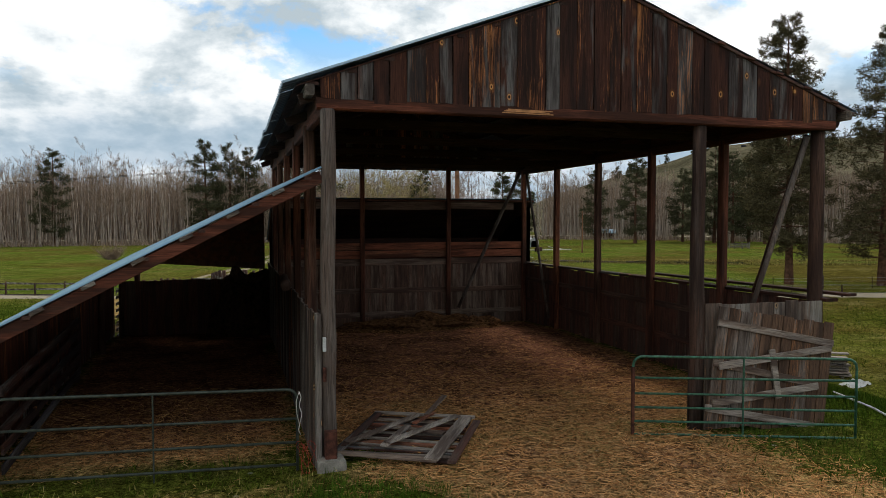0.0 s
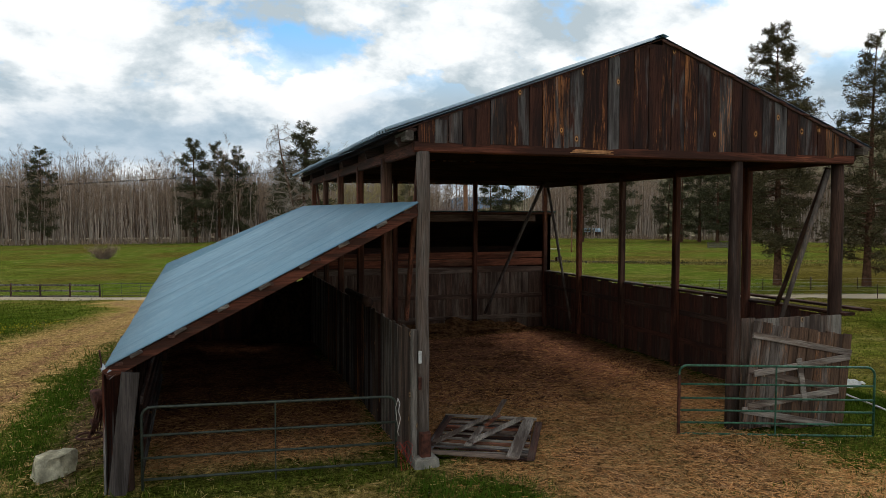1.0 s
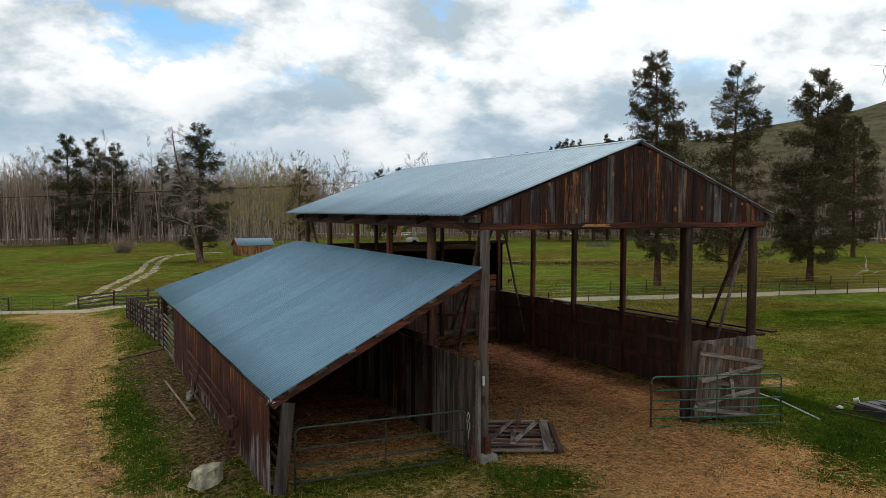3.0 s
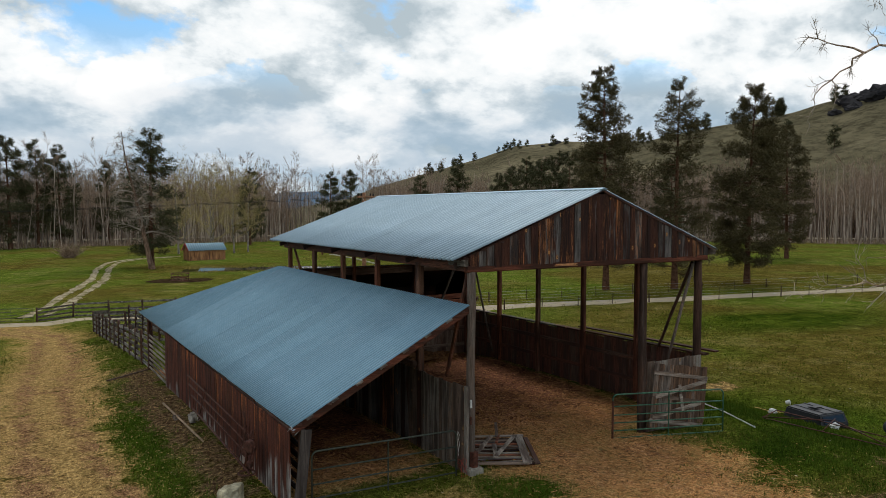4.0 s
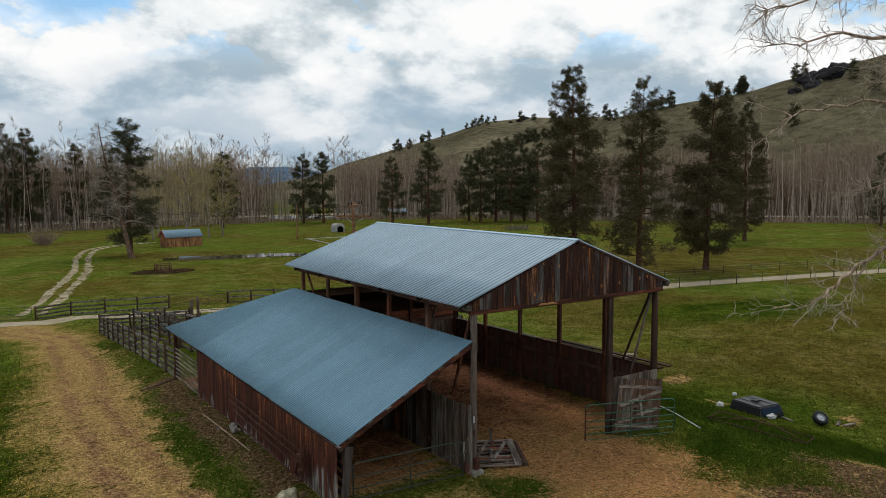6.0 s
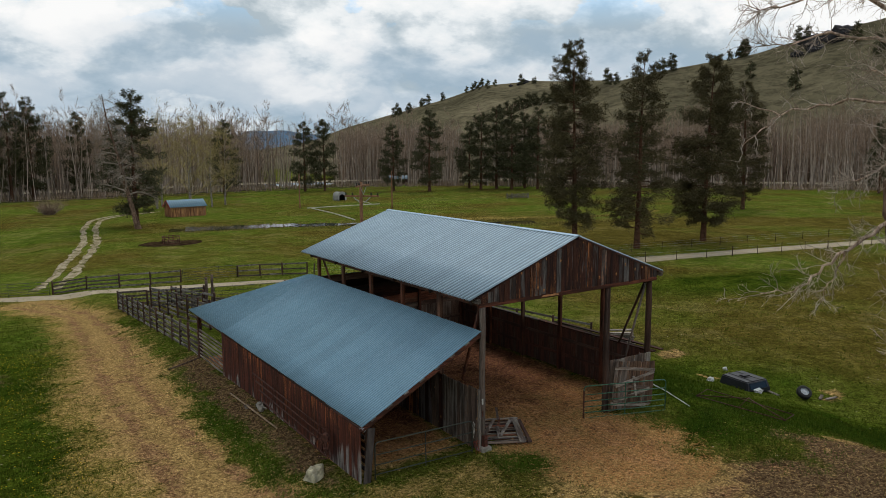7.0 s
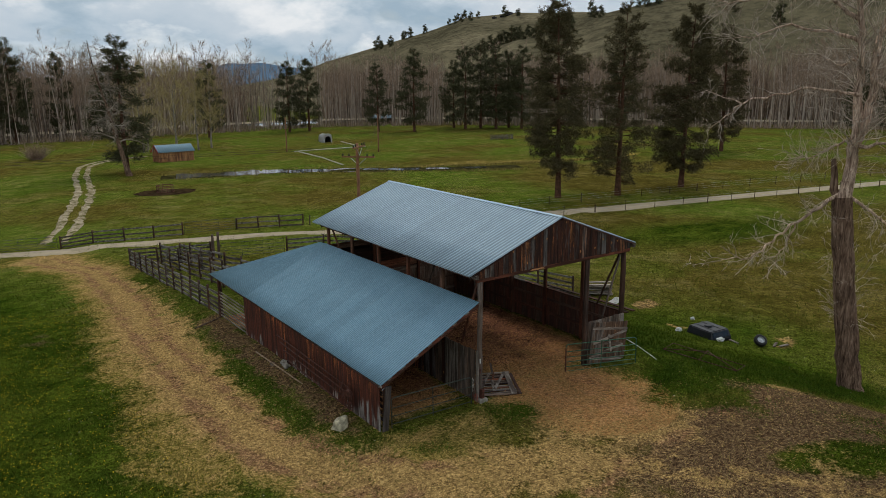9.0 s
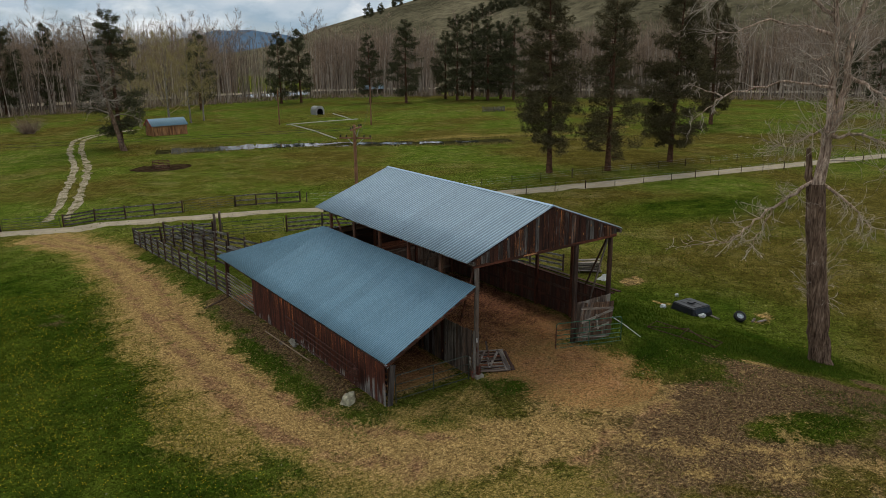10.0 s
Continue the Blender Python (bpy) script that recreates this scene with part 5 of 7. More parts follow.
for i in range(8):
    for j in range(4):
        bm.faces.new([bm.verts[q] for q in (i * 5 + j, i * 5 + j + 5, i * 5 + j + 6, i * 5 + j + 1)])
bmesh.ops.solidify(bm, geom=bm.faces[:], thickness=0.03)
part("sheet_body", bm, WHITE, sheet)

stack = thing("board_stack", "loose stack of silvered boards lying on the pasture", "boards", (23.3, 15.0, lv(23.3, 15.0)), -35)
for k in range(9):
    z = 0.1 + 0.11 * k
    bar("board", (-0.95 + random.uniform(-0.12, 0.1), random.uniform(-0.25, 0.25), z), (0.95 + random.uniform(-0.1, 0.15), random.uniform(-0.25, 0.25), z + 0.02), random.uniform(0.25, 0.5), 0.06, PALE_X if k % 2 else GREY_X, stack)
for x in (-0.7, 0.7):
    bar("bearer", (x, -0.45, 0.03), (x, 0.45, 0.03), 0.1, 0.08, GREY_Y, stack)
old_gate = thing("rusty_frame", "rusty trussed metal gate lying in the grass", "gate", (11.8, -2.35, lv(11.8, -2.35) + 0.22), -84)
old_gate.scale = (0.91, 1.35, 1.0)
for a, b in (((-2.1, -0.3, 0), (2.1, -0.3, 0.02)), ((-2.1, 0.35, 0.1), (2.1, 0.3, 0.05)), ((-2.1, -0.3, 0), (-2.1, 0.35, 0.1)), ((2.1, -0.3, 0), (2.1, 0.3, 0.05)),
             ((-2.1, -0.3, 0.03), (0, 0.33, 0.2)), ((0, 0.33, 0.2), (2.1, -0.3, 0.05)), ((0, -0.3, 0), (0, 0.35, 0.25))):
    tube("strut", [a, b], 0.019, OLD_IRON, old_gate, 6)

topper = thing("truck_canopy", "black fibreglass truck bed canopy resting on grass", "truck canopy", (21.65, 4.05, lv(21.65, 4.05) - 0.08), -97)
bm = bmesh.new()
lo, hi = [(-1.0, -0.94), (1.0, -0.94), (1.0, 0.94), (-1.0, 0.94)], [(-0.92, -0.80), (0.82, -0.80), (0.82, 0.80), (-0.92, 0.80)]
rings = [[bm.verts.new((x, y, 0.0)) for x, y in lo], [bm.verts.new((x, y, 0.22)) for x, y in lo], [bm.verts.new((x, y, 0.72)) for x, y in hi]]
for a, b in zip(rings, rings[1:]):
    for k in range(4):
        bm.faces.new((a[k], a[(k + 1) % 4], b[(k + 1) % 4], b[k]))
bm.faces.new(rings[2])
bmesh.ops.bevel(bm, geom=bm.edges[:], offset=0.05, segments=2, affect="EDGES")
part("shell", bm, BLACK, topper)
GLASS = plain("smoked_glass", (0.01, 0.011, 0.012), 0.08, 0, 0.1, 4)
bar("rear_window", (0.935, -0.66, 0.47), (0.935, 0.66, 0.47), 0.02, 0.34, GLASS, topper, (-0.48, 0, 1))
bar("roof_rib", (-0.9, 0.32, 0.735), (0.8, 0.32, 0.735), 0.08, 0.02, BLACK, topper)
bar("roof_rib", (-0.9, -0.32, 0.735), (0.8, -0.32, 0.735), 0.08, 0.02, BLACK, topper)
bar("roof_vent", (-0.25, 0.0, 0.76), (0.15, 0.0, 0.80), 0.42, 0.04, BLACK, topper)
for k, (x, y) in enumerate(((20.1, 5.2), (21.3, 2.95))):
    w = thing("crumpled_sack", "crumpled white plastic scrap beside the black canopy", "scrap", (x, y, lv(x, y)))
    blob("sack_body", (0.25, 0.18, 0.14), (0, 0, 0.08), WHITE, w, 20 + k, 0.6, 3)

wheel = thing("spare_wheel", "black tyre on a grey steel rim lying askew in grass", "wheel", (23.15, 1.4, lv(23.1, 1.4) + 0.36), -35)
bm = bmesh.new()
prof = [(0.22, -0.11), (0.33, -0.125), (0.385, -0.1), (0.40, 0.0), (0.385, 0.1), (0.33, 0.125), (0.22, 0.11)]
rings = [[bm.verts.new((r * math.cos(k * math.tau / 28), y, r * math.sin(k * math.tau / 28))) for r, y in prof] for k in range(28)]
for k in range(28):
    for j in range(len(prof) - 1):
        bm.faces.new((rings[k][j], rings[(k + 1) % 28][j], rings[(k + 1) % 28][j + 1], rings[k][j + 1]))
part("tyre", bm, RUBBER, wheel, "", True)
bm = bmesh.new()
prof = [(0.225, -0.11), (0.21, -0.08), (0.19, -0.02), (0.12, -0.04), (0.06, -0.075), (0.0, -0.075)]
rings = [[bm.verts.new((r * math.cos(k * math.tau / 28), y, r * math.sin(k * math.tau / 28))) for r, y in prof[:-1]] for k in range(28)]
mid = bm.verts.new((0, -0.075, 0))
for k in range(28):
    for j in range(len(prof) - 2):
        bm.faces.new((rings[k][j], rings[(k + 1) % 28][j], rings[(k + 1) % 28][j + 1], rings[k][j + 1]))
    bm.faces.new((rings[k][-1], rings[(k + 1) % 28][-1], mid))
part("rim", bm, TIN, wheel, "grey steel rim", True)
wheel.rotation_euler = (radians(-52), 0, radians(-30))
for k, (x, y, a) in enumerate(((24.0, 0.9, 20), (24.3, 0.5, -15), (22.2, 2.6, 80))):
    w = thing("loose_plank", "short pale broken plank lying in grass", "plank", (x, y, lv(x, y) + 0.05), a, "planks by the wheel")
    bar("plank_body", (-0.35, 0, 0), (0.35, 0, 0.03), 0.16, 0.05, GREY_X, w)
ball = thing("white_bucket", "small white bucket lying in the grass", "bucket", (23.9, 6.9, lv(23.9, 6.9)))
bm = bmesh.new()
bmesh.ops.create_cone(bm, cap_ends=True, segments=16, radius1=0.10, radius2=0.12, depth=0.22, matrix=pose(0, 0, 0.16, 75, 0, 30))
part("bucket_body", bm, WHITE, ball)

# ---- corral and fences ----


def board_fence(name, label, line, rails, height, spacing, parent_mat=FENCE, skew=0.05, post_r=0.09):
    """Posts along a line of plan points with boards nailed between them."""
    f = thing(name, label, "fence", (line[0][0], line[0][1], 0))
    o = Vector((line[0][0], line[0][1], 0))
    for (ax, ay), (bx, by) in zip(line, line[1:]):
        n = max(1, round(math.hypot(bx - ax, by - ay) / spacing))
        for i in range(n + 1):
            x, y = ax + (bx - ax) * i / n, ay + (by - ay) * i / n
            z = lv(x, y)
            log("post", Vector((x, y, z - 0.2)) - o, Vector((x + random.uniform(-0.04, 0.04), y, z + height * random.uniform(1.0, 1.18))) - o, post_r, LOG_BROWN, f, "", 7)
            if i < n:
                x2, y2 = ax + (bx - ax) * (i + 1) / n, ay + (by - ay) * (i + 1) / n
                for k in range(rails):
                    zz = height * (0.1 + 0.86 * k / max(1, rails - 1))
                    a = Vector((x, y, z + zz + random.uniform(-skew, skew))) - o
                    b = Vector((x2, y2, lv(x2, y2) + zz + random.uniform(-skew, skew))) - o
                    bar("rail", a, b, 0.04, 0.15, FENCE, f, (0, 0, 1), "", 0)
    return f


board_fence("corral_fence", "silvered board corral fence with round posts", [(-4.7, 18.9), (-4.75, 30.5), (-4.75, 42.3)], 5, 1.35, 2.1)
board_fence("corral_fence", "silvered board corral fence closing the far end", [(-4.75, 42.3), (1.2, 39.2)], 5, 1.4, 2.2)
board_fence("corral_fence", "taller inner rails of a loading chute", [(-2.6, 40.6), (-2.2, 31.0), (-1.5, 20.0)], 5, 1.65, 2.4, skew=0.1)
board_fence("corral_fence", "inner rails of a narrow loading chute", [(-1.2, 39.8), (-0.6, 30.0), (0.2, 22.0)], 5, 1.7, 2.6, skew=0.1)
for x, y, hgt in ((1.3, 39.0, 2.2), (1.7, 38.7, 2.4), (1.2, 38.6, 2.0)):
    g = thing("gate_post", "tall weathered post at the corral corner", "post", (x, y, lv(x, y)), 0, "corral corner posts")
    log("post_body", (0, 0, -0.2), (0.03, 0, hgt), 0.12, LOG_GREY, g, "", 8)
tube_gate("pipe_panel", "grey tubular pipe fence panel", (1.9, 38.7, lv(1.9, 38.7)), (6.8, 36.6, lv(6.8, 36.6)), 1.35, (0.2, 0.45, 0.7, 1.0), DULL_GREEN, (0.33, 0.66))
board_fence("corral_fence", "rail fence running on behind the barn", [(7.0, 36.5), (13.0, 34.2), (21.0, 30.5)], 4, 1.3, 2.8)
board_fence("corral_fence", "silvered rail fence on the pasture side of the barn", [(13.4, 30.0), (17.2, 23.0), (21.3, 15.8)], 4, 1.3, 2.7)
board_fence("lane_fence", "dark board fence along the gravel lane", [(-7.8, 60.0), (-2.0, 58.2)], 4, 1.25, 2.9)
board_fence("lane_fence", "dark board fence along the gravel lane", [(-2.0, 58.2), (3.7, 57.0)], 3, 1.25, 2.9)
tube_gate("pipe_panel", "tubular gate in the lane fence", (3.9, 57.0, lv(3.9, 57)), (9.3, 56.2, lv(9.3, 56.2)), 1.35, (0.2, 0.45, 0.7, 1.0), DULL_GREEN, (0.33, 0.66))
tube_gate("pipe_panel", "tubular gate across the farm track", (-13.2, 61.6, lv(-13.2, 61.6)), (-8.1, 60.2, lv(-8.1, 60.2)), 1.3, (0.2, 0.45, 0.7, 1.0), DULL_GREEN, (0.33, 0.66))
board_fence("lane_fence", "rail fence along the gravel lane", [(9.4, 56.2), (13.8, 54.6), (16.4, 54.0)], 3, 1.3, 2.4)
board_fence("lane_fence", "rail fence along the gravel lane", [(-13.4, 61.7), (-24, 65.5)], 3, 1.2, 2.8)


def wire_fence(label, line, spacing, height, wires):
    f = thing("wire_fence", label, "fence", (line[0][0], line[0][1], 0))
    o = Vector((line[0][0], line[0][1], 0))
    k = 0
    runs = []
    for (ax, ay), (bx, by) in zip(line, line[1:]):
        n = max(1, round(math.hypot(bx - ax, by - ay) / spacing))
        for i in range(n):
            x, y = ax + (bx - ax) * i / n, ay + (by - ay) * i / n
            z = lv(x, y)
            hgt = height * random.uniform(0.9, 1.15)
            log("post", Vector((x, y, z - 0.1)) - o, Vector((x + random.uniform(-0.05, 0.05), y, z + hgt)) - o, 0.075 if k % 4 == 0 else 0.045, LOG_BROWN, f, "", 6)
            runs.append(Vector((x, y, z)) - o)
            k += 1
    for w in range(wires):
        tube("wire", [p + Vector((0, 0, height * (0.35 + 0.55 * w / max(1, wires - 1)))) for p in runs], 0.006, TIN, f, 3)
    return f


wire_fence("wire fence on dark posts along the gravel lane", [(17, 45.4), (28, 43.6), (45, 41.0), (62, 36.4), (86, 31.2), (130, 21.5), (170, 12)], 4.2, 1.15, 3)
wire_fence("wire fence on dark posts along the pasture side", [(17, 53.5), (30, 49.6), (48.4, 47.2), (78.7, 41.9), (120, 33), (170, 22)], 5.2, 1.15, 3)

# ---- far things in the pasture ----
shed = thing("shed", "small board shed with blue metal roof and red gable trim", "shed", (26.9, 146.2, lv(27, 146)), 4)
shed.scale = (0.88, 0.9, 0.9)
for x0, x1, y, n in ((-4.4, 4.4, -2.4, 26), (-4.4, 4.4, 2.4, 12)):
    for k in range(n):
        a, b = x0 + (x1 - x0) * k / n, x0 + (x1 - x0) * (k + 1) / n
        board("board", a, b - 0.03, y, -0.1, 2.55, 0.04, RED_V, shed)
for xx in (-4.4, 4.4):
    bm = bmesh.new()
    vs = [bm.verts.new(p) for p in ((xx, -2.4, -0.1), (xx, 2.4, -0.1), (xx, 2.4, 2.55), (xx, 0, 4.0), (xx, -2.4, 2.55))]
    bm.faces.new(vs)
    bmesh.ops.solidify(bm, geom=bm.faces[:], thickness=0.06)
    part("gable", bm, RED_V, shed)
for s in (-1, 1):
    roof_sheet("roof_sheet", (-4.7, s * 2.75, 2.38), (4.7, s * 2.75, 2.38), (4.7, 0, 4.05), (-4.7, 0, 4.05), 0.55, 0.05, SHED_TIN, shed, 1)
    bar("barge_board", (-4.72, s * 2.8, 2.25), (-4.72, 0, 3.95), 0.08, 0.45, SHED_RED, shed)

bm = bmesh.new()
rim = [bm.verts.new((11.4 + 4.6 * (1 + 0.25 * noise.noise(Vector((math.cos(k * math.tau / 40) * 2, math.sin(k * math.tau / 40) * 2, 4)))) * math.cos(k * math.tau / 40), 93.6 + 3.4 * (1 + 0.3 * noise.noise(Vector((math.cos(k * math.tau / 40) * 3, math.sin(k * math.tau / 40) * 3, 1)))) * math.sin(k * math.tau / 40), lv(11.4, 93.6) + 0.06)) for k in range(40)]
bm.faces.new(rim)
tagged(part("ground_mud", bm, plain("trampled_mud", (0.04, 0.026, 0.014), 1.0, 0, 0.5, 1.2), None), "dark trampled mud round the hay feeder", "mud", kind="structure")
feeder = thing("hay_feeder", "dark round steel hay feeder on trampled ground", "feeder", (11.4, 93.8, lv(11.4, 93.8)))
for z in (0.1, 0.55, 1.05):
    tube("ring", [(1.25 * math.cos(k * math.tau / 18), 1.25 * math.sin(k * math.tau / 18), z) for k in range(19)], 0.05, RUST, feeder, 5)
for k in range(12):
    a = k * math.tau / 12
    tube("upright", [(1.25 * math.cos(a), 1.25 * math.sin(a), 0), (1.25 * math.cos(a), 1.25 * math.sin(a), 1.25)], 0.035, RUST, feeder, 5)
blob("hay", (1.0, 1.0, 0.5), (0, 0, 0.1), plain("old_hay", (0.12, 0.08, 0.045), 0.95, 0, 0.4, 4), feeder, 4, 0.3, 2)

hut = thing("calf_hut", "small grey arched calf shelter with dark opening", "shelter", (76.5, 171.0, lv(76.5, 171)), 2)
bm = bmesh.new()
arc = [(-1.3, 0), (-1.3, 1.3)] + [(1.3 * -math.cos(k * math.pi / 8), 1.3 + 1.15 * math.sin(k * math.pi / 8)) for k in range(1, 8)] + [(1.3, 1.3), (1.3, 0)]
front, rear = [bm.verts.new((x, -1.6, z)) for x, z in arc], [bm.verts.new((x, 1.6, z)) for x, z in arc]
for k in range(len(arc) - 1):
    bm.faces.new((front[k], front[k + 1], rear[k + 1], rear[k]))
bm.faces.new(rear)
bmesh.ops.solidify(bm, geom=bm.faces[:], thickness=0.15)
part("shell", bm, WHITE, hut)
# Added black inner skin that stands in for the shade inside the shelter.
bm = bmesh.new()
front, rear = [bm.verts.new((x * 0.70, -1.60, z * 0.74)) for x, z in arc], [bm.verts.new((x * 0.70, 1.3, z * 0.74)) for x, z in arc]
for k in range(len(arc) - 1):
    bm.faces.new((front[k], front[k + 1], rear[k + 1], rear[k]))
bm.faces.new(rear)
part("liner", bm, RUBBER, hut, "added black skin standing in for the shaded inside")
bm = bmesh.new()
outer, inner = [bm.verts.new((x * 1.06, -1.66, z * 1.05)) for x, z in arc], [bm.verts.new((x * 0.70, -1.66, z * 0.74)) for x, z in arc]
for k in range(len(arc) - 1):
    bm.faces.new((outer[k], outer[k + 1], inner[k + 1], inner[k]))
bmesh.ops.solidify(bm, geom=bm.faces[:], thickness=0.05)
part("front_frame", bm, WHITE, hut)
bunk = thing("feed_bunk", "long low grey feed bunk standing in the pasture", "feed bunk", (118, 141, lv(118, 141)), -20)
for k in range(6):
    bar("slat", (-3.2, -0.5, 0.25 + 0.22 * k), (3.2, -0.5, 0.25 + 0.22 * k), 0.06, 0.12, FENCE, bunk)
for x in (-3.2, -1.6, 0, 1.6, 3.2):
    for y in (-0.5, 0.5):
        bar("leg", (x, y, -0.1), (x, y, 1.6), 0.12, 0.12, FENCE, bunk, (0, 1, 0))
bar("floor_board", (-3.2, 0, 0.6), (3.2, 0, 0.6), 1.0, 0.06, FENCE, bunk)
pipes = thing("irrigation_pipe", "pale irrigation pipe lying across the pasture", "pipe", (0, 0, 0))
for line in ([(56.4, 147.4), (66, 148), (77, 148)], [(57, 146), (54.5, 128), (50.6, 110)], [(80.5, 169), (77.5, 156), (75.2, 149)]):
    tube("pipe_run", [(x, y, lv(x, y) + 0.1) for x, y in line], 0.12, plain("dull_pipe", (0.52, 0.49, 0.40), 0.8, 0, 0.2, 3), pipes, 6)


def utility_pole(x, y, height, arms, label, turn=0):
    p = thing("utility_pole", label, "utility pole", (x, y, lv(x, y)), turn)
    log("pole_body", (0, 0, -0.3), (0, 0, height), 0.17, POLE_WOOD, p, "", 10, 0.75)
    for z, along in arms:
        side = Vector((1, 0, 0)) if along == "x" else Vector((0, 1, 0))
        out = Vector((0, -0.16, 0)) if along == "x" else Vector((0.16, 0, 0))
        mid = out + Vector((0, 0, height - z))
        bar("crossarm", mid - side * 1.45, mid + side * 1.45, 0.12, 0.14, POLE_WOOD, p)
        for q in (-1.35, -0.8, 0.8, 1.35):
            tube("insulator", [mid + side * q + Vector((0, 0, 0.06)), mid + side * q + Vector((0, 0, 0.28))], [0.06, 0.045], RUBBER, p, 6)
        for q in (-0.8, 0.8):
            bar("arm_brace", mid + side * q + out * 0.25, out * 1.25 + Vector((0, 0, height - z - 0.7)), 0.03, 0.05, TIN, p)
    return p


utility_pole(12.0, 32.2, 9.5, ((0.3, "x"), (1.15, "y")), "brown wooden utility pole with two crossed arms", 42)
utility_pole(55.4, 149.5, 8.5, (), "tall thin wooden pole in the pasture")
utility_pole(71.4, 131.5, 9.0, (), "plain brown wooden pole in the pasture")
wires = thing("power_lines", "thin sagging power lines above the pasture", "cable", (0, 0, 0))
TOP = Vector((12.0, 32.2, lv(12, 32.2) + 9.2))
for off, far in (((-0.9, 0.9, 0), (-120, 128, 6.5)), ((0.9, -0.9, 0), (-122, 120, 6.5)), ((0, 0, 0.1), (55.4, 149.5, 4.0)), ((0.3, -0.2, -0.6), (71.4, 131.5, 4.5))):
    a, b = TOP + Vector(off), Vector(far)
    tube("wire", [a.lerp(b, f / 14) + Vector((0, 0, -1.6 * (1 - (2 * f / 14 - 1) ** 2))) for f in range(15)], 0.012, RUBBER, wires, 3)
cabin = thing("cabin", "distant low cabin with a pale metal roof among trees", "cabin", (138, 243, -4.5), -30)
cabin.scale = (0.8, 0.8, 0.8)
bm = bmesh.new()
add_bar(bm, (-5, 0, 1.3), (5, 0, 1.3), 6, 2.8)
part("walls", bm, WOOD_X, cabin)
for s in (-1, 1):
    roof_sheet("roof_sheet", (-5.6, s * 3.6, 2.5), (5.6, s * 3.6, 2.5), (5.6, 0, 4.3), (-5.6, 0, 4.3), 0.6, 0.05, ROOF_MAIN, cabin, 1)

# ---- trees ----


def limb(verts, faces, pts, radii, sides):
    """Adds a tapering tube to plain lists."""
    base = len(verts)
    n = len(pts)
    for i, p in enumerate(pts):
        d = (pts[min(i + 1, n - 1)] - pts[max(i - 1, 0)])
        d = d.normalized() if d.length > 1e-6 else Vector((0, 0, 1))
        u = d.cross(Vector((0.36, 0.83, 0.42)))
        u = u.normalized() if u.length > 1e-3 else Vector((1, 0, 0))
        v = d.cross(u)
        for k in range(sides):
            a = k * math.tau / sides
            verts.append(p + (u * math.cos(a) + v * math.sin(a)) * radii[i])
    for i in range(n - 1):
        for k in range(sides):
            a, b = base + i * sides + k, base + i * sides + (k + 1) % sides
            faces.append((a, b, b + sides, a + sides))


def wander(rng, start, way, length, steps, bend, lift=0.0):
    pts, d = [Vector(start)], Vector(way).normalized()
    for _ in range(steps):
        d = (d + Vector((rng.uniform(-bend, bend), rng.uniform(-bend, bend), rng.uniform(-bend, bend) + lift))).normalized()
        pts.append(pts[-1] + d * (length / steps))
    return pts


def side_way(rng, d, spread):
    r = Vector((rng.gauss(0, 1), rng.gauss(0, 1), rng.gauss(0, 1)))
    r -= d * r.dot(d)
    return (d * math.cos(spread) + r.normalized() * math.sin(spread)).normalized()


def bare_tree(rng, height, girth, first, limbs, levels, twigs, forks=(5, 4), rise=0.05, twig_len=0.9, lean=(0, 0), spread=(0.5, 0.95), bend=0.16, light=False, reach=1.0):
    """Trunk mesh and branch mesh of a leafless tree, as (verts, faces) each."""
    tv, tf, bv, bf = [], [], [], []
    trunk = wander(rng, (0, 0, -0.3), (lean[0], lean[1], 1), height, 12, 0.022 if light else 0.05, 0.03)
    radii = [girth * (1 - 0.9 * (i / 12) ** 0.9) * (1.25 if i == 0 else 1) for i in range(13)]
    limb(tv, tf, trunk, radii, 5 if light else 9)

    def grow(p, d, length, r, depth):
        steps = (3, 2, 2)[depth] if light else (6, 4, 3, 3)[depth]
        pts = wander(rng, p, d, length, steps, bend, rise)
        limb(bv, bf, pts, [r * (1 - 0.8 * i / steps) for i in range(steps + 1)], (4, 3, 3)[depth] if light else (6, 4, 3, 3)[depth])
        if depth < levels - 1:
            for _ in range(forks[min(depth, len(forks) - 1)]):
                f = rng.uniform(0.25, 1.0)
                i = min(int(f * steps), steps - 1)
                q = pts[i].lerp(pts[i + 1], f * steps - i)
                grow(q, side_way(rng, (pts[i + 1] - pts[i]).normalized(), rng.uniform(*spread)), length * rng.uniform(0.35, 0.6), r * 0.42, depth + 1)
        else:
            for _ in range(twigs):
                f = rng.uniform(0.1, 1.0)
                i = min(int(f * steps), steps - 1)
                q = pts[i].lerp(pts[i + 1], f * steps - i)
                t = side_way(rng, (pts[i + 1] - pts[i]).normalized(), rng.uniform(0.3, 0.9))
                t.z += rise * 3
                e = q + t.normalized() * twig_len * rng.uniform(0.5, 1.2)
                w = side_way(rng, t.normalized(), 1.57) * max(0.026 if light else 0.012, r * 0.3)
                b = len(bv)
                bv.extend((q - w, q + w, e))
                bf.append((b, b + 1, b + 2))

    for k in range(limbs):
        f = first + (0.97 - first) * (k + rng.random()) / limbs
        i = min(int(f * 12), 11)
        q = trunk[i].lerp(trunk[i + 1], f * 12 - i)
        a = k * 2.4 + rng.uniform(-0.5, 0.5)
        up = rng.uniform(0.35, 0.9)
        grow(q, Vector((math.cos(a), math.sin(a), up)), reach * height * rng.uniform(0.22, 0.38) * (1.15 - 0.6 * (f - first) / (1 - first)), radii[i] * 0.5, 0)
    return (tv, tf), (bv, bf)


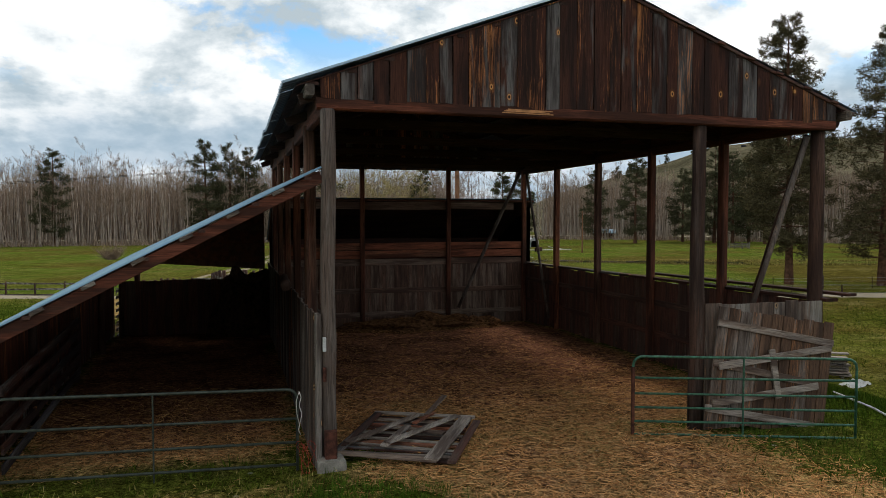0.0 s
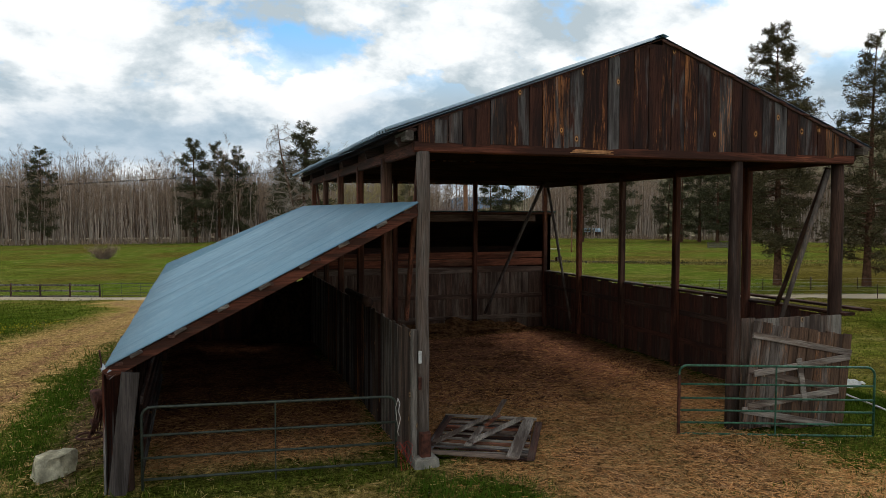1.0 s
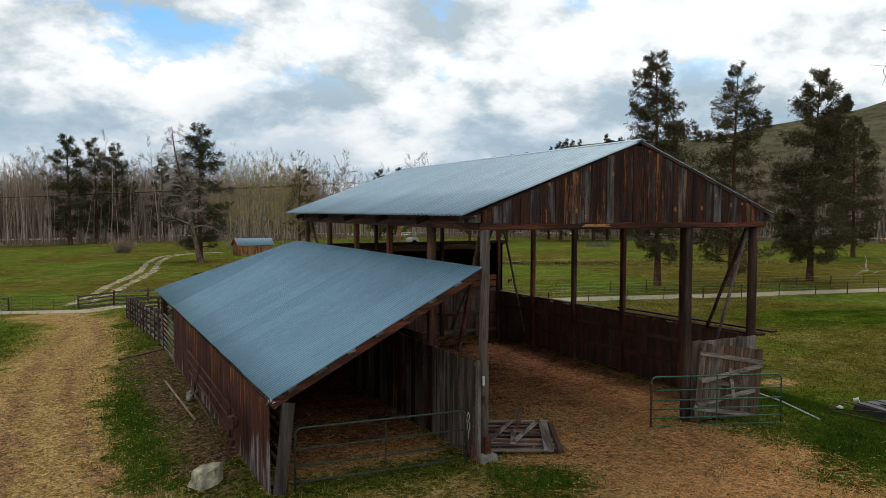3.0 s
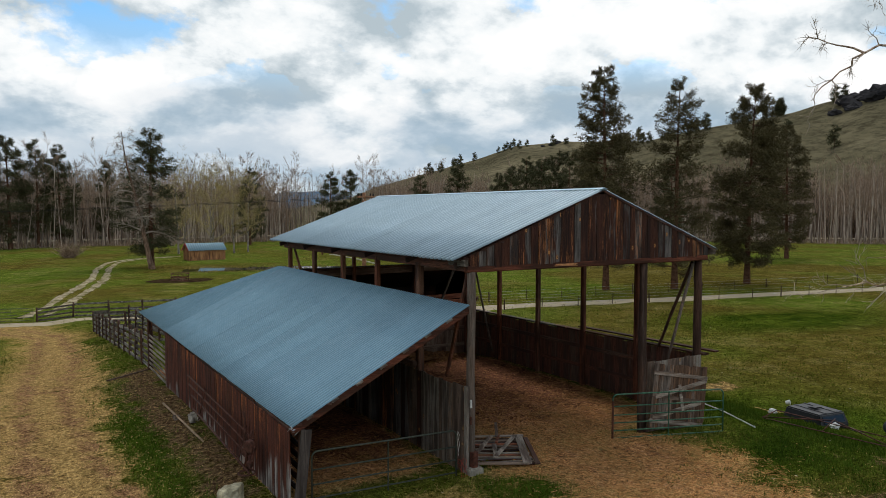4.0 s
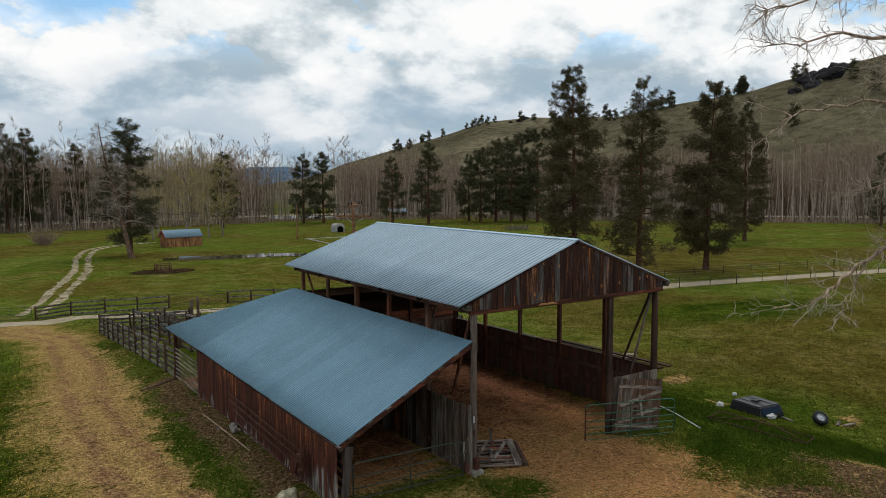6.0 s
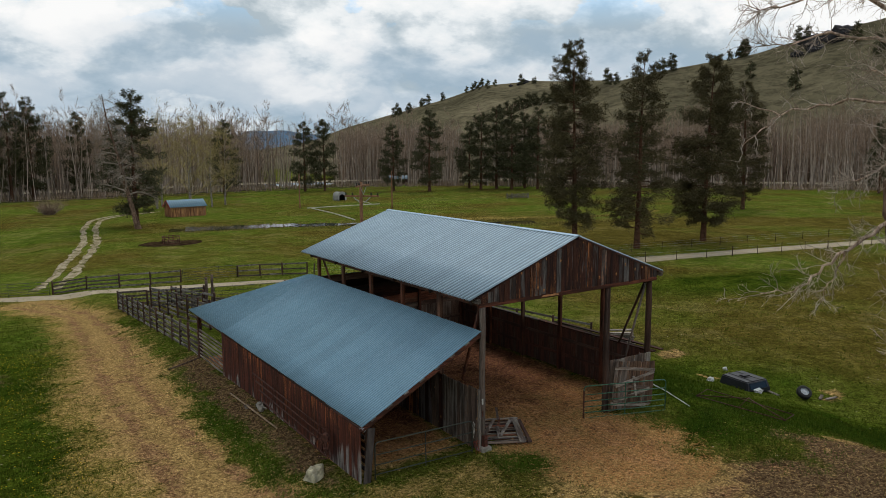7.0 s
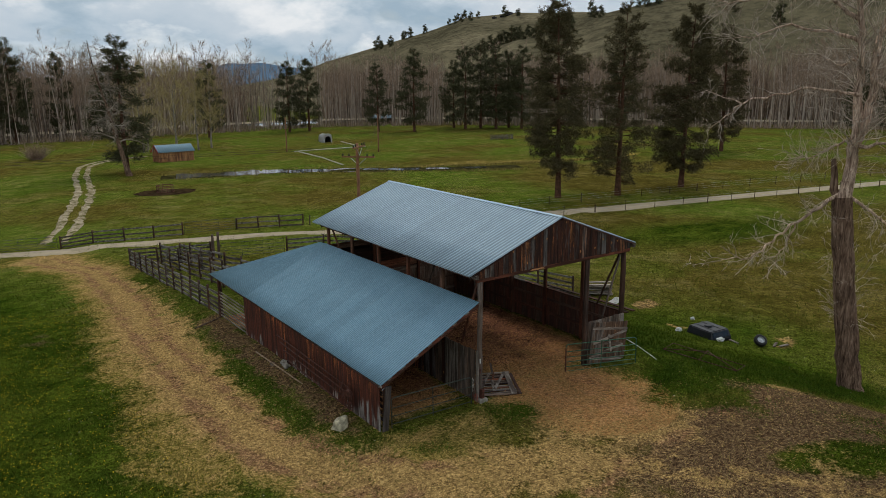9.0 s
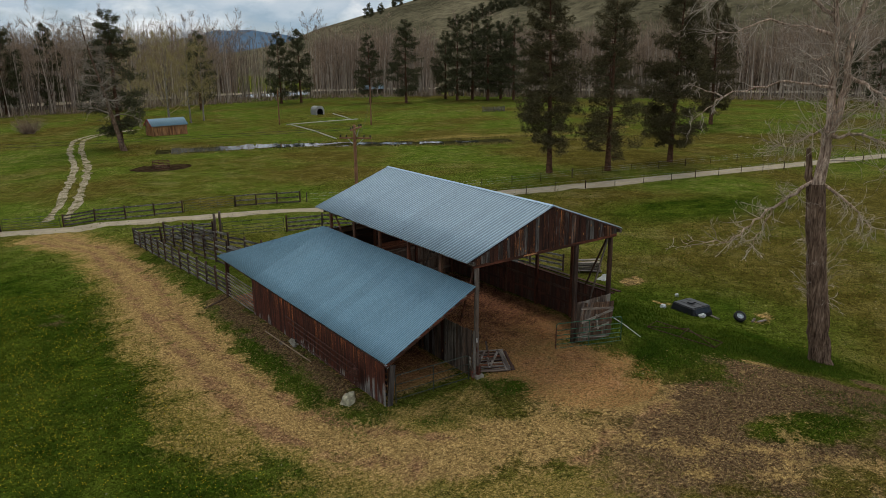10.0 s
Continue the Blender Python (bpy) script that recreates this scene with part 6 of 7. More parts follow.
def pine(rng, height, girth, first, whorls, reach, clumps, blades, droop=0.05, gap=0.12, ragged=0.35, needle=0.42):
    """Trunk with branches, and a crown of needle tufts fanned along the outer branches."""
    tv, tf, cv, cf = [], [], [], []
    trunk = wander(rng, (0, 0, -0.3), (0, 0, 1), height + 0.3, 10, 0.012, 0.02)
    limb(tv, tf, trunk, [girth * (1 - 0.95 * i / 10) * (1.2 if i == 0 else 1) for i in range(11)], 9)
    for k in range(whorls):
        f = first + (0.985 - first) * ((k + rng.uniform(0, 1.0)) / whorls) ** 0.92
        i = min(int(f * 10), 9)
        q = trunk[i].lerp(trunk[i + 1], f * 10 - i)
        g = (f - first) / (1 - first)
        wide = float(np.interp(g, (0, 0.12, 0.35, 0.6, 0.85, 1.0), (0.5, 0.9, 1.0, 0.82, 0.52, 0.14)))
        for b in range(rng.choice((2, 3, 4)) if g < 0.9 else 2):
            if rng.random() < gap:
                continue
            a = rng.uniform(0, math.tau)
            d = Vector((math.cos(a), math.sin(a), rng.uniform(-0.2, 0.2) + 0.55 * g * g - droop))
            ln = reach * wide * rng.uniform(1 - ragged, 1.12)
            pts = wander(rng, q, d, ln, 4, 0.10, 0.05)
            limb(tv, tf, pts, [max(0.012, girth * 0.15 * (1 - 0.75 * j / 4) * (1.1 - 0.8 * g)) for j in range(5)], 4)
            across = Vector((-d.y, d.x, 0))
            for _ in range(max(3, int(clumps * (0.35 + ln / reach)))):
                s = rng.uniform(0.22, 1.05) ** 0.7
                j = min(int(s * 4), 3)
                c = pts[j].lerp(pts[j + 1], min(1.0, s * 4 - j)) + across * rng.gauss(0, 0.17 * ln * s) + Vector((0, 0, rng.gauss(0.05, 0.13 + 0.05 * ln)))
                size = needle * rng.uniform(0.7, 1.3) * (0.75 + 0.25 * wide)
                for _ in range(blades):
                    n = (Vector((rng.gauss(0, 1), rng.gauss(0, 1), rng.gauss(0.15, 0.8))) + d * 0.5).normalized()
                    w = n.cross(Vector((rng.gauss(0, 1), rng.gauss(0, 1), rng.gauss(0, 1)))).normalized() * size * 0.10
                    m = len(cv)
                    e = c + n * size
                    cv.extend((c - w * 0.4, c + w * 0.4, e + w * 0.6, e - w * 0.6))
                    cf.append((m, m + 1, m + 2, m + 3))
    return (tv, tf), (cv, cf)


def plant(name, label, category, at, trunk, crown, bark, leaf, turn=0.0, group="", crown_name="crown"):
    t = thing(name, label, category, at, turn, group)
    part("trunk", trunk, bark, t, "", True)
    part(crown_name, crown, leaf, t)
    return t


# the large bare cottonwood beside the yard
rng = random.Random(11)
cotton = thing("cottonwood", "large bare cottonwood with pale crooked limbs and a broken stub", "tree", (19.6, -5.7, lv(19.6, -5.7) - 0.05))


def bough(route, girth, end, sides=8, wobble=0.07):
    """A crooked limb through (across, height, depth) points: its mid line and radii."""
    pts = []
    flat = [Vector((0.422 * q[0] + 0.907 * q[2], -0.907 * q[0] + 0.422 * q[2], q[1])) for q in route]
    for a, b in zip(flat, flat[1:]):
        pts += [a.lerp(b, k / 3) + Vector((rng.gauss(0, wobble), rng.gauss(0, wobble), rng.gauss(0, wobble))) * (k > 0) for k in range(3)]
    pts.append(flat[-1])
    n = len(pts) - 1
    return pts, [girth + (end - girth) * (i / n) ** 0.8 for i in range(n + 1)]


def shoots(bv, bf, pts, count, reach, r, first=2):
    """Crooked side branches with short twigs, set along a limb."""
    last = len(pts) - 1
    for _ in range(count):
        i = rng.randrange(min(first, last), last + 1)
        way = side_way(rng, (pts[i] - pts[i - 1]).normalized(), rng.uniform(0.5, 1.2))
        sub = wander(rng, pts[i], way, reach * rng.uniform(0.35, 1.15), 6, 0.34, rng.uniform(-0.06, 0.07))
        limb(bv, bf, sub, [max(0.008, r * (1 - 0.85 * j / 6)) for j in range(7)], 4)
        for _ in range(5):
            k = rng.randrange(1, 7)
            fork = wander(rng, sub[k], side_way(rng, (sub[k] - sub[k - 1]).normalized(), rng.uniform(0.4, 1.1)), reach * rng.uniform(0.12, 0.42), 3, 0.4, 0.02)
            limb(bv, bf, fork, [max(0.006, r * 0.42 * (1 - 0.7 * j / 3)) for j in range(4)], 3)
            for _ in range(4):
                j = rng.randrange(1, 4)
                e = fork[j] + side_way(rng, (fork[j] - fork[j - 1]).normalized(), rng.uniform(0.4, 0.9)) * rng.uniform(0.12, 0.42)
                w = Vector((rng.uniform(-1, 1), rng.uniform(-1, 1), 0)).normalized() * 0.008
                m = len(bv)
                bv.extend((fork[j] - w, fork[j] + w, e))
                bf.append((m, m + 1, m + 2))


tv, tf = [], []
pts, rad = bough([(0, -0.4, 0), (-0.05, 0.7, 0), (-0.3, 2.2, 0), (-0.62, 4.4, 0), (-1.06, 7.5, 0), (-1.3, 9.9, 0)], 0.60, 0.46, 14, 0.04)
rad[0], rad[1] = 0.86, 0.68
limb(tv, tf, pts, rad, 16)
pts, rad = bough([(-1.5, 9.4, 0), (-1.75, 10.7, 0), (-1.86, 11.7, 0)], 0.24, 0.13, 9)
limb(tv, tf, pts, rad, 9)
for v in tv:
    v.x += 0.07 * noise.noise(Vector((v.x * 4, v.y * 4, v.z * 0.5)))
    v.y += 0.07 * noise.noise(Vector((v.x * 4 + 9, v.y * 4, v.z * 0.5)))
trunk = part("trunk", (tv, tf), BARK_FURROWED, cotton, "furrowed grey-brown trunk with a broken stub", True)
for z in (2.6, 3.1, 3.4, 3.9, 4.3, 4.6, 5.2, 6.1, 7.0):
    bv, bf = [], []
    shoots(bv, bf, [Vector((-0.04 * z, 0.12 * z, z)), Vector((-0.04 * z, 0.12 * z, z + 0.2))], 5, 1.9, 0.022, 1)
    tagged(part("twig_spray", (bv, bf), TWIGS, trunk), kind="stuff")
for name, route, girth, end, count, reach in (
        ("leader", [(-1.25, 9.6, 0), (-1.05, 11.7, 0), (-1.0, 13.4, 0), (-1.1, 15.6, 0.2), (-1.3, 17.8, 0.1), (-1.7, 20.4, 0), (-1.7, 23.0, 0.3)], 0.33, 0.07, 60, 2.9),
        ("leader", [(-1.1, 11.2, 0), (-0.64, 14.2, 0.2), (-0.6, 16.7, 0.3), (-0.2, 18.8, 0.2), (0.3, 21.5, 0.5), (0.6, 23.6, 0.4)], 0.25, 0.06, 48, 2.7),
        ("limb", [(-1.32, 10.1, 0), (-2.17, 9.4, -0.6), (-3.05, 8.7, -1.1), (-3.97, 8.0, -1.5), (-4.5, 7.2, -1.9), (-5.3, 6.75, -2.3), (-6.3, 6.7, -2.7)], 0.115, 0.018, 20, 1.4),
        ("limb", [(-3.2, 8.6, -1.2), (-3.45, 7.9, -1.4), (-3.75, 7.2, -1.5), (-4.0, 6.3, -1.6)], 0.05, 0.015, 9, 0.9),
        ("limb", [(-1.0, 9.9, 0), (0.0, 9.3, -0.3), (0.8, 8.7, -0.6), (1.4, 8.0, -0.8)], 0.10, 0.02, 16, 1.4),
        ("limb", [(-1.09, 14.8, 0), (-2.0, 15.0, -0.3), (-3.2, 15.15, -0.8), (-4.5, 14.9, -2.2), (-5.8, 14.45, -3.4), (-6.5, 13.9, -3.5), (-7.2, 13.2, -3.6)], 0.085, 0.016, 9, 0.9),
        ("limb", [(-5.8, 14.45, -3.4), (-6.6, 14.75, -3.7), (-7.4, 15.1, -3.8)], 0.04, 0.012, 4, 0.5),
        ("limb", [(-1.2, 17.2, 0.3), (-2.6, 17.8, 0.6), (-4.4, 18.2, 0.6), (-5.6, 17.7, -0.8), (-6.7, 17.5, -2.0)], 0.11, 0.018, 20, 1.3),
        ("limb", [(-1.3, 18.2, 0), (-3.0, 19.5, 0.5), (-4.8, 20.0, 0), (-6.4, 19.3, -0.5), (-7.6, 19.4, -1.0)], 0.12, 0.02, 26, 1.6),
        ("limb", [(-0.6, 15.4, 0.2), (0.6, 14.7, 0.4), (1.5, 14.1, 0.6), (2.8, 13.6, 0.8)], 0.12, 0.02, 22, 1.8),
        ("limb", [(-0.9, 12.4, 0), (0.4, 12.6, -0.4), (1.6, 12.2, -0.6), (2.6, 12.6, -0.9)], 0.11, 0.02, 22, 1.8),
        ("limb", [(-1.1, 12.8, 0), (-2.0, 12.3, 0.6), (-2.8, 11.7, 1.0), (-3.6, 11.6, 1.3)], 0.08, 0.015, 22, 1.4),
        ("limb", [(-1.2, 16.4, 0), (-2.2, 16.2, 0.8), (-3.0, 16.8, 1.4)], 0.08, 0.015, 14, 1.3)):
    pts, rad = bough(route, girth, end)
    lv_, lf_, bv, bf = [], [], [], []
    limb(lv_, lf_, pts, rad, 9 if girth > 0.2 else 7)
    ob = part(name, (lv_, lf_), BARK_PALE, cotton, "pale upright leader" if name == "leader" else "pale crooked side limb", True)
    shoots(bv, bf, pts, int(count * 1.7), reach * 1.12, 0.03 if girth > 0.2 else 0.022)
    tagged(part("twig_spray", (bv, bf), TWIGS, ob), kind="stuff")

# the four tall ponderosas behind the lane
for i, (x, y, hgt, first, reach, gap, dens) in enumerate(((53.8, 51.2, 27.5, 0.13, 4.9, 0.03, 26), (61.8, 47.4, 26.0, 0.09, 5.1, 0.12, 19), (75.4, 46.9, 26.5, 0.10, 5.0, 0.0, 30), (128.1, 76.0, 27.5, 0.10, 5.4, 0.0, 28))):
    rng = random.Random(40 + i)
    trunk, crown = pine(rng, hgt, 0.42, first, 58, reach, int(dens * 1.5), 8, 0.16, gap, 0.45 if i < 2 else 0.25, 0.42)
    plant("ponderosa_pine", ("tall dark ponderosa pine with a bare lower trunk", "thin ragged ponderosa pine with drooping branches", "dense dark ponderosa pine", "dense dark ponderosa pine far behind the lane")[i], "tree",
          (x, y, lv(x, y)), trunk, crown, BARK_BROWN, NEEDLES)


def bearing(az, dist, x0=-16.7, y0=-21.5):
    return x0 + dist * math.sin(radians(az)), y0 + dist * math.cos(radians(az))


FAR_PINES = [(3.4, 252, 29), (4.7, 256, 28), (7.6, 268, 25), (17.3, 246, 22), (23.2, 262, 22), (24.7, 264, 23), (30.0, 256, 21), (32.8, 252, 25),
             (36.8, 262, 24), (38.0, 266, 27), (39.2, 262, 26), (40.2, 268, 25), (41.2, 262, 26), (35.9, 270, 22), (48.5, 262, 24), (64.5, 246, 19), (66.5, 240, 17), (1.8, 250, 30), (-8, 250, 26), (-14, 246, 24)]
variants = []
for k in range(3):
    rng = random.Random(70 + k)
    variants.append(pine(rng, 24, 0.38, 0.10, 36, 4.6, 20, 7, 0.08, 0.02, 0.3, 0.6))
base_pines = []
for k, (az, dist, hgt) in enumerate(FAR_PINES):
    x, y = bearing(az, dist)
    s = hgt / 22
    if k < 3:
        base_pines.append(plant("far_pine", "dark pine standing before the bare woods", "tree", (x, y, lv(x, y)), *variants[k], BARK_BROWN, NEEDLES_FAR, 0, "pines before the woods"))
        base_pines[k].scale = (s, s, s)
    else:
        t = copy_thing(base_pines[k % 3], pose(x, y, lv(x, y), 0, 0, k * 67))
        t.scale = (s * 1.15, s * 1.15, s)

# leaning snag with a pine behind it, and the bushes
t = copy_thing(base_pines[1], pose(12.9, 126.5, lv(12.9, 126.5), 0, 0, 140))
t.scale = (1.3, 1.3, 1.05)
rng = random.Random(5)
trunk, crown = bare_tree(rng, 25, 0.5, 0.26, 30, 3, 6, (6, 5), -0.07, 0.9, (-0.25, 0.04), (0.5, 1.1), 0.24, False, 0.46)
plant("dead_tree", "pale leaning half-dead tree with bare crooked branches", "tree", (12.2, 121.5, lv(12.2, 121)), trunk, crown, BARK_FURROWED, SNAG, 0, "", "crown")


def shrub(rng, r, n):
    v, f = [], []
    for _ in range(n):
        a, u = rng.uniform(0, math.tau), rng.uniform(0.25, 1)
        d = Vector((math.cos(a), math.sin(a), u * 1.5))
        pts = wander(rng, (rng.uniform(-0.3, 0.3) * r, rng.uniform(-0.3, 0.3) * r, -0.05), d, r * rng.uniform(0.7, 1.3), 4, 0.2, 0.06)
        limb(v, f, pts, [0.035 * (1 - 0.8 * j / 4) for j in range(5)], 3)
        for _ in range(14):
            k = rng.randrange(1, 5)
            e = pts[k] + side_way(rng, (pts[k] - pts[k - 1]).normalized(), rng.uniform(0.4, 1.0)) * r * rng.uniform(0.15, 0.4)
            w = Vector((rng.uniform(-0.03, 0.03), rng.uniform(-0.03, 0.03), 0.01))
            m = len(v)
            v.extend((pts[k] - w, pts[k] + w, e))
            f.append((m, m + 1, m + 2))
    return v, f


for i, (x, y, r) in enumerate(((2.4, 172, 3.4), (-23.4, 140, 2.6))):
    b = thing("bush", "leafless brown-grey rounded bush in the pasture", "bush", (x, y, lv(x, y)), 0, "bare bushes")
    part("crown", shrub(random.Random(90 + i), r, 170), WOODS, b)
for i, (x, y, hgt) in enumerate(((33, 166, 21), (40, 171, 20), (27, 174, 22), (36.5, 178, 23), (45, 176, 21), (30, 182, 23))):
    rng = random.Random(30 + i)
    trunk, crown = bare_tree(rng, hgt, 0.24, 0.15, 20, 3, 9, (6, 4), 0.06, 1.0, (0, 0), (0.4, 0.95), 0.16)
    plant("budding_tree", "tall yellow-green budding tree behind the shed", "tree", (x, y, lv(x, y)), trunk, crown, BARK_GREY, BUDS, 0, "budding trees behind the shed", "crown")

# bare woods beyond the pasture
EDGE = [(-150, 215), (-60, 220), (15, 226), (105, 236), (150, 210), (178, 168), (205, 120), (232, 60), (250, 10)]


def woods():
    rng = random.Random(3)
    kinds = []
    for k in range(7):
        hgt = (25, 22, 27, 24, 20, 26, 23)[k]
        t, c = bare_tree(rng, hgt, 0.17, 0.34, 11, 2, 11, (5,), 0.12, 1.5, (rng.uniform(-0.05, 0.05), rng.uniform(-0.04, 0.04)), (0.35, 0.85), 0.16, True, 0.72)
        v = np.array([tuple(p) for p in t[0]] + [tuple(p) for p in c[0]])
        f = [tuple(q) for q in t[1]] + [tuple(i + len(t[0]) for i in q) for q in c[1]]
        kinds.append((v, f, len(t[1])))
    verts, faces, slots, n = [], [], [], 0
    lengths = [math.hypot(b[0] - a[0], b[1] - a[1]) for a, b in zip(EDGE, EDGE[1:])]
    total = sum(lengths)
    for k in range(500):
        s = rng.uniform(0, total)
        i = 0
        while s > lengths[i]:
            s -= lengths[i]
            i += 1
        (ax, ay), (bx, by) = EDGE[i], EDGE[i + 1]
        f = s / lengths[i]
        nx, ny = -(by - ay) / lengths[i], (bx - ax) / lengths[i]
        depth = 70 * rng.random() ** 1.1
        x, y = ax + (bx - ax) * f + nx * depth, ay + (by - ay) * f + ny * depth
        v, fc, nt = kinds[rng.randrange(7)]
        a, sc = rng.uniform(0, math.tau), rng.uniform(0.85, 1.18)
        c, s2 = math.cos(a), math.sin(a)
        w = np.empty_like(v)
        w[:, 0], w[:, 1], w[:, 2] = (v[:, 0] * c - v[:, 1] * s2) * sc + x, (v[:, 0] * s2 + v[:, 1] * c) * sc + y, v[:, 2] * sc + lv(x, y)
        verts.append(w)
        faces += [tuple(i2 + n for i2 in q) for q in fc]
        slots += [1] * nt + [0] * (len(fc) - nt)
        n += len(v)
    ob = part("bare_woods", (np.concatenate(verts).tolist(), faces), WOODS, None)
    ob.data.materials.append(TRUNKS)
    ob.data.polygons.foreach_set("material_index", slots)
    return tagged(ob, "dense belt of bare grey-brown cottonwoods beyond the pasture", "woods", kind="stuff")


woods()
# brush closing the foot of the woods, and the pale river behind the trunks
RIVER = [(x + (12 if x < 120 else 20), y + 34) for x, y in EDGE]
ribbon("water_river", RIVER, 24, WATER, 0.25, "pale glinting river behind the bare trunks", 8, 0.1)
# Added pale band: the river's brightness is put into its colour.
ribbon("ground_bar", [(x + (16 if x < 120 else 27), y + 47) for x, y in EDGE], 13, GRAVEL, 0.45, "pale gravel-coloured band standing in for the bright river", 8, 0.3)
rng = random.Random(8)
RUNS = [math.hypot(b[0] - a[0], b[1] - a[1]) for a, b in zip(EDGE, EDGE[1:])]
v, f = [], []
for k in range(9500):
    i = rng.choices(range(len(EDGE) - 1), RUNS)[0]
    q = rng.random()
    (ax, ay), (bx, by) = EDGE[i], EDGE[i + 1]
    ln = math.hypot(bx - ax, by - ay)
    dpt = rng.uniform(60, 118)
    x, y = ax + (bx - ax) * q - (by - ay) / ln * dpt, ay + (by - ay) * q + (bx - ax) / ln * dpt
    swell = 1 + 0.35 * noise.noise(Vector((x * 0.06, y * 0.06, 2.0)))
    for _ in range(9):
        d = Vector((rng.gauss(0, 1), rng.gauss(0, 1), rng.uniform(2.5, 11))).normalized() * rng.uniform(7, 29) * swell
        w = Vector((rng.gauss(0, 1), rng.gauss(0, 1), 0)).normalized() * rng.uniform(0.10, 0.30)
        p = Vector((x + rng.gauss(0, 2.5), y + rng.gauss(0, 2.5), lv(x, y)))
        m = len(v)
        v.extend((p - w, p + w, p + d))
        f.append((m, m + 1, m + 2))
stems_v, stems_f = [], []
for k in range(2800):
    i = rng.choices(range(len(EDGE) - 1), RUNS)[0]
    q = rng.random()
    (ax, ay), (bx, by) = EDGE[i], EDGE[i + 1]
    dpt = rng.uniform(0, 60)
    x, y = ax + (bx - ax) * q - (by - ay) / RUNS[i] * dpt, ay + (by - ay) * q + (bx - ax) / RUNS[i] * dpt
    top = Vector((x + rng.gauss(0, 1.1), y + rng.gauss(0, 1.1), lv(x, y) + rng.uniform(13, 26)))
    limb(stems_v, stems_f, [Vector((x, y, lv(x, y) - 0.1)), Vector((x, y, lv(x, y))).lerp(top, 0.5) + Vector((rng.gauss(0, 0.25), rng.gauss(0, 0.25), 0)), top], [rng.uniform(0.10, 0.19), 0.09, 0.03], 3)
    base = Vector((x, y, lv(x, y)))
    for _ in range(12):
        p = base.lerp(top, rng.uniform(0.35, 1.0))
        d = Vector((rng.gauss(0, 1), rng.gauss(0, 1), rng.uniform(0.8, 2.4))).normalized() * rng.uniform(1.2, 3.8)
        w = Vector((rng.gauss(0, 1), rng.gauss(0, 1), 0)).normalized() * 0.05
        m = len(v)
        v.extend((p - w, p + w, p + d))
        f.append((m, m + 1, m + 2))
for k in range(2600):
    i = rng.choices(range(len(EDGE) - 1), RUNS)[0]
    q = rng.random()
    (ax, ay), (bx, by) = EDGE[i], EDGE[i + 1]
    dpt = rng.uniform(-1, 18)
    x, y = ax + (bx - ax) * q - (by - ay) / RUNS[i] * dpt, ay + (by - ay) * q + (bx - ax) / RUNS[i] * dpt
    for _ in range(7):
        d = Vector((rng.gauss(0, 1), rng.gauss(0, 1), rng.uniform(0.8, 4))).normalized() * rng.uniform(0.5, 2.6)
        w = Vector((rng.gauss(0, 1), rng.gauss(0, 1), 0)).normalized() * rng.uniform(0.05, 0.14)
        p = Vector((x + rng.gauss(0, 1.2), y + rng.gauss(0, 1.2), lv(x, y)))
        m = len(v)
        v.extend((p - w, p + w, p + d))
        f.append((m, m + 1, m + 2))
tagged(part("saplings", (stems_v, stems_f), TRUNKS, None), "slender pale bare stems at the wood's edge", "woods", kind="stuff")
tagged(part("brush", (v, f), WOODS, None), "tangled grey-brown brush deep in the far woods", "brush", kind="stuff")

# ---- hills ----
CREST_AZ = [20, 24, 26, 28, 30.4, 33, 37, 40.4, 43.4, 47, 52, 60, 75, 90, 110]
CREST_EL = [0.2, 0.9, 1.7, 2.3, 2.95, 3.6, 4.9, 5.3, 5.2, 5.0, 4.6, 4.0, 3.5, 3.0, 3.0]
SPUR_AZ = [30, 34, 37.8, 41.7, 45.9, 49.6, 53.1, 55.3, 59.6, 62.9, 68, 75, 90, 110]
SPUR_EL = [-1.0, 0.8, 2.6, 3.9, 5.05, 5.75, 6.4, 6.6, 7.7, 8.4, 9.4, 11, 11, 9]


def crest(az):
    return np.interp(az, CREST_AZ, CREST_EL)


def hill_height(az, r):
    top = math.tan(radians(float(crest(az)))) * 900 + 12
    q = min(1.0, max(0.0, (r - 360) / 540))
    top2 = math.tan(radians(float(np.interp(az, SPUR_AZ, SPUR_EL)))) * 620 + 12
    q2 = min(1.0, max(0.0, (r - 330) / 290))
    near = top2 * (q2 ** 1.1 if r <= 620 else 1 - 0.55 * ((r - 620) / 280) if r < 900 else 0.45)
    fold = noise.noise(Vector((az * 0.16, r * 0.0035, 3.0))) + 0.5 * noise.noise(Vector((az * 0.45, r * 0.006, 7.0)))
    body = q ** 1.15 if r <= 900 else 1 - 0.3 * ((r - 900) / 500)
    calm = 0.3 if r >= 860 or 590 < r < 660 else 1
    return -6 + max(top * body, near) + fold * 11 * min(1, q2 * 2) * (1 - abs(q - 0.55)) * calm


def build_hill():
    azs, rs = np.arange(16, 112, 0.5), np.concatenate([np.arange(324, 900, 12), np.arange(900, 1400, 60)])
    v, f = [], []
    for i, az in enumerate(azs):
        for j, r in enumerate(rs):
            x, y = bearing(az, r)
            v.append((x, y, hill_height(az, r)))
            if i and j:
                w = len(rs)
                f.append(((i - 1) * w + j - 1, i * w + j - 1, i * w + j, (i - 1) * w + j))
    ob = part("hill", (v, f), HILL, None, "", True)
    return tagged(ob, "rounded dry-grass hill above the valley", "hill", kind="structure")


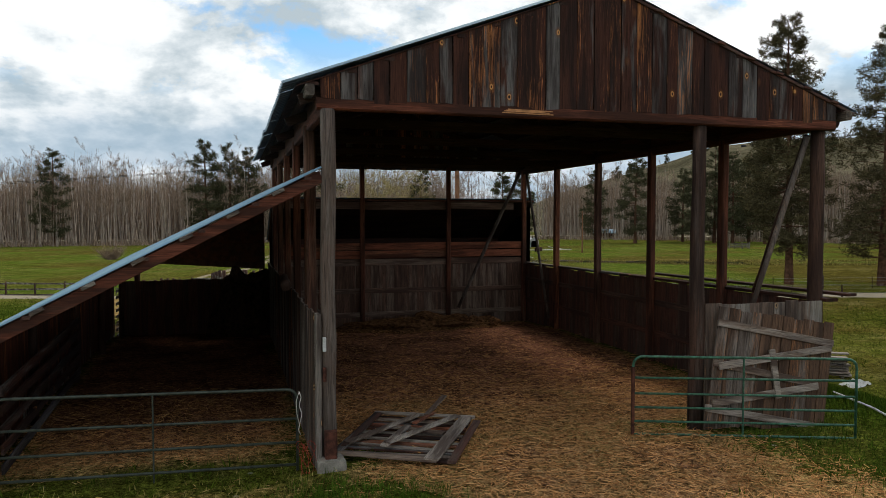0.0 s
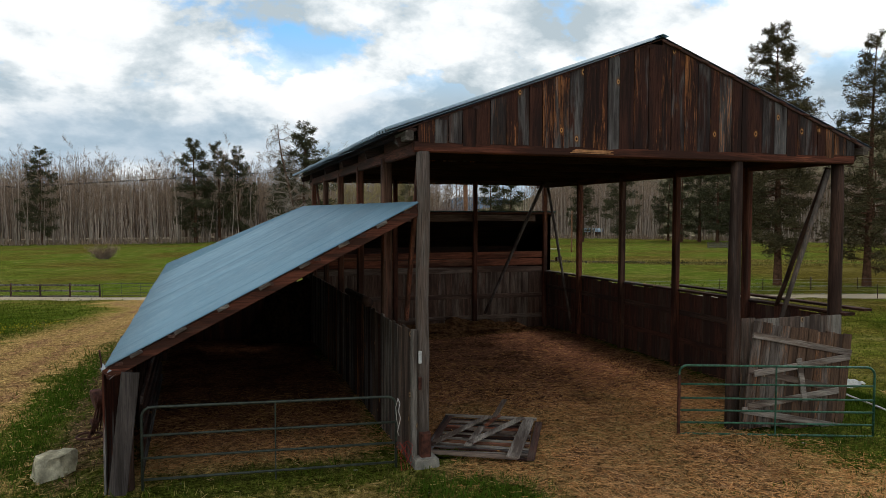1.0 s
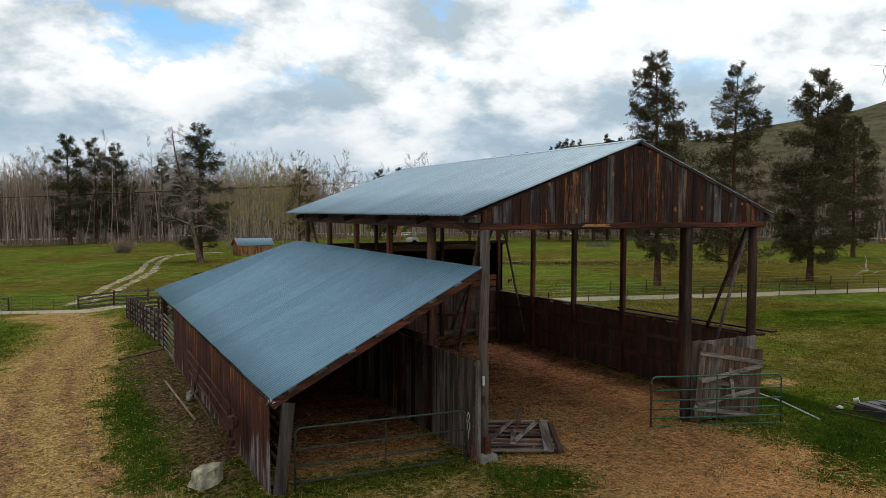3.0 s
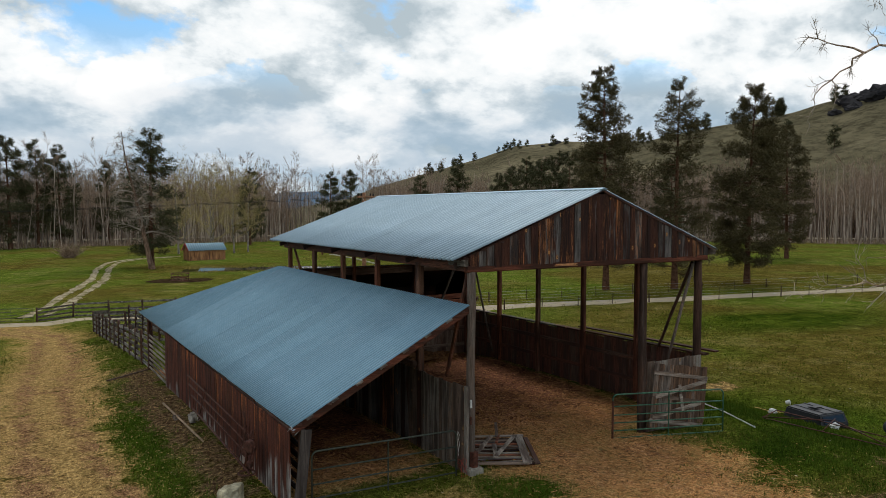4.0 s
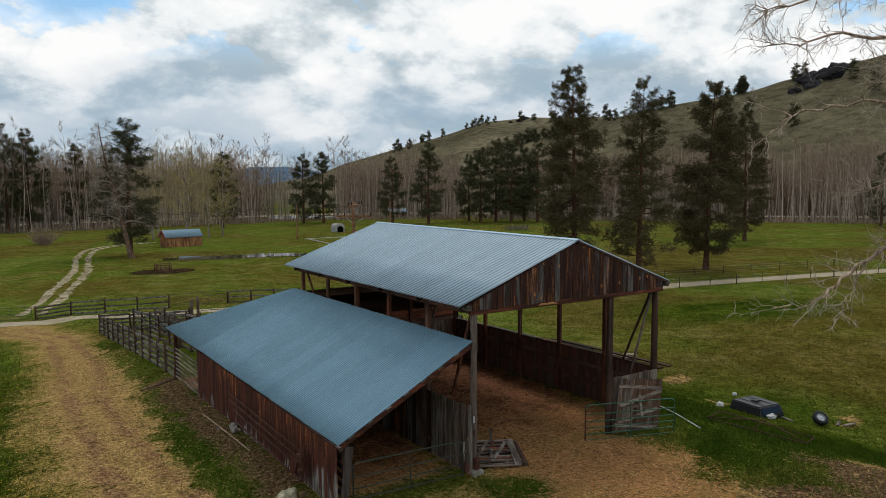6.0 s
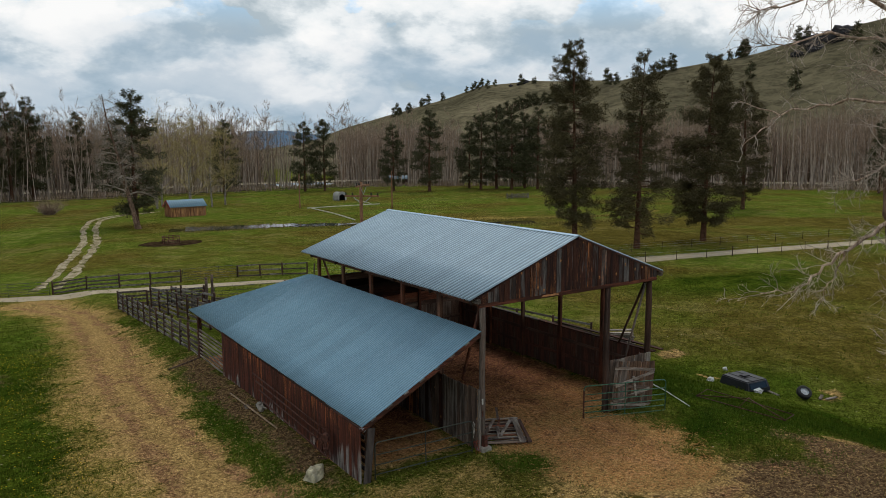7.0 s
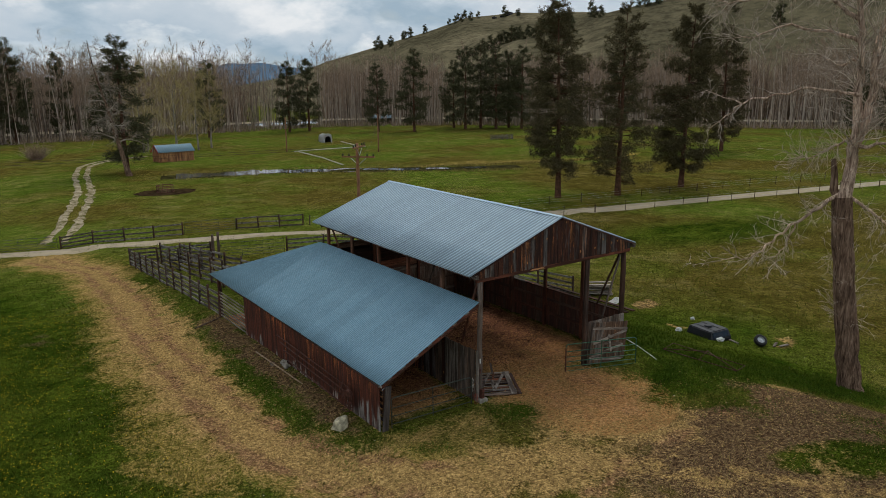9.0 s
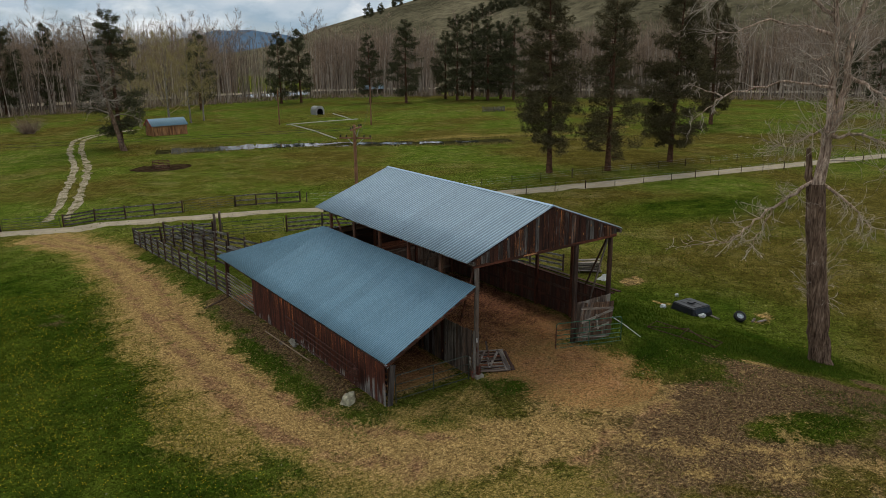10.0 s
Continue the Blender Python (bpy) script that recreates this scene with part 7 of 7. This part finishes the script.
build_hill()
crag = thing("rock_outcrop", "dark rocky outcrop on the hillside", "rock", (0, 0, 0))
cr = random.Random(21)
for i in range(22):
    az, r = (cr.gauss(60.2, 0.9), cr.uniform(575, 612)) if i < 17 else (cr.gauss(39.6, 0.7), cr.uniform(850, 890))
    w = cr.uniform(3.2, 7) * (1 if i < 17 else 0.6)
    x, y = bearing(az, r)
    blob("crag", (w, w, w * 0.62), (x, y, hill_height(az, r) + w * 0.15), ROCKFACE, crag, i + 60, 0.6, 2)
hp = random.Random(14)
spots = [(hp.uniform(29, 41), hp.uniform(850, 900)) for _ in range(20)] + [(36.3 + 8.4 * q / 27, 606 + hp.gauss(0, 10)) for q in range(28)] + [(hp.uniform(46, 60), hp.uniform(600, 622)) for _ in range(13)] + [(55.6 + hp.gauss(0, 0.4), 615) for _ in range(6)] + [(hp.uniform(50, 75), hp.uniform(420, 600)) for _ in range(7)]
small = pine(random.Random(77), 12, 0.25, 0.06, 9, 2.9, 5, 7, 0.05, 0.0, 0.25, 1.9)
first = None
for k, (az, r) in enumerate(spots):
    x, y = bearing(az, r)
    s = hp.uniform(0.55, 1.15)
    at = (x, y, hill_height(az, r) - 0.6)
    if first is None:
        first = plant("hill_pine", "small dark pine on the dry hillside", "tree", at, *small, BARK_BROWN, NEEDLES_FAR, 0, "pines on the hillside")
        first.scale = (s, s, s)
    else:
        t = copy_thing(first, pose(*at, 0, 0, k * 50))
        t.scale = (s, s, s)
v, f = [], []
for i, az in enumerate(np.arange(-40, 40, 0.5)):
    x, y = bearing(az, 3600)
    x2, y2 = bearing(az, 3300)
    hgt = 3600 * math.tan(radians(0.55 + 0.95 * math.exp(-((az - 21) / 4.5) ** 2) + 0.12 * noise.noise(Vector((az * 0.12, 0, 0))) + 0.2 * noise.noise(Vector((az * 0.5, 5, 0)))))
    v += [(x2, y2, -20), (x, y, hgt)]
    if i:
        f.append((2 * i - 2, 2 * i, 2 * i + 1, 2 * i - 1))
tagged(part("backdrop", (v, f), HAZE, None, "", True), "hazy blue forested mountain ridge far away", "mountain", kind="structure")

# ---- grass, straw and flowers ----


def scatter(name, label, category, mat, count, region, keep, make, seed):
    r = np.random.default_rng(seed)
    x, y = r.uniform(region[0], region[1], count), r.uniform(region[2], region[3], count)
    ok = keep(x, y, r)
    x, y = x[ok], y[ok]
    v, f = make(x, y, level(x, y), r)
    return tagged(part(name, (v.tolist(), f.tolist()), mat, None), label, category, kind="stuff")


def blades(size, width, per):
    def make(x, y, z, r):
        x, y, z = (np.repeat(q, per) for q in (x, y, z))
        n = len(x)
        a = r.uniform(0, math.tau, n)
        h, l = size * r.uniform(0.5, 1.3, n), size * r.uniform(0.1, 0.7, n)
        x, y = x + r.normal(0, 0.05, n), y + r.normal(0, 0.05, n)
        b = r.uniform(0, math.tau, n)
        wx, wy = np.cos(b) * width, np.sin(b) * width
        p = np.stack([np.stack([x - wx, y - wy, z], 1), np.stack([x + wx, y + wy, z], 1), np.stack([x + np.cos(a) * l, y + np.sin(a) * l, z + h], 1)], 1)
        return p.reshape(-1, 3), np.arange(3 * n).reshape(-1, 3)
    return make


def on_grass(x, y, r):
    straw, mud, lush, floor, dry, rut = masks(x, y)
    bare = np.maximum.reduce([straw, mud, floor * 2])
    return r.uniform(0, 1, len(x)) < np.clip(0.75 + 0.5 * lush - 1.25 * bare - 0.5 * dry - 0.8 * deep_sward(x, y), 0.0, 1)


def py_depth(y):
    return np.clip((y - 1.0) / 8.0, 0, 1)


def on_straw(x, y, r):
    straw, mud, lush, floor, dry, rut = masks(x, y)
    return (floor > 0.2) & (r.uniform(0, 1, len(x)) < straw * 0.95 * np.clip(1.15 - py_depth(y), 0.2, 1))


def on_dry(x, y, r):
    straw, mud, lush, floor, dry, rut = masks(x, y)
    return (floor < 0.1) & (r.uniform(0, 1, len(x)) < np.clip(dry * 1.2 - 0.9 * straw * (straw > 0.55), 0, 1))


def on_yard(x, y, r):
    straw, mud, lush, floor, dry, rut = masks(x, y)
    return (floor < 0.3) & (r.uniform(0, 1, len(x)) < np.maximum(straw * 0.9, 0.35 * mud) * (1 - 0.6 * rut))


def on_meadow(x, y, r):
    straw, mud, lush, floor, dry, rut = masks(x, y)
    patch = np.sin(x * 0.9 + 1.3 * np.sin(y * 0.5)) * np.sin(y * 0.7 + x * 0.3)
    return (np.maximum(straw, mud) < 0.2) & (r.uniform(0, 1, len(x)) < np.clip((-8 - x) / 8, 0.0, 1) * (0.55 + 0.45 * patch))


def heads(x, y, z, r):
    """Small tilted flower heads on the grass tips."""
    n = len(x)
    a, s = r.uniform(0, math.tau, n), r.uniform(0.010, 0.024, n)
    c, d = np.cos(a) * s, np.sin(a) * s
    t = r.normal(0, 0.35, (2, n)) * s
    h = z + r.uniform(0.07, 0.13, n)
    p = np.stack([np.stack([x + c, y + d, h + t[0]], 1), np.stack([x - d, y + c, h + t[1]], 1), np.stack([x - c, y - d, h - t[0]], 1), np.stack([x + d, y - c, h - t[1]], 1)], 1)
    return p.reshape(-1, 3), np.arange(4 * n).reshape(-1, 4)


scatter("grass", "short green spring grass tufts round the barn", "grass", BLADES, 52000, (-18, 20, -12, 24), on_grass, blades(0.10, 0.008, 4), 1)
scatter("grass", "short green pasture grass further out", "grass", BLADES, 30000, (-34, 48, -16, 62), on_grass, blades(0.16, 0.016, 3), 2)
scatter("dry_grass", "dry yellow grass along the edges of the drive", "grass", DRY_BLADES, 42000, (-15, 16, -15, 34), on_dry, blades(0.10, 0.007, 3), 6)
scatter("straw", "loose golden straw strewn on the stable floor", "straw", HAYS, 150000, (-5, 9.5, -7, 13.5), on_straw, strands(0.14, 0.0030, 0.02), 3)
scatter("straw", "thin pale straw litter over the worn yard and drive", "straw", STRAWS, 190000, (-13, 13, -15, 32), on_yard, strands(0.10, 0.0038, 0.01), 5)
scatter("dandelions", "yellow dandelion heads dotted through the meadow", "flowers", DANDELION, 46000, (-30, -9, -12, 30), on_meadow, heads, 4)


def on_bank(x, y, r):
    line = np.interp(x, (17, 33, 43, 54, 64, 75, 100), (114, 109.6, 104.6, 96.2, 89, 84, 76))
    off = np.abs(y - line)
    return (off > 3.4) & (off < 7.0) & (r.uniform(0, 1, len(x)) < np.where(x > 60, 0.9, 0.35))


scatter("grass", "dense dark green grass on the bank beside the yard", "grass", DEEP_BLADES, 90000, (-8, 24, -16, 18), lambda x, y, r: r.uniform(0, 1, len(x)) < deep_sward(x, y) * np.clip(1 - np.maximum(masks(x, y)[0], masks(x, y)[1]), 0, 1), blades(0.13, 0.009, 3), 19)
scatter("reeds", "pale dry reeds along the creek", "reeds", DRY_BLADES, 30000, (17, 100, 70, 122), on_bank, blades(0.4, 0.035, 3), 9)


def on_patch(x, y, r):
    a, b = disc(x, y, 0.4, -1.65, 1.1, 0.75, -0.6, 0.8), disc(x, y, -3.95, -2.2, 0.6, 0.35, -0.6, 0.8)
    c = disc(x, y, -6.75, 6.0, 0.5, 6.5, 0, 0.9)
    return r.uniform(0, 1, len(x)) < np.maximum.reduce([a, b, c * 0.7])


scatter("grass", "bright fresh grass growing at the foot of the barn", "grass", FRESH_BLADES, 40000, (-8, 2.5, -4, 12), on_patch, blades(0.11, 0.007, 3), 15)
